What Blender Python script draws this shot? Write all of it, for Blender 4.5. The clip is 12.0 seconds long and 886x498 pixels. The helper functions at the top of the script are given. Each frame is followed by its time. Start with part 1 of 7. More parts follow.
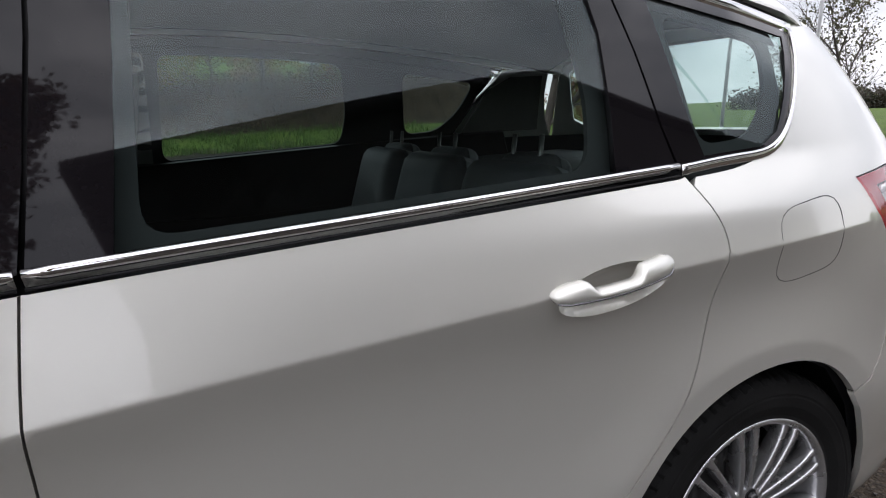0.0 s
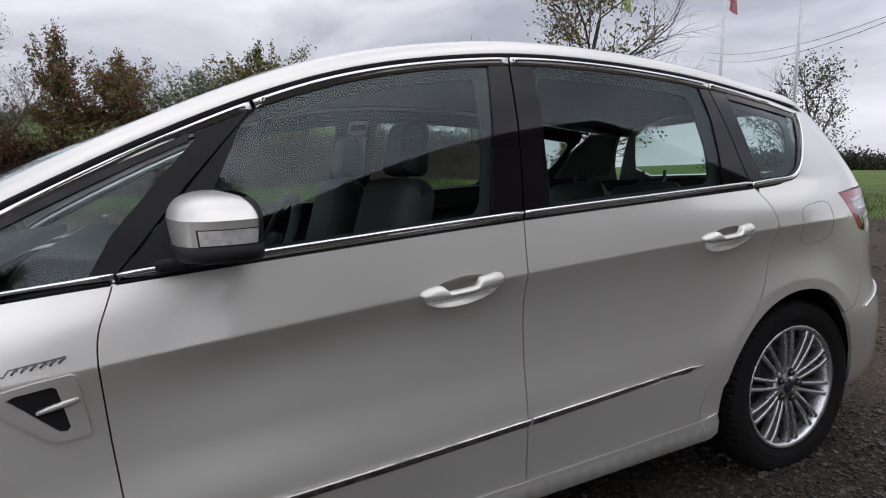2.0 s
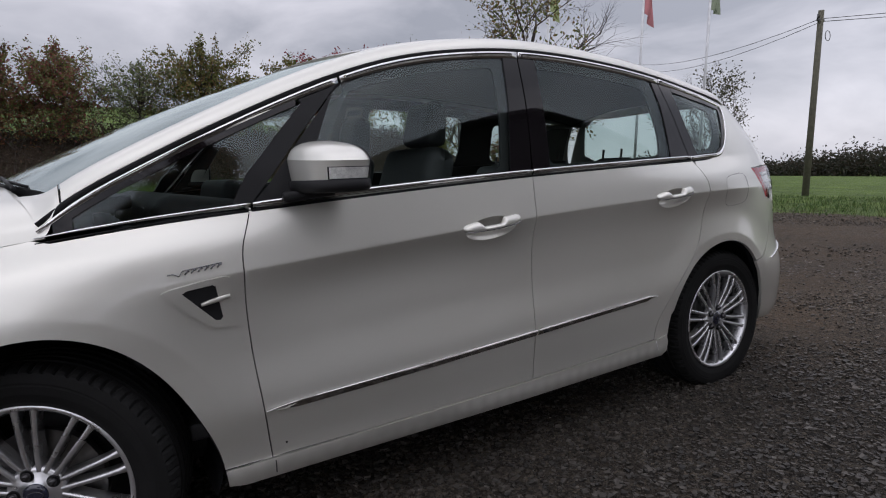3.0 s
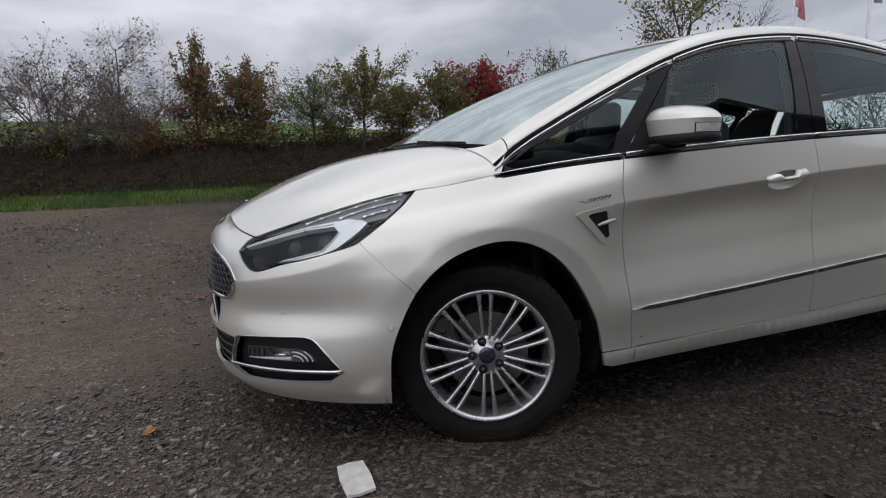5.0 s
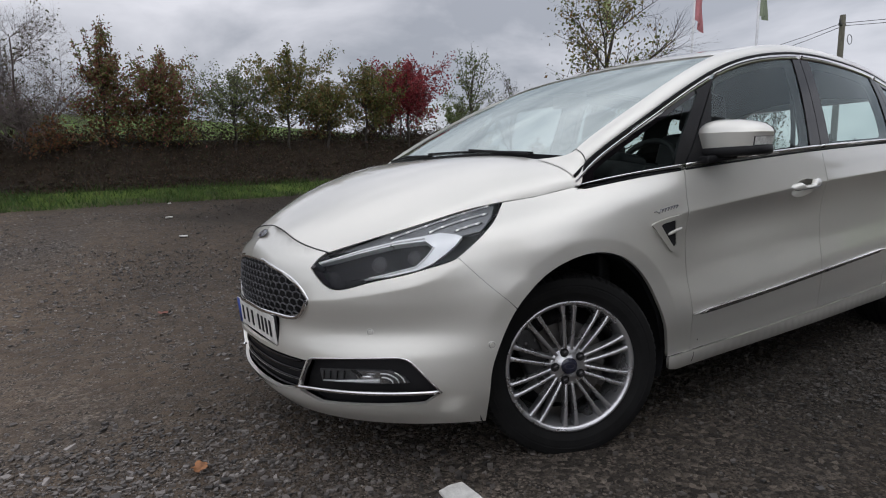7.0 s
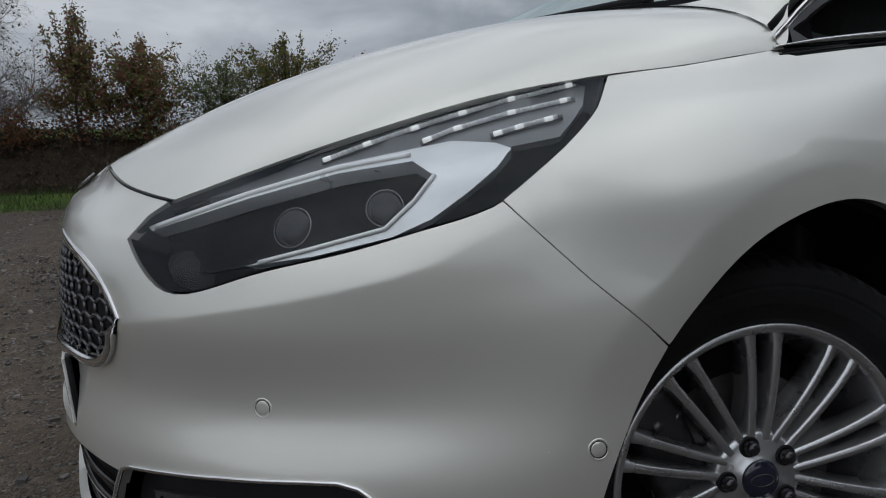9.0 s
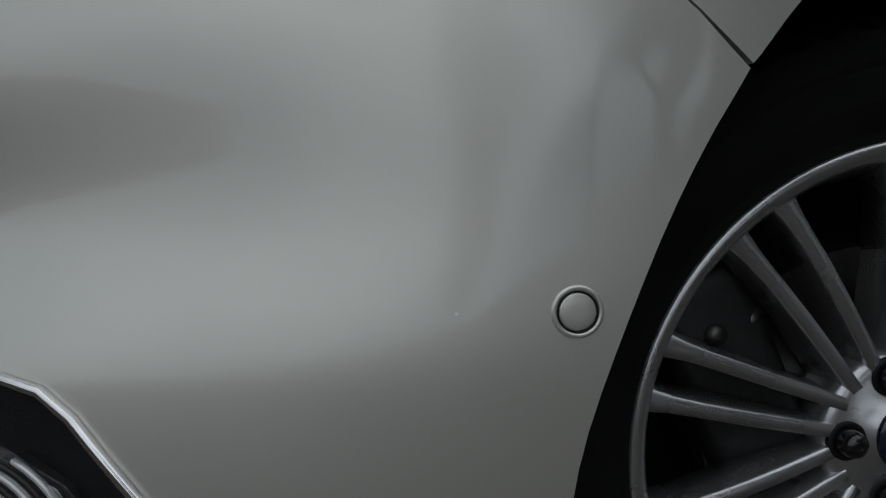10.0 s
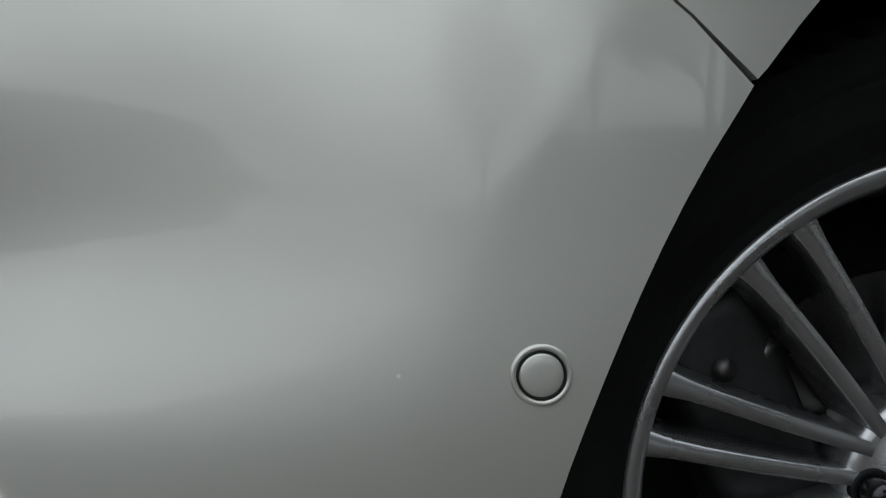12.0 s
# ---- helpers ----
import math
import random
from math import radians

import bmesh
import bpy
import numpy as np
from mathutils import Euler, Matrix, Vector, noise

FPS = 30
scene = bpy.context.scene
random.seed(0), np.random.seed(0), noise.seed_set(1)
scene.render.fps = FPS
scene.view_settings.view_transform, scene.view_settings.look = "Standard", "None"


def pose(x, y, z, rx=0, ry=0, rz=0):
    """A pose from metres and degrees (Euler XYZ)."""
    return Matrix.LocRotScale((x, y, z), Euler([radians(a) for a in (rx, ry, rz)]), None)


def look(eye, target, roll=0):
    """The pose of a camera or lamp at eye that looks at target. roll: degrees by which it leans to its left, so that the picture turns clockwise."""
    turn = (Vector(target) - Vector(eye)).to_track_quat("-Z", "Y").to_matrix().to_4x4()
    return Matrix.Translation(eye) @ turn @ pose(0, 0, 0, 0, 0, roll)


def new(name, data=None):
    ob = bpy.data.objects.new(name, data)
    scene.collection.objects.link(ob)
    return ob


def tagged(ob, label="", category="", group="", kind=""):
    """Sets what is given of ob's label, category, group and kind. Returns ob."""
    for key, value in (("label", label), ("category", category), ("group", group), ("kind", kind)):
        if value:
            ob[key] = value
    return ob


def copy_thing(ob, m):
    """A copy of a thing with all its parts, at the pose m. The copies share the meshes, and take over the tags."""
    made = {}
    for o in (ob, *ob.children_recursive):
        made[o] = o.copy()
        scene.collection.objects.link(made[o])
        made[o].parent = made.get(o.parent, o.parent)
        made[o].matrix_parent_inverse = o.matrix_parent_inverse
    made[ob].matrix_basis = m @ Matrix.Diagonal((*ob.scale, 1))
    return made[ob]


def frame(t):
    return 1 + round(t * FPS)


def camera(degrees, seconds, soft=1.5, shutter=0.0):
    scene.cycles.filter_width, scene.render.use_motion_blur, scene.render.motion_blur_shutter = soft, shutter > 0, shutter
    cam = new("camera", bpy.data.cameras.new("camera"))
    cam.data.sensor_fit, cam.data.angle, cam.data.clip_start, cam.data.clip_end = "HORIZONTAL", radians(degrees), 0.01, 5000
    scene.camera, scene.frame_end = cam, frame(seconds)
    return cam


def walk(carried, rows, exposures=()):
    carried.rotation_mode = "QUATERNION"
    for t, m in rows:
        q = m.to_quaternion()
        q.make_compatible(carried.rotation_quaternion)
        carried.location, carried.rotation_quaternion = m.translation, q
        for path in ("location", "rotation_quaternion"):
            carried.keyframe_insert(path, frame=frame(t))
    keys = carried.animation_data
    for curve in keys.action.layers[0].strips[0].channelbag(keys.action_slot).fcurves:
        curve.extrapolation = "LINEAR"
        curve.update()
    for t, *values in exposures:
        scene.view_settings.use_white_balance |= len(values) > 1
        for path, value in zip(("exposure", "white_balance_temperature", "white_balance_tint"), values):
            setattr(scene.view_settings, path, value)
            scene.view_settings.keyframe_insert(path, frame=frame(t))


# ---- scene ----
cam = camera(72.8, 12.0, soft=1.1)
PATH = [
    (0, (1.809, -1.69, 1.243), (2.573, 0.103, 0.796), -3.0),
    (0.5, (1.555, -1.898, 1.231), (2.365, -0.112, 0.838), -3.6),
    (1, (1.238, -2.029, 1.256), (2.02, -0.22, 0.918), -3.3),
    (1.5, (0.941, -2.155, 1.292), (1.738, -0.343, 1.003), -2.9),
    (2, (0.71, -2.365, 1.22), (1.539, -0.563, 0.962), -2.7),
    (2.5, (0.478, -2.543, 1.156), (1.455, -0.817, 0.897), -2.4),
    (3, (0.156, -2.639, 1.106), (1.206, -0.957, 0.846), -2.1),
    (3.5, (-0.105, -2.721, 1.024), (0.919, -1.017, 0.804), -2.9),
    (3.7, (-0.251, -2.714, 1.006), (0.704, -0.97, 0.79), -2.8),
    (5.3, (-1.016, -2.798, 0.951), (-0.257, -0.961, 0.731), -2.6),
    (5.5, (-1.071, -2.818, 0.955), (-0.263, -1.003, 0.731), -2.7),
    (6, (-1.26, -2.764, 0.981), (-0.336, -1.005, 0.748), -2.7),
    (6.5, (-1.397, -2.593, 1.011), (-0.445, -0.851, 0.775), -2.8),
    (7, (-1.484, -2.41, 1.029), (-0.426, -0.73, 0.788), -2.6),
    (7.2, (-1.47, -2.334, 1.01), (-0.406, -0.658, 0.767), -2.7),
    (8.8, (-0.913, -1.458, 0.814), (0.2, 0.192, 0.614), -2.5),
    (9, (-0.835, -1.36, 0.777), (0.195, 0.345, 0.593), -2.7),
    (9.5, (-0.623, -1.194, 0.618), (0.286, 0.576, 0.411), -2.4),
    (10, (-0.533, -1.103, 0.533), (0.37, 0.674, 0.362), -2.4),
    (10.5, (-0.476, -1.052, 0.551), (0.355, 0.755, 0.341), -3.0),
    (11, (-0.456, -1.057, 0.551), (0.295, 0.783, 0.324), -2.7),
    (11.5, (-0.473, -1.07, 0.525), (0.275, 0.778, 0.357), -2.6),
    (12, (-0.48, -1.078, 0.554), (0.345, 0.732, 0.345), -2.3),
]
walk(cam, [(t, look(eye, target, roll)) for t, eye, target, roll in PATH], exposures=((0, 0.82, 6550, 15), (0.5, 0.75, 6550, 15), (1, 0.80, 6550, 15), (2.0, 0.34, 6450, 16), (2.5, 0.16, 6450, 17), (3.7, 0.09, 6450, 16), (5.5, 0.13, 6500, 13), (7.2, 0.14, 6500, 13), (8.8, -0.16, 6300, 8), (9.5, -0.80, 6300, 8), (10.5, -0.54, 6350, 4), (11, -0.27, 6350, 4), (12, -0.18, 6350, 4)))

# ---- light: an overcast autumn sky ----
world = bpy.data.worlds.new("overcast_sky")
scene.world = world
world.use_nodes = True
wn, wl = world.node_tree.nodes, world.node_tree.links
wn.clear()
w_out = wn.new("ShaderNodeOutputWorld")
w_bg = wn.new("ShaderNodeBackground")
w_sky = wn.new("ShaderNodeTexSky")
w_sky.sky_type = "NISHITA"
w_sky.sun_disc = False
w_sky.sun_elevation, w_sky.sun_rotation = radians(69), radians(210)
w_co = wn.new("ShaderNodeTexCoord")
w_map = wn.new("ShaderNodeMapping")
w_map.inputs["Scale"].default_value = (1.0, 1.0, 2.6)
w_noise = wn.new("ShaderNodeTexNoise")
w_noise.inputs["Scale"].default_value = 2.5
w_noise.inputs["Detail"].default_value = 6
w_noise.inputs["Roughness"].default_value = 0.52
w_noise.inputs["Distortion"].default_value = 0.35
w_ramp = wn.new("ShaderNodeValToRGB")
el = w_ramp.color_ramp.elements
el[0].position, el[0].color = 0.37, (4.3, 4.6, 5.1, 1)
el[1].position, el[1].color = 0.64, (9.0, 9.2, 9.7, 1)
w_mix = wn.new("ShaderNodeMixRGB")
w_mix.inputs[0].default_value = 0.92
wl.new(w_co.outputs["Generated"], w_map.inputs[0])
wl.new(w_map.outputs[0], w_noise.inputs["Vector"])
wl.new(w_noise.outputs[0], w_ramp.inputs[0])
wl.new(w_sky.outputs[0], w_mix.inputs[1])
# an overcast sky is brighter overhead than at the skyline
w_sep, w_up, w_mul = wn.new("ShaderNodeSeparateXYZ"), wn.new("ShaderNodeMapRange"), wn.new("ShaderNodeMixRGB")
w_up.inputs["From Min"].default_value, w_up.inputs["From Max"].default_value = 0.05, 0.9
w_up.inputs["To Min"].default_value, w_up.inputs["To Max"].default_value = 0.82, 1.16
w_up.interpolation_type = "SMOOTHSTEP"
w_mul.blend_type = "MULTIPLY"
w_mul.inputs[0].default_value = 1.0
wl.new(w_co.outputs["Generated"], w_sep.inputs[0])
wl.new(w_sep.outputs[2], w_up.inputs["Value"])
wl.new(w_ramp.outputs[0], w_mul.inputs[1])
wl.new(w_up.outputs[0], w_mul.inputs[2])
# the cloud is thinner towards the hidden sun in the south
w_dot, w_side, w_mul2 = wn.new("ShaderNodeVectorMath"), wn.new("ShaderNodeMapRange"), wn.new("ShaderNodeMixRGB")
w_dot.operation = "DOT_PRODUCT"
w_dot.inputs[1].default_value = (-0.15, -0.98, 0.15)
w_side.inputs["From Min"].default_value, w_side.inputs["From Max"].default_value = -1.0, 1.0
w_side.inputs["To Min"].default_value, w_side.inputs["To Max"].default_value = 0.87, 1.85
w_mul2.blend_type = "MULTIPLY"
w_mul2.inputs[0].default_value = 1.0
wl.new(w_co.outputs["Generated"], w_dot.inputs[0])
wl.new(w_dot.outputs["Value"], w_side.inputs["Value"])
wl.new(w_mul.outputs[0], w_mul2.inputs[1])
wl.new(w_side.outputs[0], w_mul2.inputs[2])
wl.new(w_mul2.outputs[0], w_mix.inputs[2])
wl.new(w_mix.outputs[0], w_bg.inputs[0])
w_bg.inputs[1].default_value = 0.1
wl.new(w_bg.outputs[0], w_out.inputs[0])

sun = new("sun", bpy.data.lights.new("sun", "SUN"))
sun.data.energy, sun.data.angle, sun.data.color = 0.3, radians(120), (1.0, 0.97, 0.93)
sun.matrix_world = look((-2.5, -4.5, 13.5), (0, 0, 0))


# ---- materials ----
def nodes_of(name):
    m = bpy.data.materials.new(name)
    m.use_nodes = True
    return m, m.node_tree.nodes, m.node_tree.links, m.node_tree.nodes["Principled BSDF"]


def surface(name, color, rough=0.5, metal=0.0, coat=0.0, vary=0.12, scale=8.0, fine=120.0, bump=0.0, spec=0.5, dark=None):
    """A surface whose colour wanders at two sizes, with wear in its gloss and an optional fine relief."""
    m, n, l, b = nodes_of(name)
    co = n.new("ShaderNodeTexCoord")
    big, small = n.new("ShaderNodeTexNoise"), n.new("ShaderNodeTexNoise")
    big.inputs["Scale"].default_value, big.inputs["Detail"].default_value = scale, 4
    small.inputs["Scale"].default_value, small.inputs["Detail"].default_value = fine, 3
    for t in (big, small):
        l.new(co.outputs["Object"], t.inputs["Vector"])
    add = n.new("ShaderNodeMath")
    add.operation = "MULTIPLY_ADD"
    add.inputs[1].default_value = 0.35
    l.new(small.outputs[0], add.inputs[0])
    l.new(big.outputs[0], add.inputs[2])
    ramp = n.new("ShaderNodeValToRGB")
    lo = dark or tuple(c * (1 - vary) for c in color)
    hi = tuple(min(1, c * (1 + vary)) for c in color)
    ramp.color_ramp.elements[0].position, ramp.color_ramp.elements[0].color = 0.45, (*lo, 1)
    ramp.color_ramp.elements[1].position, ramp.color_ramp.elements[1].color = 0.9, (*hi, 1)
    l.new(add.outputs[0], ramp.inputs[0])
    l.new(ramp.outputs[0], b.inputs["Base Color"])
    rr = n.new("ShaderNodeMapRange")
    rr.inputs["To Min"].default_value, rr.inputs["To Max"].default_value = rough * 0.85, min(1, rough * 1.2)
    l.new(big.outputs[0], rr.inputs["Value"])
    l.new(rr.outputs[0], b.inputs["Roughness"])
    b.inputs["Metallic"].default_value = metal
    b.inputs["Specular IOR Level"].default_value = spec
    b.inputs["Coat Weight"].default_value, b.inputs["Coat Roughness"].default_value = coat, 0.04
    if bump:
        bp = n.new("ShaderNodeBump")
        bp.inputs["Strength"].default_value, bp.inputs["Distance"].default_value = bump, 0.01
        l.new(small.outputs[0], bp.inputs["Height"])
        l.new(bp.outputs[0], b.inputs["Normal"])
    return m


def glass_mat(name, tint, rough=0.0, mix=0.5, sheen=(1, 1, 1), sky_veil=0.0):
    """Thin glass: a tinted see-through layer, with or without a painted sky sheen, under a clear reflection."""
    m, n, l, b = nodes_of(name)
    n.remove(b)
    out = n["Material Output"]
    tr, gl, mx, fr = n.new("ShaderNodeBsdfTransparent"), n.new("ShaderNodeBsdfGlossy"), n.new("ShaderNodeMixShader"), n.new("ShaderNodeLayerWeight")
    pw, ma = n.new("ShaderNodeMath"), n.new("ShaderNodeMath")
    tr.inputs[0].default_value = (*tint, 1)
    gl.inputs["Roughness"].default_value = rough
    gl.inputs["Color"].default_value = (*sheen, 1)
    r0 = ((mix - 1) / (mix + 1)) ** 2
    fr.inputs[0].default_value = 0.5
    pw.operation, ma.operation = "POWER", "MULTIPLY_ADD"
    pw.inputs[1].default_value = 5.0
    ma.inputs[1].default_value, ma.inputs[2].default_value = 1 - r0, r0
    l.new(fr.outputs["Facing"], pw.inputs[0])
    l.new(pw.outputs[0], ma.inputs[0])
    l.new(ma.outputs[0], mx.inputs[0])
    if sky_veil:
        # patchy pale diffuse colour, standing in for bright sky mirrored in the screen
        co, blot, rng_ = n.new("ShaderNodeTexCoord"), n.new("ShaderNodeTexNoise"), n.new("ShaderNodeMapRange")
        df, mm = n.new("ShaderNodeBsdfDiffuse"), n.new("ShaderNodeMixShader")
        df.inputs[0].default_value = (0.74, 0.80, 0.79, 1)
        blot.inputs["Scale"].default_value, blot.inputs["Detail"].default_value = 7, 6
        rng_.inputs["From Min"].default_value, rng_.inputs["From Max"].default_value = 0.3, 0.7
        rng_.inputs["To Min"].default_value, rng_.inputs["To Max"].default_value = 0.5 * sky_veil, 1.5 * sky_veil
        l.new(co.outputs["Object"], blot.inputs["Vector"])
        l.new(blot.outputs[0], rng_.inputs["Value"])
        l.new(rng_.outputs[0], mm.inputs[0])
        l.new(tr.outputs[0], mm.inputs[1])
        l.new(df.outputs[0], mm.inputs[2])
        tr = mm
    l.new(tr.outputs[0], mx.inputs[1])
    l.new(gl.outputs[0], mx.inputs[2])
    l.new(mx.outputs[0], out.inputs[0])
    return m


def leaf_mat(name, colors, thin=0.4):
    """Leaves whose colour changes from leaf to leaf."""
    m, n, l, b = nodes_of(name)
    geo, ramp = n.new("ShaderNodeNewGeometry"), n.new("ShaderNodeValToRGB")
    e = ramp.color_ramp.elements
    e[0].position, e[0].color = 0.0, (*colors[0], 1)
    e[1].position, e[1].color = 1.0, (*colors[-1], 1)
    for i, c in enumerate(colors[1:-1], 1):
        e.new(i / (len(colors) - 1)).color = (*c, 1)
    l.new(geo.outputs["Random Per Island"], ramp.inputs[0])
    l.new(ramp.outputs[0], b.inputs["Base Color"])
    b.inputs["Roughness"].default_value = 0.6
    if thin:
        out, tl, mx = n["Material Output"], n.new("ShaderNodeBsdfTranslucent"), n.new("ShaderNodeMixShader")
        mx.inputs[0].default_value = thin
        l.new(ramp.outputs[0], tl.inputs[0])
        l.new(b.outputs[0], mx.inputs[1])
        l.new(tl.outputs[0], mx.inputs[2])
        l.new(mx.outputs[0], out.inputs[0])
    return m


PAINT = surface("pearl_white_paint", (0.652, 0.642, 0.590), 0.36, 0.60, 1.0, 0.02, 2.0, 900, 0.0)
paint_b = PAINT.node_tree.nodes["Principled BSDF"]
paint_b.inputs["Coat IOR"].default_value, paint_b.inputs["Coat Roughness"].default_value = 1.5, 0.03
CHROME = surface("chrome", (0.72, 0.71, 0.71), 0.07, 1.0, vary=0.03)
BLACK_GLOSS = surface("gloss_black_trim", (0.007, 0.006, 0.007), 0.03, 0, 0.0, 0.2, spec=0.27)
BLACK = surface("black_plastic", (0.013, 0.013, 0.014), 0.5, vary=0.25, fine=400, bump=0.1, spec=0.18)
RUBBER = surface("tyre_rubber", (0.010, 0.010, 0.010), 0.68, vary=0.3, scale=14, fine=200, bump=0.08, spec=0.12)
ALLOY = surface("silver_alloy", (0.56, 0.56, 0.57), 0.27, 0.85, 0.3, 0.06)
DARK_METAL = surface("dark_metal", (0.05, 0.05, 0.05), 0.5, 0.7, vary=0.3)
STEEL = surface("brake_steel", (0.14, 0.135, 0.13), 0.4, 0.9, vary=0.2)
GLASS = glass_mat("tinted_side_glass", (0.80, 0.88, 0.86), 0.0, 1.56, (0.85, 0.95, 0.96))
PRIVACY = glass_mat("dark_privacy_glass", (0.72, 0.82, 0.80), 0.0, 1.52, (0.85, 0.95, 0.96))
SCREEN = glass_mat("windscreen_glass", (0.50, 0.56, 0.55), 0.05, 3.9, (0.87, 0.97, 0.95), 0.17)
LENS = glass_mat("clear_lamp_lens", (0.93, 0.94, 0.94), 0.0, 1.45, (0.62, 0.64, 0.67))
CLOTH = surface("dark_leather", (0.03, 0.03, 0.032), 0.55, vary=0.2, fine=250, bump=0.2)
LINING = surface("dark_grey_lining", (0.016, 0.016, 0.017), 0.85, vary=0.12, fine=200)
BEIGE = surface("pale_headliner", (0.12, 0.118, 0.11), 0.9, vary=0.08)
SILVER_INNER = surface("silver_lamp_inner", (0.82, 0.82, 0.82), 0.3, 0.35, vary=0.05)
LAMP_BAR = surface("white_lamp_segment", (0.92, 0.92, 0.93), 0.15, 0.1, vary=0.05, scale=60)
LAMP_WHITE = surface("pale_lamp_reflector", (0.72, 0.72, 0.73), 0.3, 0.3, vary=0.15, scale=25)
GREY_TRIM = surface("grey_trim", (0.16, 0.16, 0.16), 0.6, vary=0.1)
TWIG = surface("pale_twigs", (0.13, 0.105, 0.098), 0.9, vary=0.3, scale=6, fine=60)
BARK = surface("bark", (0.055, 0.045, 0.038), 0.9, vary=0.35, scale=6, fine=60, bump=0.5)
POLE_GREY = surface("painted_pole", (0.55, 0.56, 0.57), 0.4, 0.2)
WOOD_POLE = surface("weathered_pole_wood", (0.085, 0.08, 0.058), 0.85, vary=0.3, fine=40, bump=0.3)
PAPER = surface("white_painted_tile", (0.56, 0.55, 0.52), 0.7, vary=0.2, scale=25, bump=0.2)


# ---- tools ----
def mesh_object(name, verts, faces, mat, parent, normals=None, smooth=True, label=""):
    me = bpy.data.meshes.new(name)
    me.from_pydata([tuple(map(float, v)) for v in verts], [], faces)
    me.materials.append(mat)
    if smooth:
        me.polygons.foreach_set("use_smooth", [True] * len(me.polygons))
    me.update()
    if normals is not None:
        me.normals_split_custom_set_from_vertices([tuple(map(float, n)) for n in normals])
    ob = new(name, me)
    ob.parent = parent
    if label:
        ob["label"] = label
    return ob


def part(name, bm, material, parent, label=""):
    """Links a bmesh as one mesh under a thing or a part."""
    me = bpy.data.meshes.new(name)
    bm.to_mesh(me)
    bm.free()
    me.materials.append(material)
    ob = new(name, me)
    ob.parent = parent
    if label:
        ob["label"] = label
    return ob


def box_bm(size, at=(0, 0, 0), rot=(0, 0, 0), bevel=0.0, seg=3, bm=None, taper=1.0):
    """A bevelled block, optionally narrower at its top, added to a bmesh."""
    b = bmesh.new()
    bmesh.ops.create_cube(b, size=1)
    for v in b.verts:
        k = taper if v.co.z > 0 else 1
        v.co = Vector((v.co.x * size[0] * k, v.co.y * size[1] * k, v.co.z * size[2]))
    if bevel:
        bmesh.ops.bevel(b, geom=b.edges[:], offset=bevel, segments=seg, profile=0.6, affect="EDGES")
    b.transform(pose(*at, *rot))
    for f in b.faces:
        f.smooth = True
    if bm is None:
        return b
    me = bpy.data.meshes.new("t")
    b.to_mesh(me)
    b.free()
    bm.from_mesh(me)
    bpy.data.meshes.remove(me)
    return bm


def rod_bm(a, b, r1, r2=None, seg=10, bm=None):
    """A tapered round bar from a to b, added to a bmesh."""
    bm = bm or bmesh.new()
    a, b = Vector(a), Vector(b)
    m = Matrix.Translation((a + b) / 2) @ (b - a).to_track_quat("Z", "Y").to_matrix().to_4x4()
    r = bmesh.ops.create_cone(bm, cap_ends=True, segments=seg, radius1=r1, radius2=r1 if r2 is None else r2, depth=(b - a).length, matrix=m)
    for v in r["verts"]:
        for f in v.link_faces:
            f.smooth = True
    return bm


def revolve(profile, seg, axis="y", swell=None):
    """Vertices and faces of a closed profile of (radius, along) turned round an axis."""
    v, f = [], []
    m = len(profile)
    for i in range(seg):
        a = i / seg * math.tau
        for j, (r, w) in enumerate(profile):
            if swell:
                r, w = swell(i, j, r, w)
            v.append((r * math.cos(a), w, r * math.sin(a)))
    for i in range(seg):
        for j in range(m):
            k, l = (i + 1) % seg, (j + 1) % m
            f.append((i * m + j, i * m + l, k * m + l, k * m + j))
    return v, f

# ---- the lie of the land ----
def smooth(t):
    t = np.clip(t, 0, 1)
    return t * t * (3 - 2 * t)


def level(x, y):
    """Flat yard round the car; towards the hedge it climbs to a verge, a bank and a field; beyond the tail it falls gently."""
    x, y = np.asarray(x, float), np.asarray(y, float)
    left = 1 - smooth((x - 6) / 7)
    climb = 0.80 * smooth((y - 0.8) / 7.4) + 0.24 * smooth((y - 8) / 1.1) + 0.86 * smooth((y - 9.05) / 0.55) + 0.118 * np.clip(y - 10, 0, 55) - 0.02 * np.clip(y - 65, 0, 1000)
    fall = -0.034 * np.clip(x - 12, 0, 150) * smooth((x - 10) / 6)
    return left * climb + (1 - left) * (0.25 * smooth((y - 8) / 10) + 0.02 * np.clip(y - 14, 0, 60)) + fall


gx = np.concatenate([np.arange(-420, -24, 22), np.arange(-24, 26, 0.5), np.arange(26, 460, 22)])
gy = np.concatenate([np.arange(-240, -16, 20), np.arange(-16, 7.6, 0.5), np.arange(7.6, 11, 0.12), np.arange(11, 34, 0.8), np.arange(34, 90, 4), np.arange(90, 700, 30)])
X, Y = np.meshgrid(gx, gy, indexing="ij")
Z = level(X, Y)
Z = Z + np.where(np.hypot(X - 1, Y) < 40, 0.012 * np.sin(X * 1.7 + 0.6 * Y) * np.sin(Y * 1.3 - 0.4 * X) * smooth((np.hypot(X - 1.4, Y) - 3) / 3), 0)
k = len(gy)


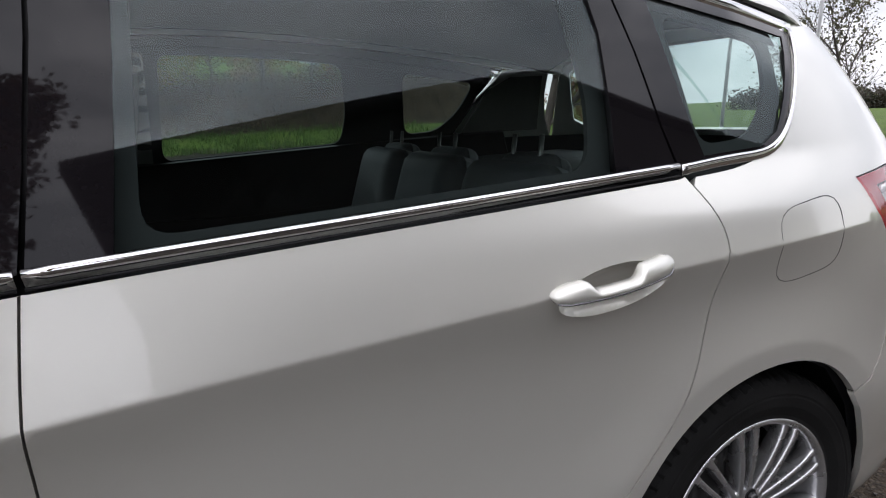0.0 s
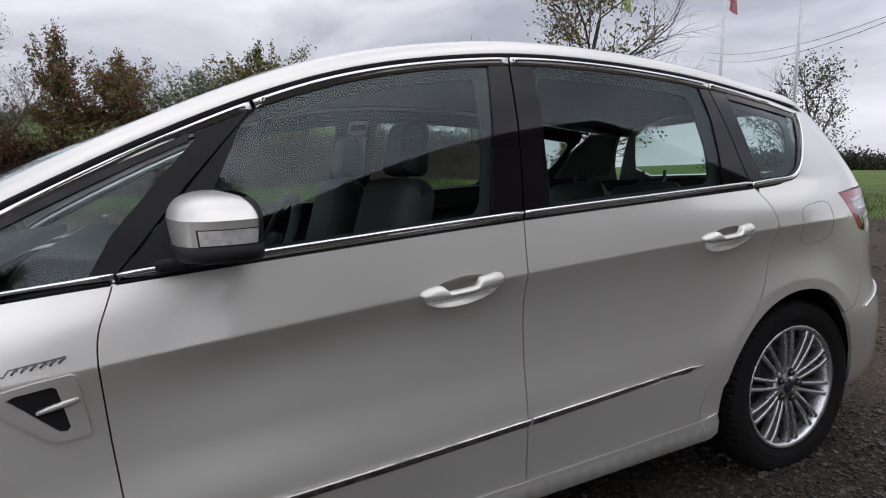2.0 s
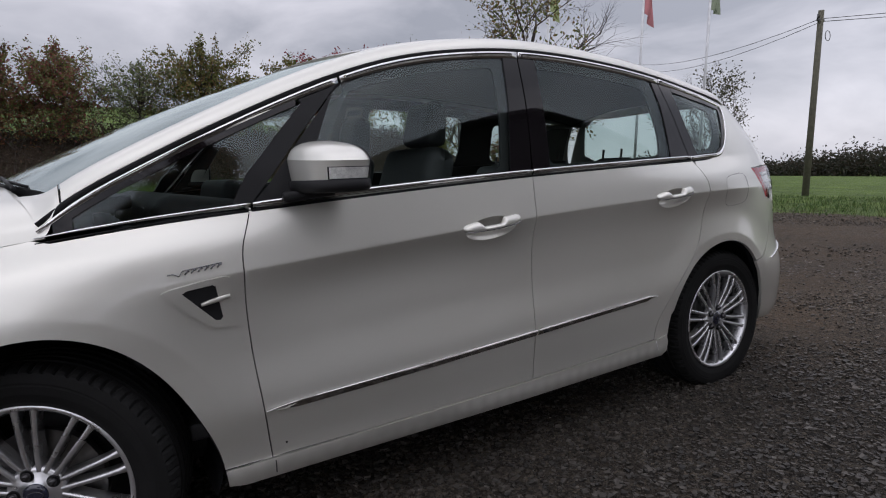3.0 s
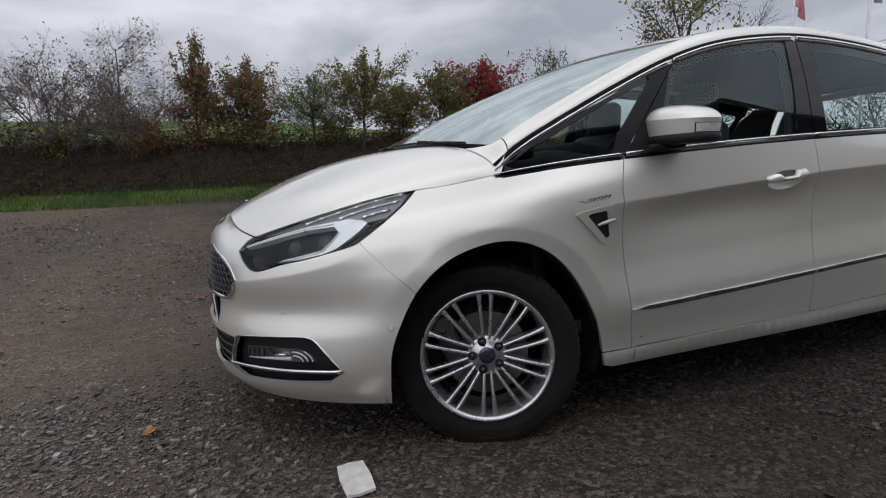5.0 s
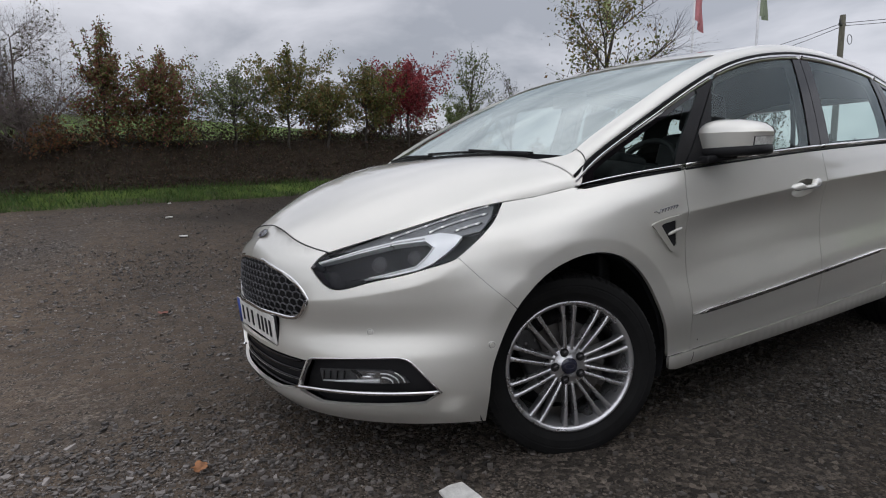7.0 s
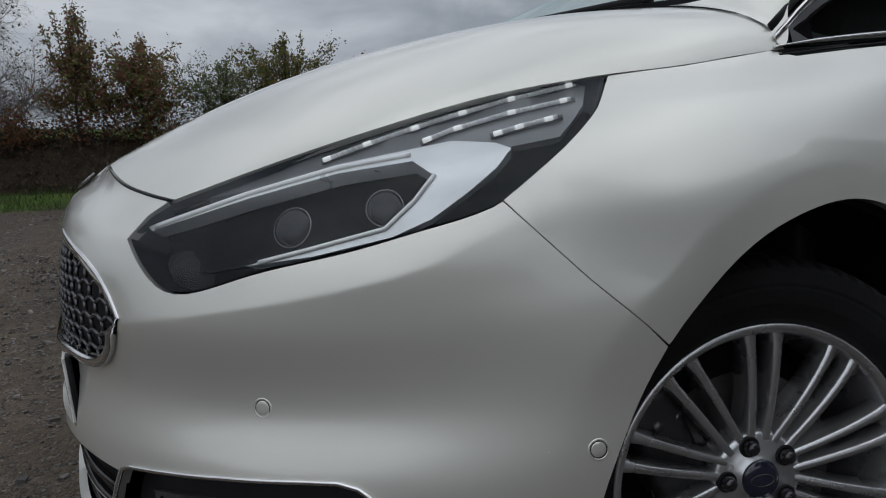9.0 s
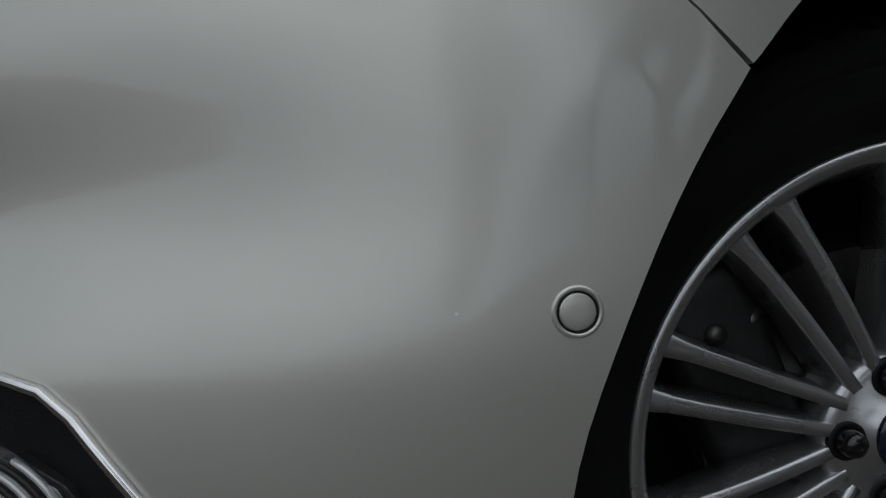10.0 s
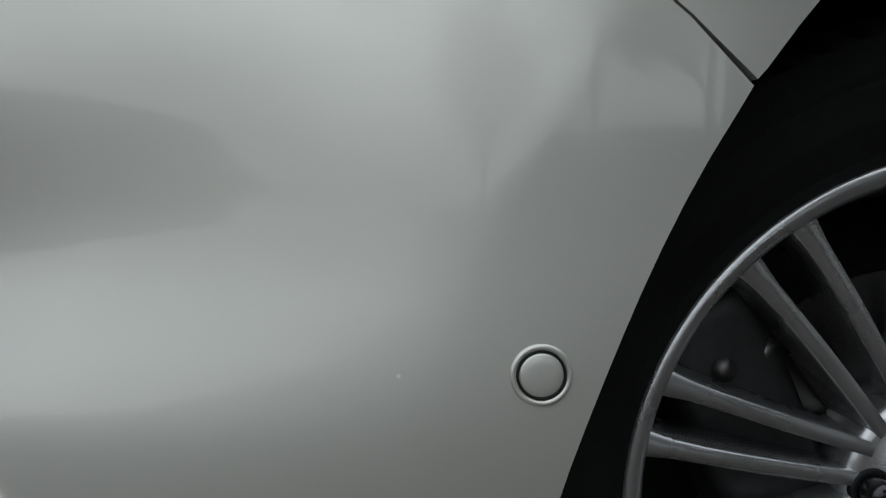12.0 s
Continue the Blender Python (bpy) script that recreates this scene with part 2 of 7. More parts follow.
def yard_tone(n, l, col):
    """Darker, browner stone from about x 1 to 3.4, paler stone to either side."""
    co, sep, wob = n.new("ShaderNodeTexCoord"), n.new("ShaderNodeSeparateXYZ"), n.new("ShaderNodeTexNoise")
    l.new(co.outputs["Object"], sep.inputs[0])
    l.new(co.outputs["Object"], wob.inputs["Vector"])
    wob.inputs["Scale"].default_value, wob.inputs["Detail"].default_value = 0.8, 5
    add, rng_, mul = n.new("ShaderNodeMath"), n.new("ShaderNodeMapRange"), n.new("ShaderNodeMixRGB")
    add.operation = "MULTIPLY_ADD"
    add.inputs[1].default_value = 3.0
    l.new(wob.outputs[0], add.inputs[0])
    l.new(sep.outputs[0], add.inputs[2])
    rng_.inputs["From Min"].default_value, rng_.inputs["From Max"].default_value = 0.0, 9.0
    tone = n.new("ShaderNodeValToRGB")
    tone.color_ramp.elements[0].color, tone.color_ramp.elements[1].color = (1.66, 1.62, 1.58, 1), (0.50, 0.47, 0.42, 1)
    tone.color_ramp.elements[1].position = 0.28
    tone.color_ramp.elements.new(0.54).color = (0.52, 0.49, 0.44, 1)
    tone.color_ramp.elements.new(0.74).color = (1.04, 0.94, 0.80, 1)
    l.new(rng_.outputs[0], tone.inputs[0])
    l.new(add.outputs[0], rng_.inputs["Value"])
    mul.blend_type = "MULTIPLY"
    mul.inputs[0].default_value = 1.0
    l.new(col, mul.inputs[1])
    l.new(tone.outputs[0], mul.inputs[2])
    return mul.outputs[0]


def ground_mat():
    """Crushed stone, turning to rough grass past the edges of the yard."""
    m, n, l, b = nodes_of("crushed_stone_and_grass")
    co = n.new("ShaderNodeTexCoord")

    def noise(scale, detail=4, rough=0.55):
        t = n.new("ShaderNodeTexNoise")
        t.inputs["Scale"].default_value, t.inputs["Detail"].default_value, t.inputs["Roughness"].default_value = scale, detail, rough
        l.new(co.outputs["Object"], t.inputs["Vector"])
        return t.outputs[0]

    def cells(scale):
        t = n.new("ShaderNodeTexVoronoi")
        t.inputs["Scale"].default_value = scale
        l.new(co.outputs["Object"], t.inputs["Vector"])
        return t

    def ramp(src, *stops):
        r = n.new("ShaderNodeValToRGB")
        e = r.color_ramp.elements
        e[0].position, e[0].color = stops[0][0], (*stops[0][1], 1)
        e[1].position, e[1].color = stops[-1][0], (*stops[-1][1], 1)
        for p, c in stops[1:-1]:
            e.new(p).color = (*c, 1)
        l.new(src, r.inputs[0])
        return r.outputs[0]

    def math_(op, a, b_=None):
        t = n.new("ShaderNodeMath")
        t.operation = op
        for i, q in enumerate((a, b_)):
            if q is None:
                continue
            if isinstance(q, (int, float)):
                t.inputs[i].default_value = q
            else:
                l.new(q, t.inputs[i])
        return t.outputs[0]

    def mix(f, a, c):
        t = n.new("ShaderNodeMixRGB")
        l.new(f, t.inputs[0])
        l.new(a, t.inputs[1])
        l.new(c, t.inputs[2])
        return t.outputs[0]
    small, big = cells(105), cells(52)
    stone_a = ramp(small.outputs["Color"], (0.0, (0.009, 0.008, 0.0072)), (0.5, (0.037, 0.033, 0.029)), (1.0, (0.14, 0.127, 0.115)))
    stone_b = ramp(big.outputs["Color"], (0.0, (0.010, 0.009, 0.008)), (0.55, (0.039, 0.035, 0.031)), (1.0, (0.15, 0.137, 0.124)))
    dirt = ramp(noise(9, 8, 0.7), (0.3, (0.031, 0.025, 0.020)), (0.7, (0.080, 0.065, 0.050)))
    ysep, track = n.new("ShaderNodeSeparateXYZ"), n.new("ShaderNodeMapRange")
    l.new(co.outputs["Object"], ysep.inputs[0])
    l.new(ysep.outputs[1], track.inputs["Value"])
    track.inputs["From Min"].default_value, track.inputs["From Max"].default_value = -0.9, 0.7
    track.inputs["To Min"].default_value, track.inputs["To Max"].default_value = 0.07, -0.10
    loose = ramp(math_("ADD", noise(0.55, 5, 0.6), track.outputs[0]), (0.46, (0, 0, 0)), (0.58, (1, 1, 1)))
    which = ramp(noise(6, 3), (0.45, (0, 0, 0)), (0.55, (1, 1, 1)))
    col = mix(loose, mix(ramp(noise(22, 4), (0.50, (0, 0, 0)), (0.57, (1, 1, 1))), dirt, stone_a), mix(which, stone_a, stone_b))
    worn = ramp(noise(0.35, 6, 0.65), (0.35, (0.85, 0.85, 0.86)), (0.65, (1.55, 1.46, 1.36)))
    tone = n.new("ShaderNodeMixRGB")
    tone.blend_type = "MULTIPLY"
    tone.inputs[0].default_value = 1.0
    l.new(col, tone.inputs[1])
    l.new(worn, tone.inputs[2])
    col = yard_tone(n, l, tone.outputs[0])
    sep = n.new("ShaderNodeSeparateXYZ")
    l.new(co.outputs["Object"], sep.inputs[0])
    wob = math_("MULTIPLY", math_("SUBTRACT", noise(1.1, 6, 0.65), 0.5), 1.6)
    north = math_("ADD", math_("SUBTRACT", sep.outputs[1], 8.05), wob)
    east = math_("ADD", math_("SUBTRACT", sep.outputs[0], 12.4), wob)
    edge = math_("MULTIPLY", math_("MAXIMUM", north, east), 3.0)
    cl = n.new("ShaderNodeClamp")
    l.new(edge, cl.inputs[0])
    grass = ramp(noise(2.2, 8, 0.7), (0.3, (0.044, 0.075, 0.015)), (0.55, (0.085, 0.135, 0.026)), (0.75, (0.13, 0.150, 0.048)))
    tuft = n.new("ShaderNodeMixRGB")
    tuft.blend_type = "MULTIPLY"
    tuft.inputs[0].default_value = 1.0
    l.new(grass, tuft.inputs[1])
    l.new(ramp(noise(0.45, 7, 0.75), (0.36, (0.62, 0.66, 0.6)), (0.62, (1.35, 1.3, 1.15))), tuft.inputs[2])
    grass = tuft.outputs[0]
    bank = math_("SUBTRACT", 1.0, math_("MULTIPLY", math_("ABSOLUTE", math_("SUBTRACT", math_("ADD", sep.outputs[1], math_("MULTIPLY", wob, 0.2)), 9.5)), 1.8))
    bk = n.new("ShaderNodeClamp")
    l.new(math_("MULTIPLY", bank, 4.0), bk.inputs[0])
    earth = ramp(noise(5, 8, 0.7), (0.3, (0.022, 0.016, 0.011)), (0.7, (0.060, 0.043, 0.028)))
    bank_here = math_("MULTIPLY", bk.outputs[0], math_("LESS_THAN", sep.outputs[0], 8.5))
    l.new(mix(bank_here, mix(cl.outputs[0], col, grass), earth), b.inputs["Base Color"])
    b.inputs["Roughness"].default_value = 0.85
    b.inputs["Specular IOR Level"].default_value = 0.25
    hgt = math_("ADD", math_("MULTIPLY", small.outputs["Distance"], -0.6), math_("MULTIPLY", big.outputs["Distance"], -0.9))
    hgt = math_("ADD", hgt, math_("MULTIPLY", noise(130, 3), 0.35))
    bp = n.new("ShaderNodeBump")
    bp.inputs["Strength"].default_value, bp.inputs["Distance"].default_value = 0.9, 0.02
    l.new(hgt, bp.inputs["Height"])
    l.new(bp.outputs[0], b.inputs["Normal"])
    return m


ground = mesh_object("ground", np.stack([X.ravel(), Y.ravel(), Z.ravel()], 1), [(i * k + j, (i + 1) * k + j, (i + 1) * k + j + 1, i * k + j + 1) for i in range(len(gx) - 1) for j in range(k - 1)], ground_mat(), None)
tagged(ground, "dark crushed stone yard running into rough grass", "ground", kind="structure")


def joined(name, verts, faces, mat, label, category, kind="stuff"):
    ob = mesh_object(name, verts, faces, mat, None, smooth=False)
    return tagged(ob, label, category, kind=kind)


# loose stones lying on the yard
def stones(count, x0, x1, y0, y1, lo, hi, seed):
    r = np.random.default_rng(seed)
    cube = np.array([(a, b, c) for a in (-1, 1) for b in (-1, 1) for c in (-1, 1)], float)
    quads = [(0, 1, 3, 2), (4, 6, 7, 5), (0, 4, 5, 1), (2, 3, 7, 6), (0, 2, 6, 4), (1, 5, 7, 3)]
    px, py = r.uniform(x0, x1, count * 6), r.uniform(y0, y1, count * 6)
    patch = np.sin(px * 1.1 + 0.7 * py) + np.sin(py * 1.9 - px * 0.6 + 1) + 0.8 * np.sin(px * 3.1 + py * 2.7)
    rim = np.minimum(np.minimum(px - x0, x1 - px) / (x1 - x0), np.minimum(py - y0, y1 - py) / (y1 - y0)) * 5
    keep = (patch + r.normal(0, 1.0, len(px)) > -0.2) & (r.random(len(px)) < rim)
    px, py = px[keep][:count], py[keep][:count]
    n = len(px)
    size = lo + (hi - lo) * r.random(n) ** 3.6
    v = cube[None] * (1 + r.normal(0, 0.22, (n, 8, 3)))
    v = v * (size[:, None] * np.stack([r.uniform(0.7, 1.3, n), r.uniform(0.6, 1.1, n), r.uniform(0.5, 0.95, n)], 1))[:, None, :] * 0.5
    a = r.uniform(0, math.tau, n)
    c, s = np.cos(a)[:, None], np.sin(a)[:, None]
    x, y = v[..., 0] * c - v[..., 1] * s, v[..., 0] * s + v[..., 1] * c
    z = v[..., 2] + r.normal(0, 0.18, n)[:, None] * x + level(px, py)[:, None] + size[:, None] * 0.12
    vs = np.stack([x + px[:, None], y + py[:, None], z], -1).reshape(-1, 3)
    fs = [tuple(8 * i + q for q in f) for i in range(n) for f in quads]
    return vs, fs


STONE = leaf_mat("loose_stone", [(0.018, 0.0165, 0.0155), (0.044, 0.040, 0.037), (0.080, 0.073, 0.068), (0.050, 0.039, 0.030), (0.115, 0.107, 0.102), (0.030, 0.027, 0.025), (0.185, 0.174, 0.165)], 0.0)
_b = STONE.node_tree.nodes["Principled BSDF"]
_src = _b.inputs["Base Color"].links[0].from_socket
STONE.node_tree.links.new(yard_tone(STONE.node_tree.nodes, STONE.node_tree.links, _src), _b.inputs["Base Color"])
sv, sf = stones(105000, -4.6, 7.0, -3.6, 0.9, 0.0045, 0.0195, 5)
sv2, sf2 = stones(18000, -8.0, 2.5, -1.5, 7.5, 0.008, 0.028, 6)
sv3, sf3 = stones(16000, 2.5, 14.5, -5.0, 5.0, 0.008, 0.03, 7)
tot, allf = [sv], list(sf)
for vv, ff in ((sv2, sf2), (sv3, sf3)):
    base = sum(len(q) for q in tot)
    allf += [tuple(i + base for i in f) for f in ff]
    tot.append(vv)
joined("gravel", np.concatenate(tot), allf, STONE, "loose dark grey crushed stones on the yard", "gravel")


# ---- plants ----
def leaves(points, size, r, spread=0.0, droop=0.3):
    """Folded leaves at the points."""
    n = len(points)
    d = r.normal(size=(n, 3))
    d[:, 2] -= droop
    d /= np.linalg.norm(d, axis=1)[:, None]
    s = np.cross(d, r.normal(size=(n, 3)))
    s /= np.linalg.norm(s, axis=1)[:, None]
    up = np.cross(d, s)
    L = size * r.uniform(0.6, 1.3, n)[:, None]
    p = points + r.normal(size=(n, 3)) * spread
    a, b = p, p + d * L
    m = p + d * L * 0.5 + up * L * 0.12
    v = np.stack([a, m + s * L * 0.30, b, m - s * L * 0.30], 1).reshape(-1, 3)
    f = [t for i in range(n) for t in ((4 * i, 4 * i + 1, 4 * i + 2), (4 * i, 4 * i + 2, 4 * i + 3))]
    return v, f


def branch(bm_v, bm_f, p, d, length, r0, depth, r, tips, bend, fork, angle, lift):
    """Grows one limb and its forks as a chain of tapered rings; notes twig points."""
    steps = 5
    d = d / np.linalg.norm(d)
    seg = 5 if r0 > 0.008 else 3
    prev = None
    for i in range(steps + 1):
        rad = r0 * (1 - 0.62 * i / steps)
        a = np.cross(d, (0.3, 0.9, 0.2))
        a /= np.linalg.norm(a)
        b = np.cross(d, a)
        base = len(bm_v)
        for q in range(seg):
            w = q / seg * math.tau
            bm_v.append(p + rad * (a * math.cos(w) + b * math.sin(w)))
        if prev is not None:
            for q in range(seg):
                bm_f.append((prev + q, prev + (q + 1) % seg, base + (q + 1) % seg, base + q))
        prev = base
        if depth <= 1 or i > 1:
            tips.append((p.copy(), depth))
        if depth > 0 and i >= 1:
            for _ in range(fork):
                w = r.uniform(0, math.tau)
                side_ = a * math.cos(w) + b * math.sin(w)
                nd = d * math.cos(angle) + side_ * math.sin(angle)
                nd = nd + np.array((0, 0, lift))
                branch(bm_v, bm_f, p.copy(), nd, length * r.uniform(0.42, 0.62) * (1.15 - 0.5 * i / steps), rad * 0.6, depth - 1, r, tips, bend, fork, angle, lift)
        d = d + r.normal(size=3) * bend + np.array((0, 0, lift * 0.12))
        d /= np.linalg.norm(d)
        p = p + d * length / steps


LEAN = np.array((0.045, -0.03, 1.0))


def tree(name, x, y, z, height, seed, mat, label, leaf=0.07, count=2600, stems=1, angle=0.6, lift=0.25, fork=2, depth=3, width=None, spread=0.05, thick=0.05, bark=None, low=0.18, aspread=0.25):
    """A tree or shrub: stems with forking limbs, and a crown of separate leaves kept inside an uneven outline."""
    r = np.random.default_rng(seed)
    ob = new(name)
    ob.location = (x, y, z)
    tagged(ob, label, "tree" if "tree" in name else "shrub")
    v, f, tips = [], [], []
    for s in range(stems):
        lean = LEAN + (r.normal(size=3) * (aspread, aspread, 0) if stems > 1 else 0)
        branch(v, f, np.array((0.0, 0, -0.1)) + r.normal(size=3) * (0.05 * (stems > 1), 0.05 * (stems > 1), 0), lean, height * (1.0 if stems == 1 else r.uniform(0.7, 1.0)), thick / stems ** 0.5, depth, r, tips, 0.05, fork, angle, lift)
    w = width or height * 0.32
    pts = np.array([p for p, dep in tips if dep <= 1])
    hgt = pts[:, 2] / height
    off = pts - LEAN * pts[:, 2:3]
    lim = w * (0.55 + 0.6 * np.sqrt(np.clip(1.15 - hgt, 0, 1))) * (1 + 0.25 * np.sin(np.arctan2(off[:, 1], off[:, 0]) * 3 + seed + 5 * hgt))
    ok = (np.hypot(off[:, 0], off[:, 1]) < lim) & (hgt > low)
    pts = pts[ok] if ok.sum() > 20 else pts
    # bring the whole to its height and spread
    k = np.array((1.0, 1.0, height / np.percentile(pts[:, 2], 99)))
    o2 = pts - LEAN * pts[:, 2:3]
    k[:2] = min(2.0, w / max(0.05, np.percentile(np.hypot(o2[:, 0], o2[:, 1]), 96)))
    v, pts = np.array(v) * k, pts * k
    mesh_object("trunk", v, f, bark or BARK, ob)
    pick = pts[r.integers(0, len(pts), count)]
    lv, lf = leaves(pick, leaf, r, spread)
    tagged(mesh_object("crown", lv, lf, mat, ob, smooth=False), kind="stuff")
    return ob


def tube(v, f, pts, r0, r1, seg=5):
    """A tapered round limb along the points."""
    b0 = len(v)
    for i, p in enumerate(pts):
        d = pts[min(i + 1, len(pts) - 1)] - pts[max(i - 1, 0)]
        a = np.cross(d, (0.3, 0.9, 0.2))
        a /= np.linalg.norm(a)
        b = np.cross(d, a)
        b /= np.linalg.norm(b)
        rad = r0 + (r1 - r0) * i / (len(pts) - 1)
        v += [p + (a * math.cos(q) + b * math.sin(q)) * rad for q in np.linspace(0, math.tau, seg, endpoint=False)]
    for i in range(len(pts) - 1):
        for k in range(seg):
            j = (k + 1) % seg
            f.append((b0 + i * seg + k, b0 + i * seg + j, b0 + (i + 1) * seg + j, b0 + (i + 1) * seg + k))


def young_tree(x, y, z, height, radius, seed, mat, label, leaf, count, top=0.55, low=0.06, limbs=46, lean=(0.03, 0.0)):
    """A young tree: a stem with several leaders, rising side limbs and twigs from near the ground up, and leaves along them."""
    r = np.random.default_rng(seed)
    ob = new("tree")
    ob.location = (x, y, z)
    tagged(ob, label, "tree")
    v, f, spots = [], [], []
    axis = np.array((lean[0], lean[1], 1.0))
    stem = [axis * height * t + r.normal(size=3) * (0.012, 0.012, 0) * (t > 0) for t in np.linspace(-0.06, 0.62, 7)]
    tube(v, f, stem, 0.032, 0.014, 6)
    for k in range(7):
        a = k * 1.7 + r.uniform(0, 1)
        h1 = height * r.uniform(0.74, 0.97) if k else height
        tip = axis * h1 + np.array((math.cos(a), math.sin(a), 0)) * radius * (r.uniform(0.2, 0.75) if k else 0.03)
        st = axis * height * r.uniform(0.3, 0.55)
        line = [st + (tip - st) * t + np.array((math.cos(a), math.sin(a), 0)) * radius * 0.12 * math.sin(t * math.pi) for t in np.linspace(0, 1, 6)]
        tube(v, f, line, 0.012, 0.003, 4)
        spots += [(line[i] + (line[i + 1] - line[i]) * q, 0.03) for i in range(1, 5) for q in r.random(6)]
    for i in range(limbs):
        q = low + (0.90 - low) * (i + r.random()) / limbs
        a = 2.4 * i + r.normal(0, 0.4)
        el = r.uniform(0.4, 0.95)
        qe = min(1.0, q + 0.2)
        reach = radius * min(1.0, 0.55 + 1.3 * qe) * min(1.0, 1.45 * (1.03 - qe) ** top) * r.uniform(0.35, 1.25) * (1 + 0.25 * math.sin(2 * a + seed))
        st = axis * height * q
        d = np.array((math.cos(a), math.sin(a), math.tan(el) * 0.8))
        end = st + d * reach
        end[2] = min(end[2], height * (0.98 - 0.1 * r.random()))
        line = [st + (end - st) * t + np.array((0, 0, -0.08 * reach * math.sin(t * math.pi))) for t in np.linspace(0, 1, 5)]
        tube(v, f, line, 0.008, 0.002, 3)
        n_ = max(2, int(32 * (reach / radius) ** 1.6))
        for t in 0.30 + 0.75 * r.random(n_):
            p = st + (end - st) * min(t, 1.0) + r.normal(size=3) * (0.02 + reach * 0.09)
            spots.append((p, 0.035))
            if r.random() < 0.35:
                b = st + (end - st) * min(1.0, t * 0.8)
                tube(v, f, [b, (b + p) / 2 + r.normal(size=3) * 0.01, p], 0.003, 0.0015, 3)
    mesh_object("trunk", v, f, BARK, ob)
    pts = np.array([p for p, _ in spots])
    lv, lf = leaves(pts[r.integers(0, len(pts), count)], leaf, r, 0.032)
    tagged(mesh_object("crown", lv, lf, mat, ob, smooth=False), kind="stuff")
    return ob


OLIVE = leaf_mat("olive_autumn_leaves", [(0.068, 0.095, 0.024), (0.112, 0.138, 0.032), (0.165, 0.158, 0.043), (0.195, 0.112, 0.044), (0.138, 0.132, 0.037)])
RUST = leaf_mat("rusty_leaves", [(0.111, 0.040, 0.026), (0.189, 0.070, 0.033), (0.099, 0.078, 0.026), (0.221, 0.099, 0.044)])
MIXED = leaf_mat("turning_leaves", [(0.080, 0.122, 0.033), (0.150, 0.180, 0.047), (0.210, 0.095, 0.050), (0.120, 0.142, 0.040), (0.210, 0.055, 0.050), (0.160, 0.060, 0.045), (0.170, 0.170, 0.060)])
CRIMSON = leaf_mat("crimson_leaves", [(0.141, 0.015, 0.022), (0.243, 0.026, 0.034), (0.187, 0.022, 0.030), (0.299, 0.041, 0.037)])
PALE = leaf_mat("pale_green_leaves", [(0.070, 0.111, 0.035), (0.118, 0.152, 0.055), (0.172, 0.178, 0.078), (0.078, 0.101, 0.040)])
DULL = leaf_mat("dull_sparse_leaves", [(0.048, 0.057, 0.031), (0.078, 0.079, 0.040), (0.111, 0.099, 0.048)])
BRUSH = leaf_mat("dark_bank_brush", [(0.030, 0.023, 0.017), (0.058, 0.040, 0.026), (0.042, 0.046, 0.019), (0.095, 0.055, 0.034), (0.050, 0.033, 0.026)])
GRASS = leaf_mat("grass_blades", [(0.030, 0.062, 0.013), (0.047, 0.101, 0.017), (0.072, 0.117, 0.025), (0.093, 0.101, 0.038)])

hedge = "young turning tree on the bank"
gz = lambda x, y: float(level(x, y)) - 0.05
for x, top_z, radius, seed, mat, label, leaf, count, shape, limbs in (
        (-0.70, 3.97, 0.60, 11, MIXED, "slim young tree with olive and reddish leaves", 0.05, 7600, 0.80, 84),
        (0.20, 3.52, 0.72, 12, MIXED, "young tree with olive leaves and reddish tips", 0.05, 9600, 0.66, 90),
        (1.44, 3.26, 0.74, 13, PALE, "pale green bushy young tree", 0.042, 6600, 0.6, 96),
        (2.50, 3.80, 0.74, 14, OLIVE, "full olive brown young tree on the bank", 0.05, 10400, 0.66, 96),
        (3.32, 3.10, 0.46, 25, OLIVE, "low olive young tree in the hedge", 0.05, 5800, 0.5, 60),
        (4.18, 3.56, 0.66, 15, OLIVE, "olive young tree with brown tips", 0.05, 9200, 0.58, 84),
        (5.20, 3.66, 0.72, 16, CRIMSON, "round-headed young tree with crimson leaves", 0.056, 9600, 0.45, 90)):
    young_tree(x, 9.45, gz(x, 9.45), top_z - gz(x, 9.45), radius * (1.02 if seed == 11 else 1.15), seed, mat, label, leaf, int(count * 0.90), shape, 0.22 if mat == CRIMSON else 0.19, limbs)
young_tree(7.05, 9.6, gz(7.05, 9.6), 2.40, 0.60, 17, PALE, "thin young tree with few pale leaves", 0.055, 1900, top=0.4, low=0.15)
tree("tree", 8.9, 10.4, gz(8.9, 10.4) + 0.1, 2.4, 27, DULL, "nearly bare thin young tree", 0.06, 260, angle=0.5, lift=0.4, width=0.7, thick=0.03)
tree("shrub", -1.75, 9.6, gz(-1.75, 9.6), 1.95, 18, DULL, "large nearly bare shrub with arching branches", 0.045, 1700, stems=4, fork=3, angle=0.85, lift=-0.04, width=1.45, thick=0.05, spread=0.03, aspread=0.75, depth=3, bark=TWIG)
tree("shrub", -2.9, 9.5, gz(-2.9, 9.5), 1.95, 19, DULL, "nearly bare shrub with arching branches", 0.05, 1400, stems=6, angle=0.8, lift=-0.03, width=1.35, thick=0.05, spread=0.03, aspread=0.7, depth=3, bark=TWIG)
tree("shrub", -4.4, 9.6, gz(-4.4, 9.6), 1.7, 29, DULL, "nearly bare shrub on the bank", 0.05, 1300, stems=5, angle=0.6, lift=0.05, width=1.2, thick=0.06, spread=0.03, aspread=0.45, depth=3, bark=TWIG)
young_tree(-6.0, 9.8, gz(-6.0, 9.8), 1.9, 0.7, 30, MIXED, hedge + " with olive leaves", 0.06, 5600)
